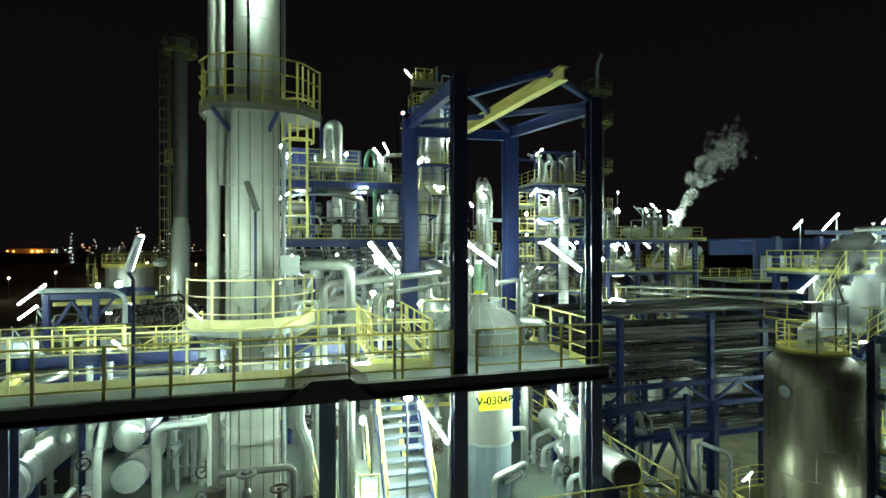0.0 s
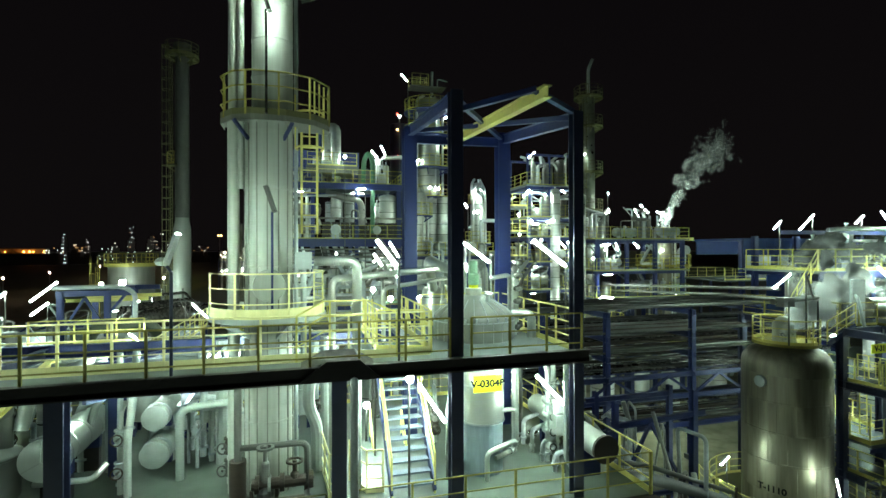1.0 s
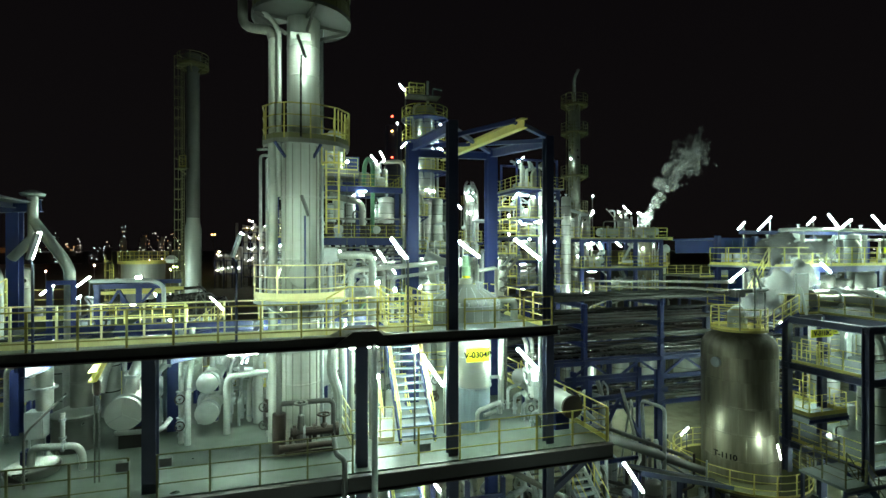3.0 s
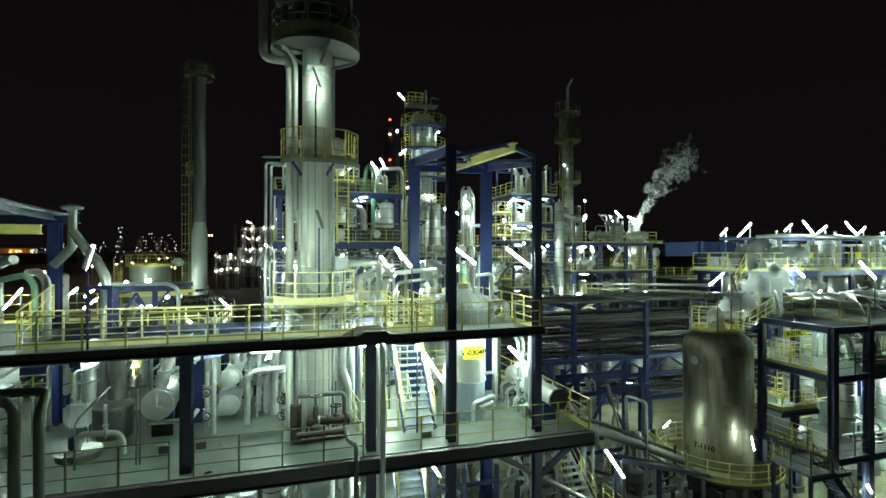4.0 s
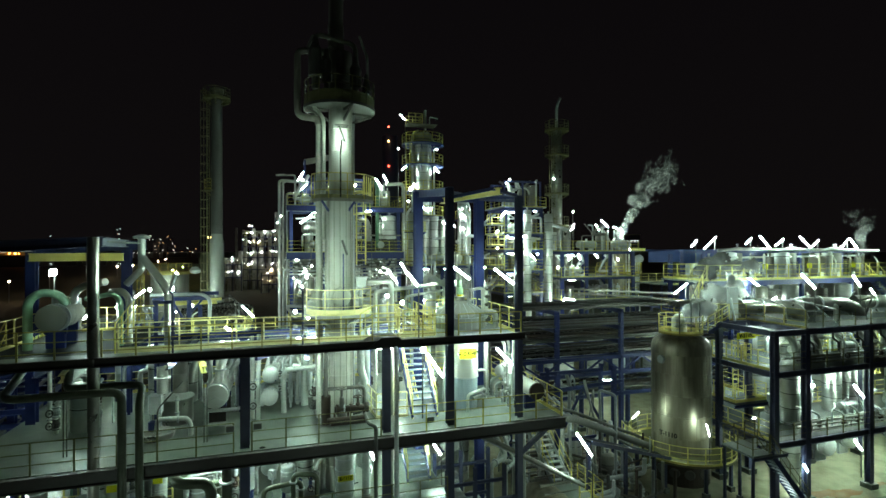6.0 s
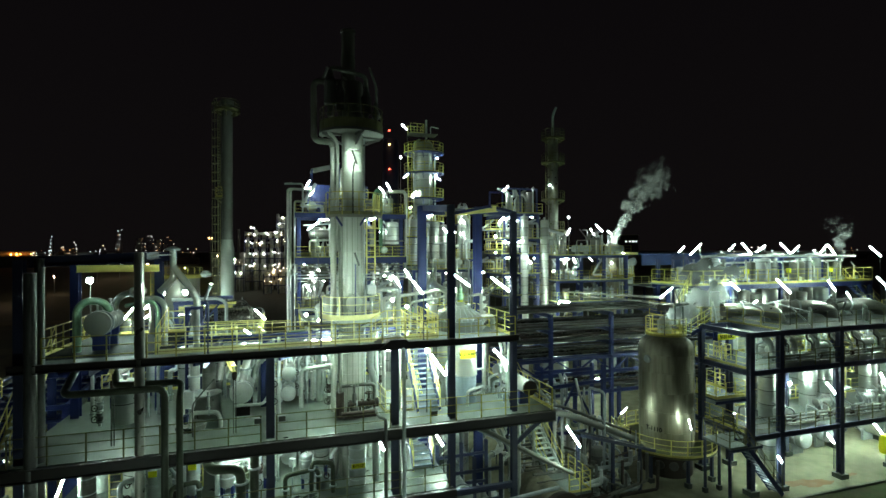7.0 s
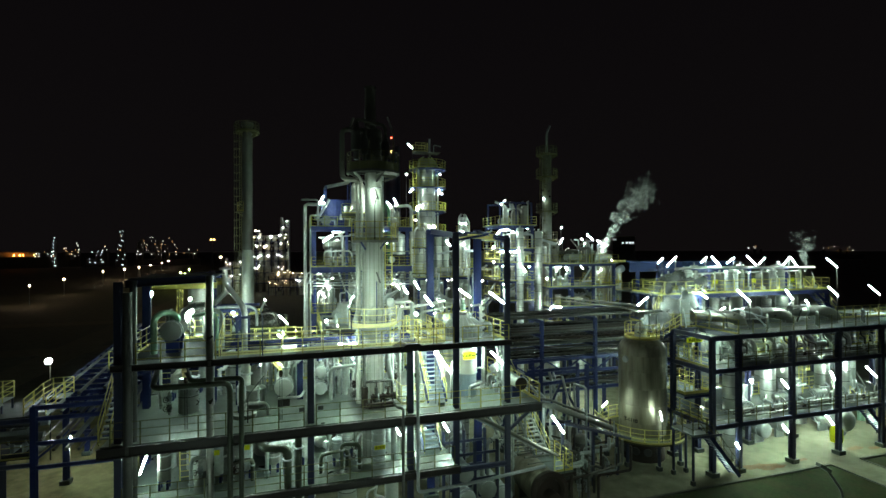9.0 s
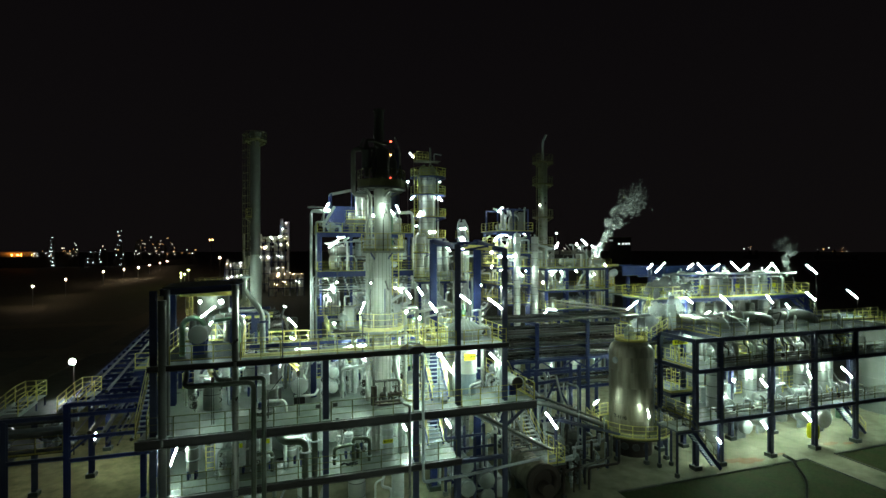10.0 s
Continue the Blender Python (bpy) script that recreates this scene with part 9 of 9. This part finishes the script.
# west
tube((-9.57, 9.8, 10.39), (-9.22, 9.8, 10.11))
tube((-9.71, 21, 10.29), (-8.97, 21, 9.5))
tube((-17.1, 19.6, 10.8), (-15.9, 19.6, 11.8))
tube((-17.4, 20.3, 10.0), (-16.6, 20.3, 10.65))
tube((-16.05, 14.2, 11.2), (-15.5, 14.2, 11.7))
tube((-14.88, 6.2, 11.52), (-14.32, 6.2, 12.26), 0.016)
tube((-15.75, 1.5, 5.3), (-15.25, 1.5, 6.75), 0.024)
tube((-23.64, 15, 2.07), (-23.47, 15, 3.15))
# west_bulbs
bulb(-16.98, 8.7, 13.55, 0.13)
bulb(-19.55, 35.8, 10.7, 0.13)
bulb(-16.85, 32.1, 11.0, 0.2)
bulb(-14.02, 25.9, 10.2, 0.12)
bulb(-13.34, 24.5, 9.98)
bulb(-8.96, 9.5, 9.75)
# centre
tube((-5.54, 32, 21.48), (-5.06, 32, 22.33))
tube((-5.22, 32, 20.6), (-4.69, 32, 21.17))
tube((-5.38, 28, 17.03), (-4.39, 28, 17.77))
tube((0.54, 28, 18.18), (1.18, 28, 18.25))
tube((1.89, 30, 21.66), (2.34, 30, 21.12))
tube((2.68, 30, 22.09), (3.07, 30, 21.38))
tube((5.22, 33, 23.14), (5.71, 33, 23.64))
tube((8.86, 33, 23.43), (9.43, 33, 23.09))
tube((6.08, 33, 21.18), (6.64, 33, 21.68))
tube((4.82, 32, 28.9), (5.34, 32, 28.36))
tube((7.06, 24, 17.09), (7.54, 24, 16.59))
tube((-0.28, 12, 13.28), (0.08, 12, 12.74))
tube((0.12, 10, 13.78), (0.5, 10, 13.17))
tube((0.4, 7, 11.49), (0.81, 7, 11.78))
# centre_bulbs
bulb(-0.4, 28, 20.7)
bulb(-0.32, 12, 11.65)
bulb(0, 9, 11.51)
bulb(-5.94, 15, 10.49)
bulb(-5.12, 15, 10.05)
# north-east
tube((15.57, 29, 21.54), (16.19, 29, 22.09))
tube((14.14, 27, 17.85), (14.73, 27, 18.45))
tube((19.02, 30, 19.15), (19.74, 30, 18.68))
tube((17.48, 30, 17.66), (18.31, 30, 17.73))
tube((16.86, 28, 15.84), (17.65, 28, 16))
tube((27.22, 35, 16.92), (27.71, 35, 17.73))
tube((16.52, 25, 14.01), (16.94, 25, 13.59))
tube((29.41, 33, 17.61), (29.9, 33, 16.9))
tube((30.94, 34, 18.16), (31.88, 34, 17.37))
tube((30.52, 31, 17.25), (31.36, 31, 16.85))
tube((22.6, 28, 13.39), (22.91, 28, 14.08))
tube((25.06, 30, 14.12), (25.32, 30, 13.39))
tube((27.07, 30, 14.12), (27.66, 30, 13.62))
tube((8.68, 26, 17.09), (8.92, 26, 16.77))
tube((11.06, 30, 18.32), (11.39, 30, 17.97))
tube((20.01, 25.4, 8.83), (20.55, 25.4, 9.51))
tube((20.55, 25.4, 9.51), (21.64, 25.4, 9.32))
tube((32.69, 31, 14.72), (32.99, 31, 14.15))
tube((31.42, 31, 13.96), (31.94, 31, 13.52))
# north-east_bulbs
bulb(15.92, 30, 17.46)
bulb(14.22, 28, 16.45)
bulb(15.36, 28, 15.92)
bulb(22.5, 32, 15.96)
bulb(11.17, 30, 16.79)
bulb(15.47, 20, 9.51)
bulb(30.25, 28, 9.15)
# east
tube((25.64, 14, 14.75), (26.22, 14, 15.26))
tube((24.01, 11, 14.57), (25.1, 11, 15.47), 0.026)
tube((26.91, 10, 14.91), (27.52, 10, 15.38), 0.026)
tube((26.61, 8.5, 15.48), (27.5, 8.5, 14.64), 0.026)
tube((29.91, 10, 14.79), (30.77, 10, 15.31), 0.026)
tube((31.15, 9, 15.5), (32.22, 9, 14.66), 0.026)
tube((33.75, 10, 14.7), (34.55, 10, 15.28), 0.026)
tube((23.29, 6.5, 12.56), (24, 6.5, 12.08))
tube((23.72, 3.3, 13), (24.86, 3.3, 12.11))
tube((18.04, 7.5, 11.63), (19.03, 7.5, 12.27))
tube((35.68, 9, 14.71), (36.4, 9, 15.34), 0.026)
tube((35.82, 8.5, 15.35), (36.67, 8.5, 14.5), 0.026)
tube((38.68, 7.2, 15.2), (39.99, 7.2, 14.39), 0.026)
tube((47.11, 9, 12.41), (48.67, 9, 11.44))
tube((33.83, 3.7, 12.96), (34.87, 3.7, 12.23))
tube((30.81, 5, 12.66), (31.5, 5, 11.93))
tube((35.7, 7, 11.5), (36.11, 7, 11.08))
tube((27.03, 8, 10.8), (27.47, 8, 11.03))
# east low
tube((27.32, 2.7, 6.06), (28.22, 2.7, 5.18))
tube((33.17, 3.1, 6.15), (33.76, 3.1, 5.24))
tube((37.13, 3, 6.25), (38.39, 3, 5.33))
tube((27.8, 3, 2.45), (28.4, 3, 1.8))
tube((33.89, 4, 2.24), (34.76, 4, 1.36))
tube((38.96, 4, 2.32), (39.97, 4, 1.46))
tube((21.71, 1.7, 2.25), (22.03, 1.7, 1.83))
tube((14.03, 6.6, 4.12), (14.45, 6.6, 4.44), 0.032)
# east low_bulbs
bulb(26.98, 5, 5.47)
bulb(22.58, 5.6, 3.54)
# small lights of the northern units
bulb(-5.11, 31, 21.44, 0.06)
bulb(-5.72, 29, 13.75, 0.06)
bulb(-4.35, 29, 13.08, 0.06)
bulb(-4.66, 29, 12.32, 0.06)
bulb(-1.3, 24, 13.21, 0.06)
bulb(1.32, 24, 12.66, 0.06)
bulb(5.72, 32, 19.76, 0.06)
bulb(7.5, 32.3, 19.08, 0.06)
bulb(8.26, 32.3, 19.01, 0.06)
bulb(5.94, 32, 20.97, 0.06)
bulb(8.8, 32.3, 23.44, 0.06)
bulb(4.71, 32.3, 25.3, 0.06)
bulb(8.95, 32.3, 25.47, 0.06)
bulb(15.58, 28.3, 18.45, 0.06)
bulb(16.82, 28.3, 18.24, 0.06)
bulb(17.91, 28.3, 18.18, 0.06)
bulb(15.81, 27, 14.27, 0.06)
bulb(13.79, 27, 14.71, 0.06)
bulb(25.06, 31, 17.12, 0.06)
bulb(29.98, 29.5, 13.42, 0.06)
bulb(9.57, 20, 13.04, 0.06)
bulb(14.1, 39, 19.78, 0.06)
bulb(14.79, 39, 19.78, 0.06)
bulb(-1.34, 28.5, 14.98, 0.06)
bulb(-2.62, 30, 16.93, 0.06)
bulb(1.92, 30, 16.92, 0.06)
bulb(18.59, 27.5, 14.07, 0.06)
bulb(20.13, 26, 12.72, 0.06)
bulb(23.0, 31.9, 22.8, 0.05)
bulb(25.6, 31.9, 19.0, 0.045)


carry_lamps()
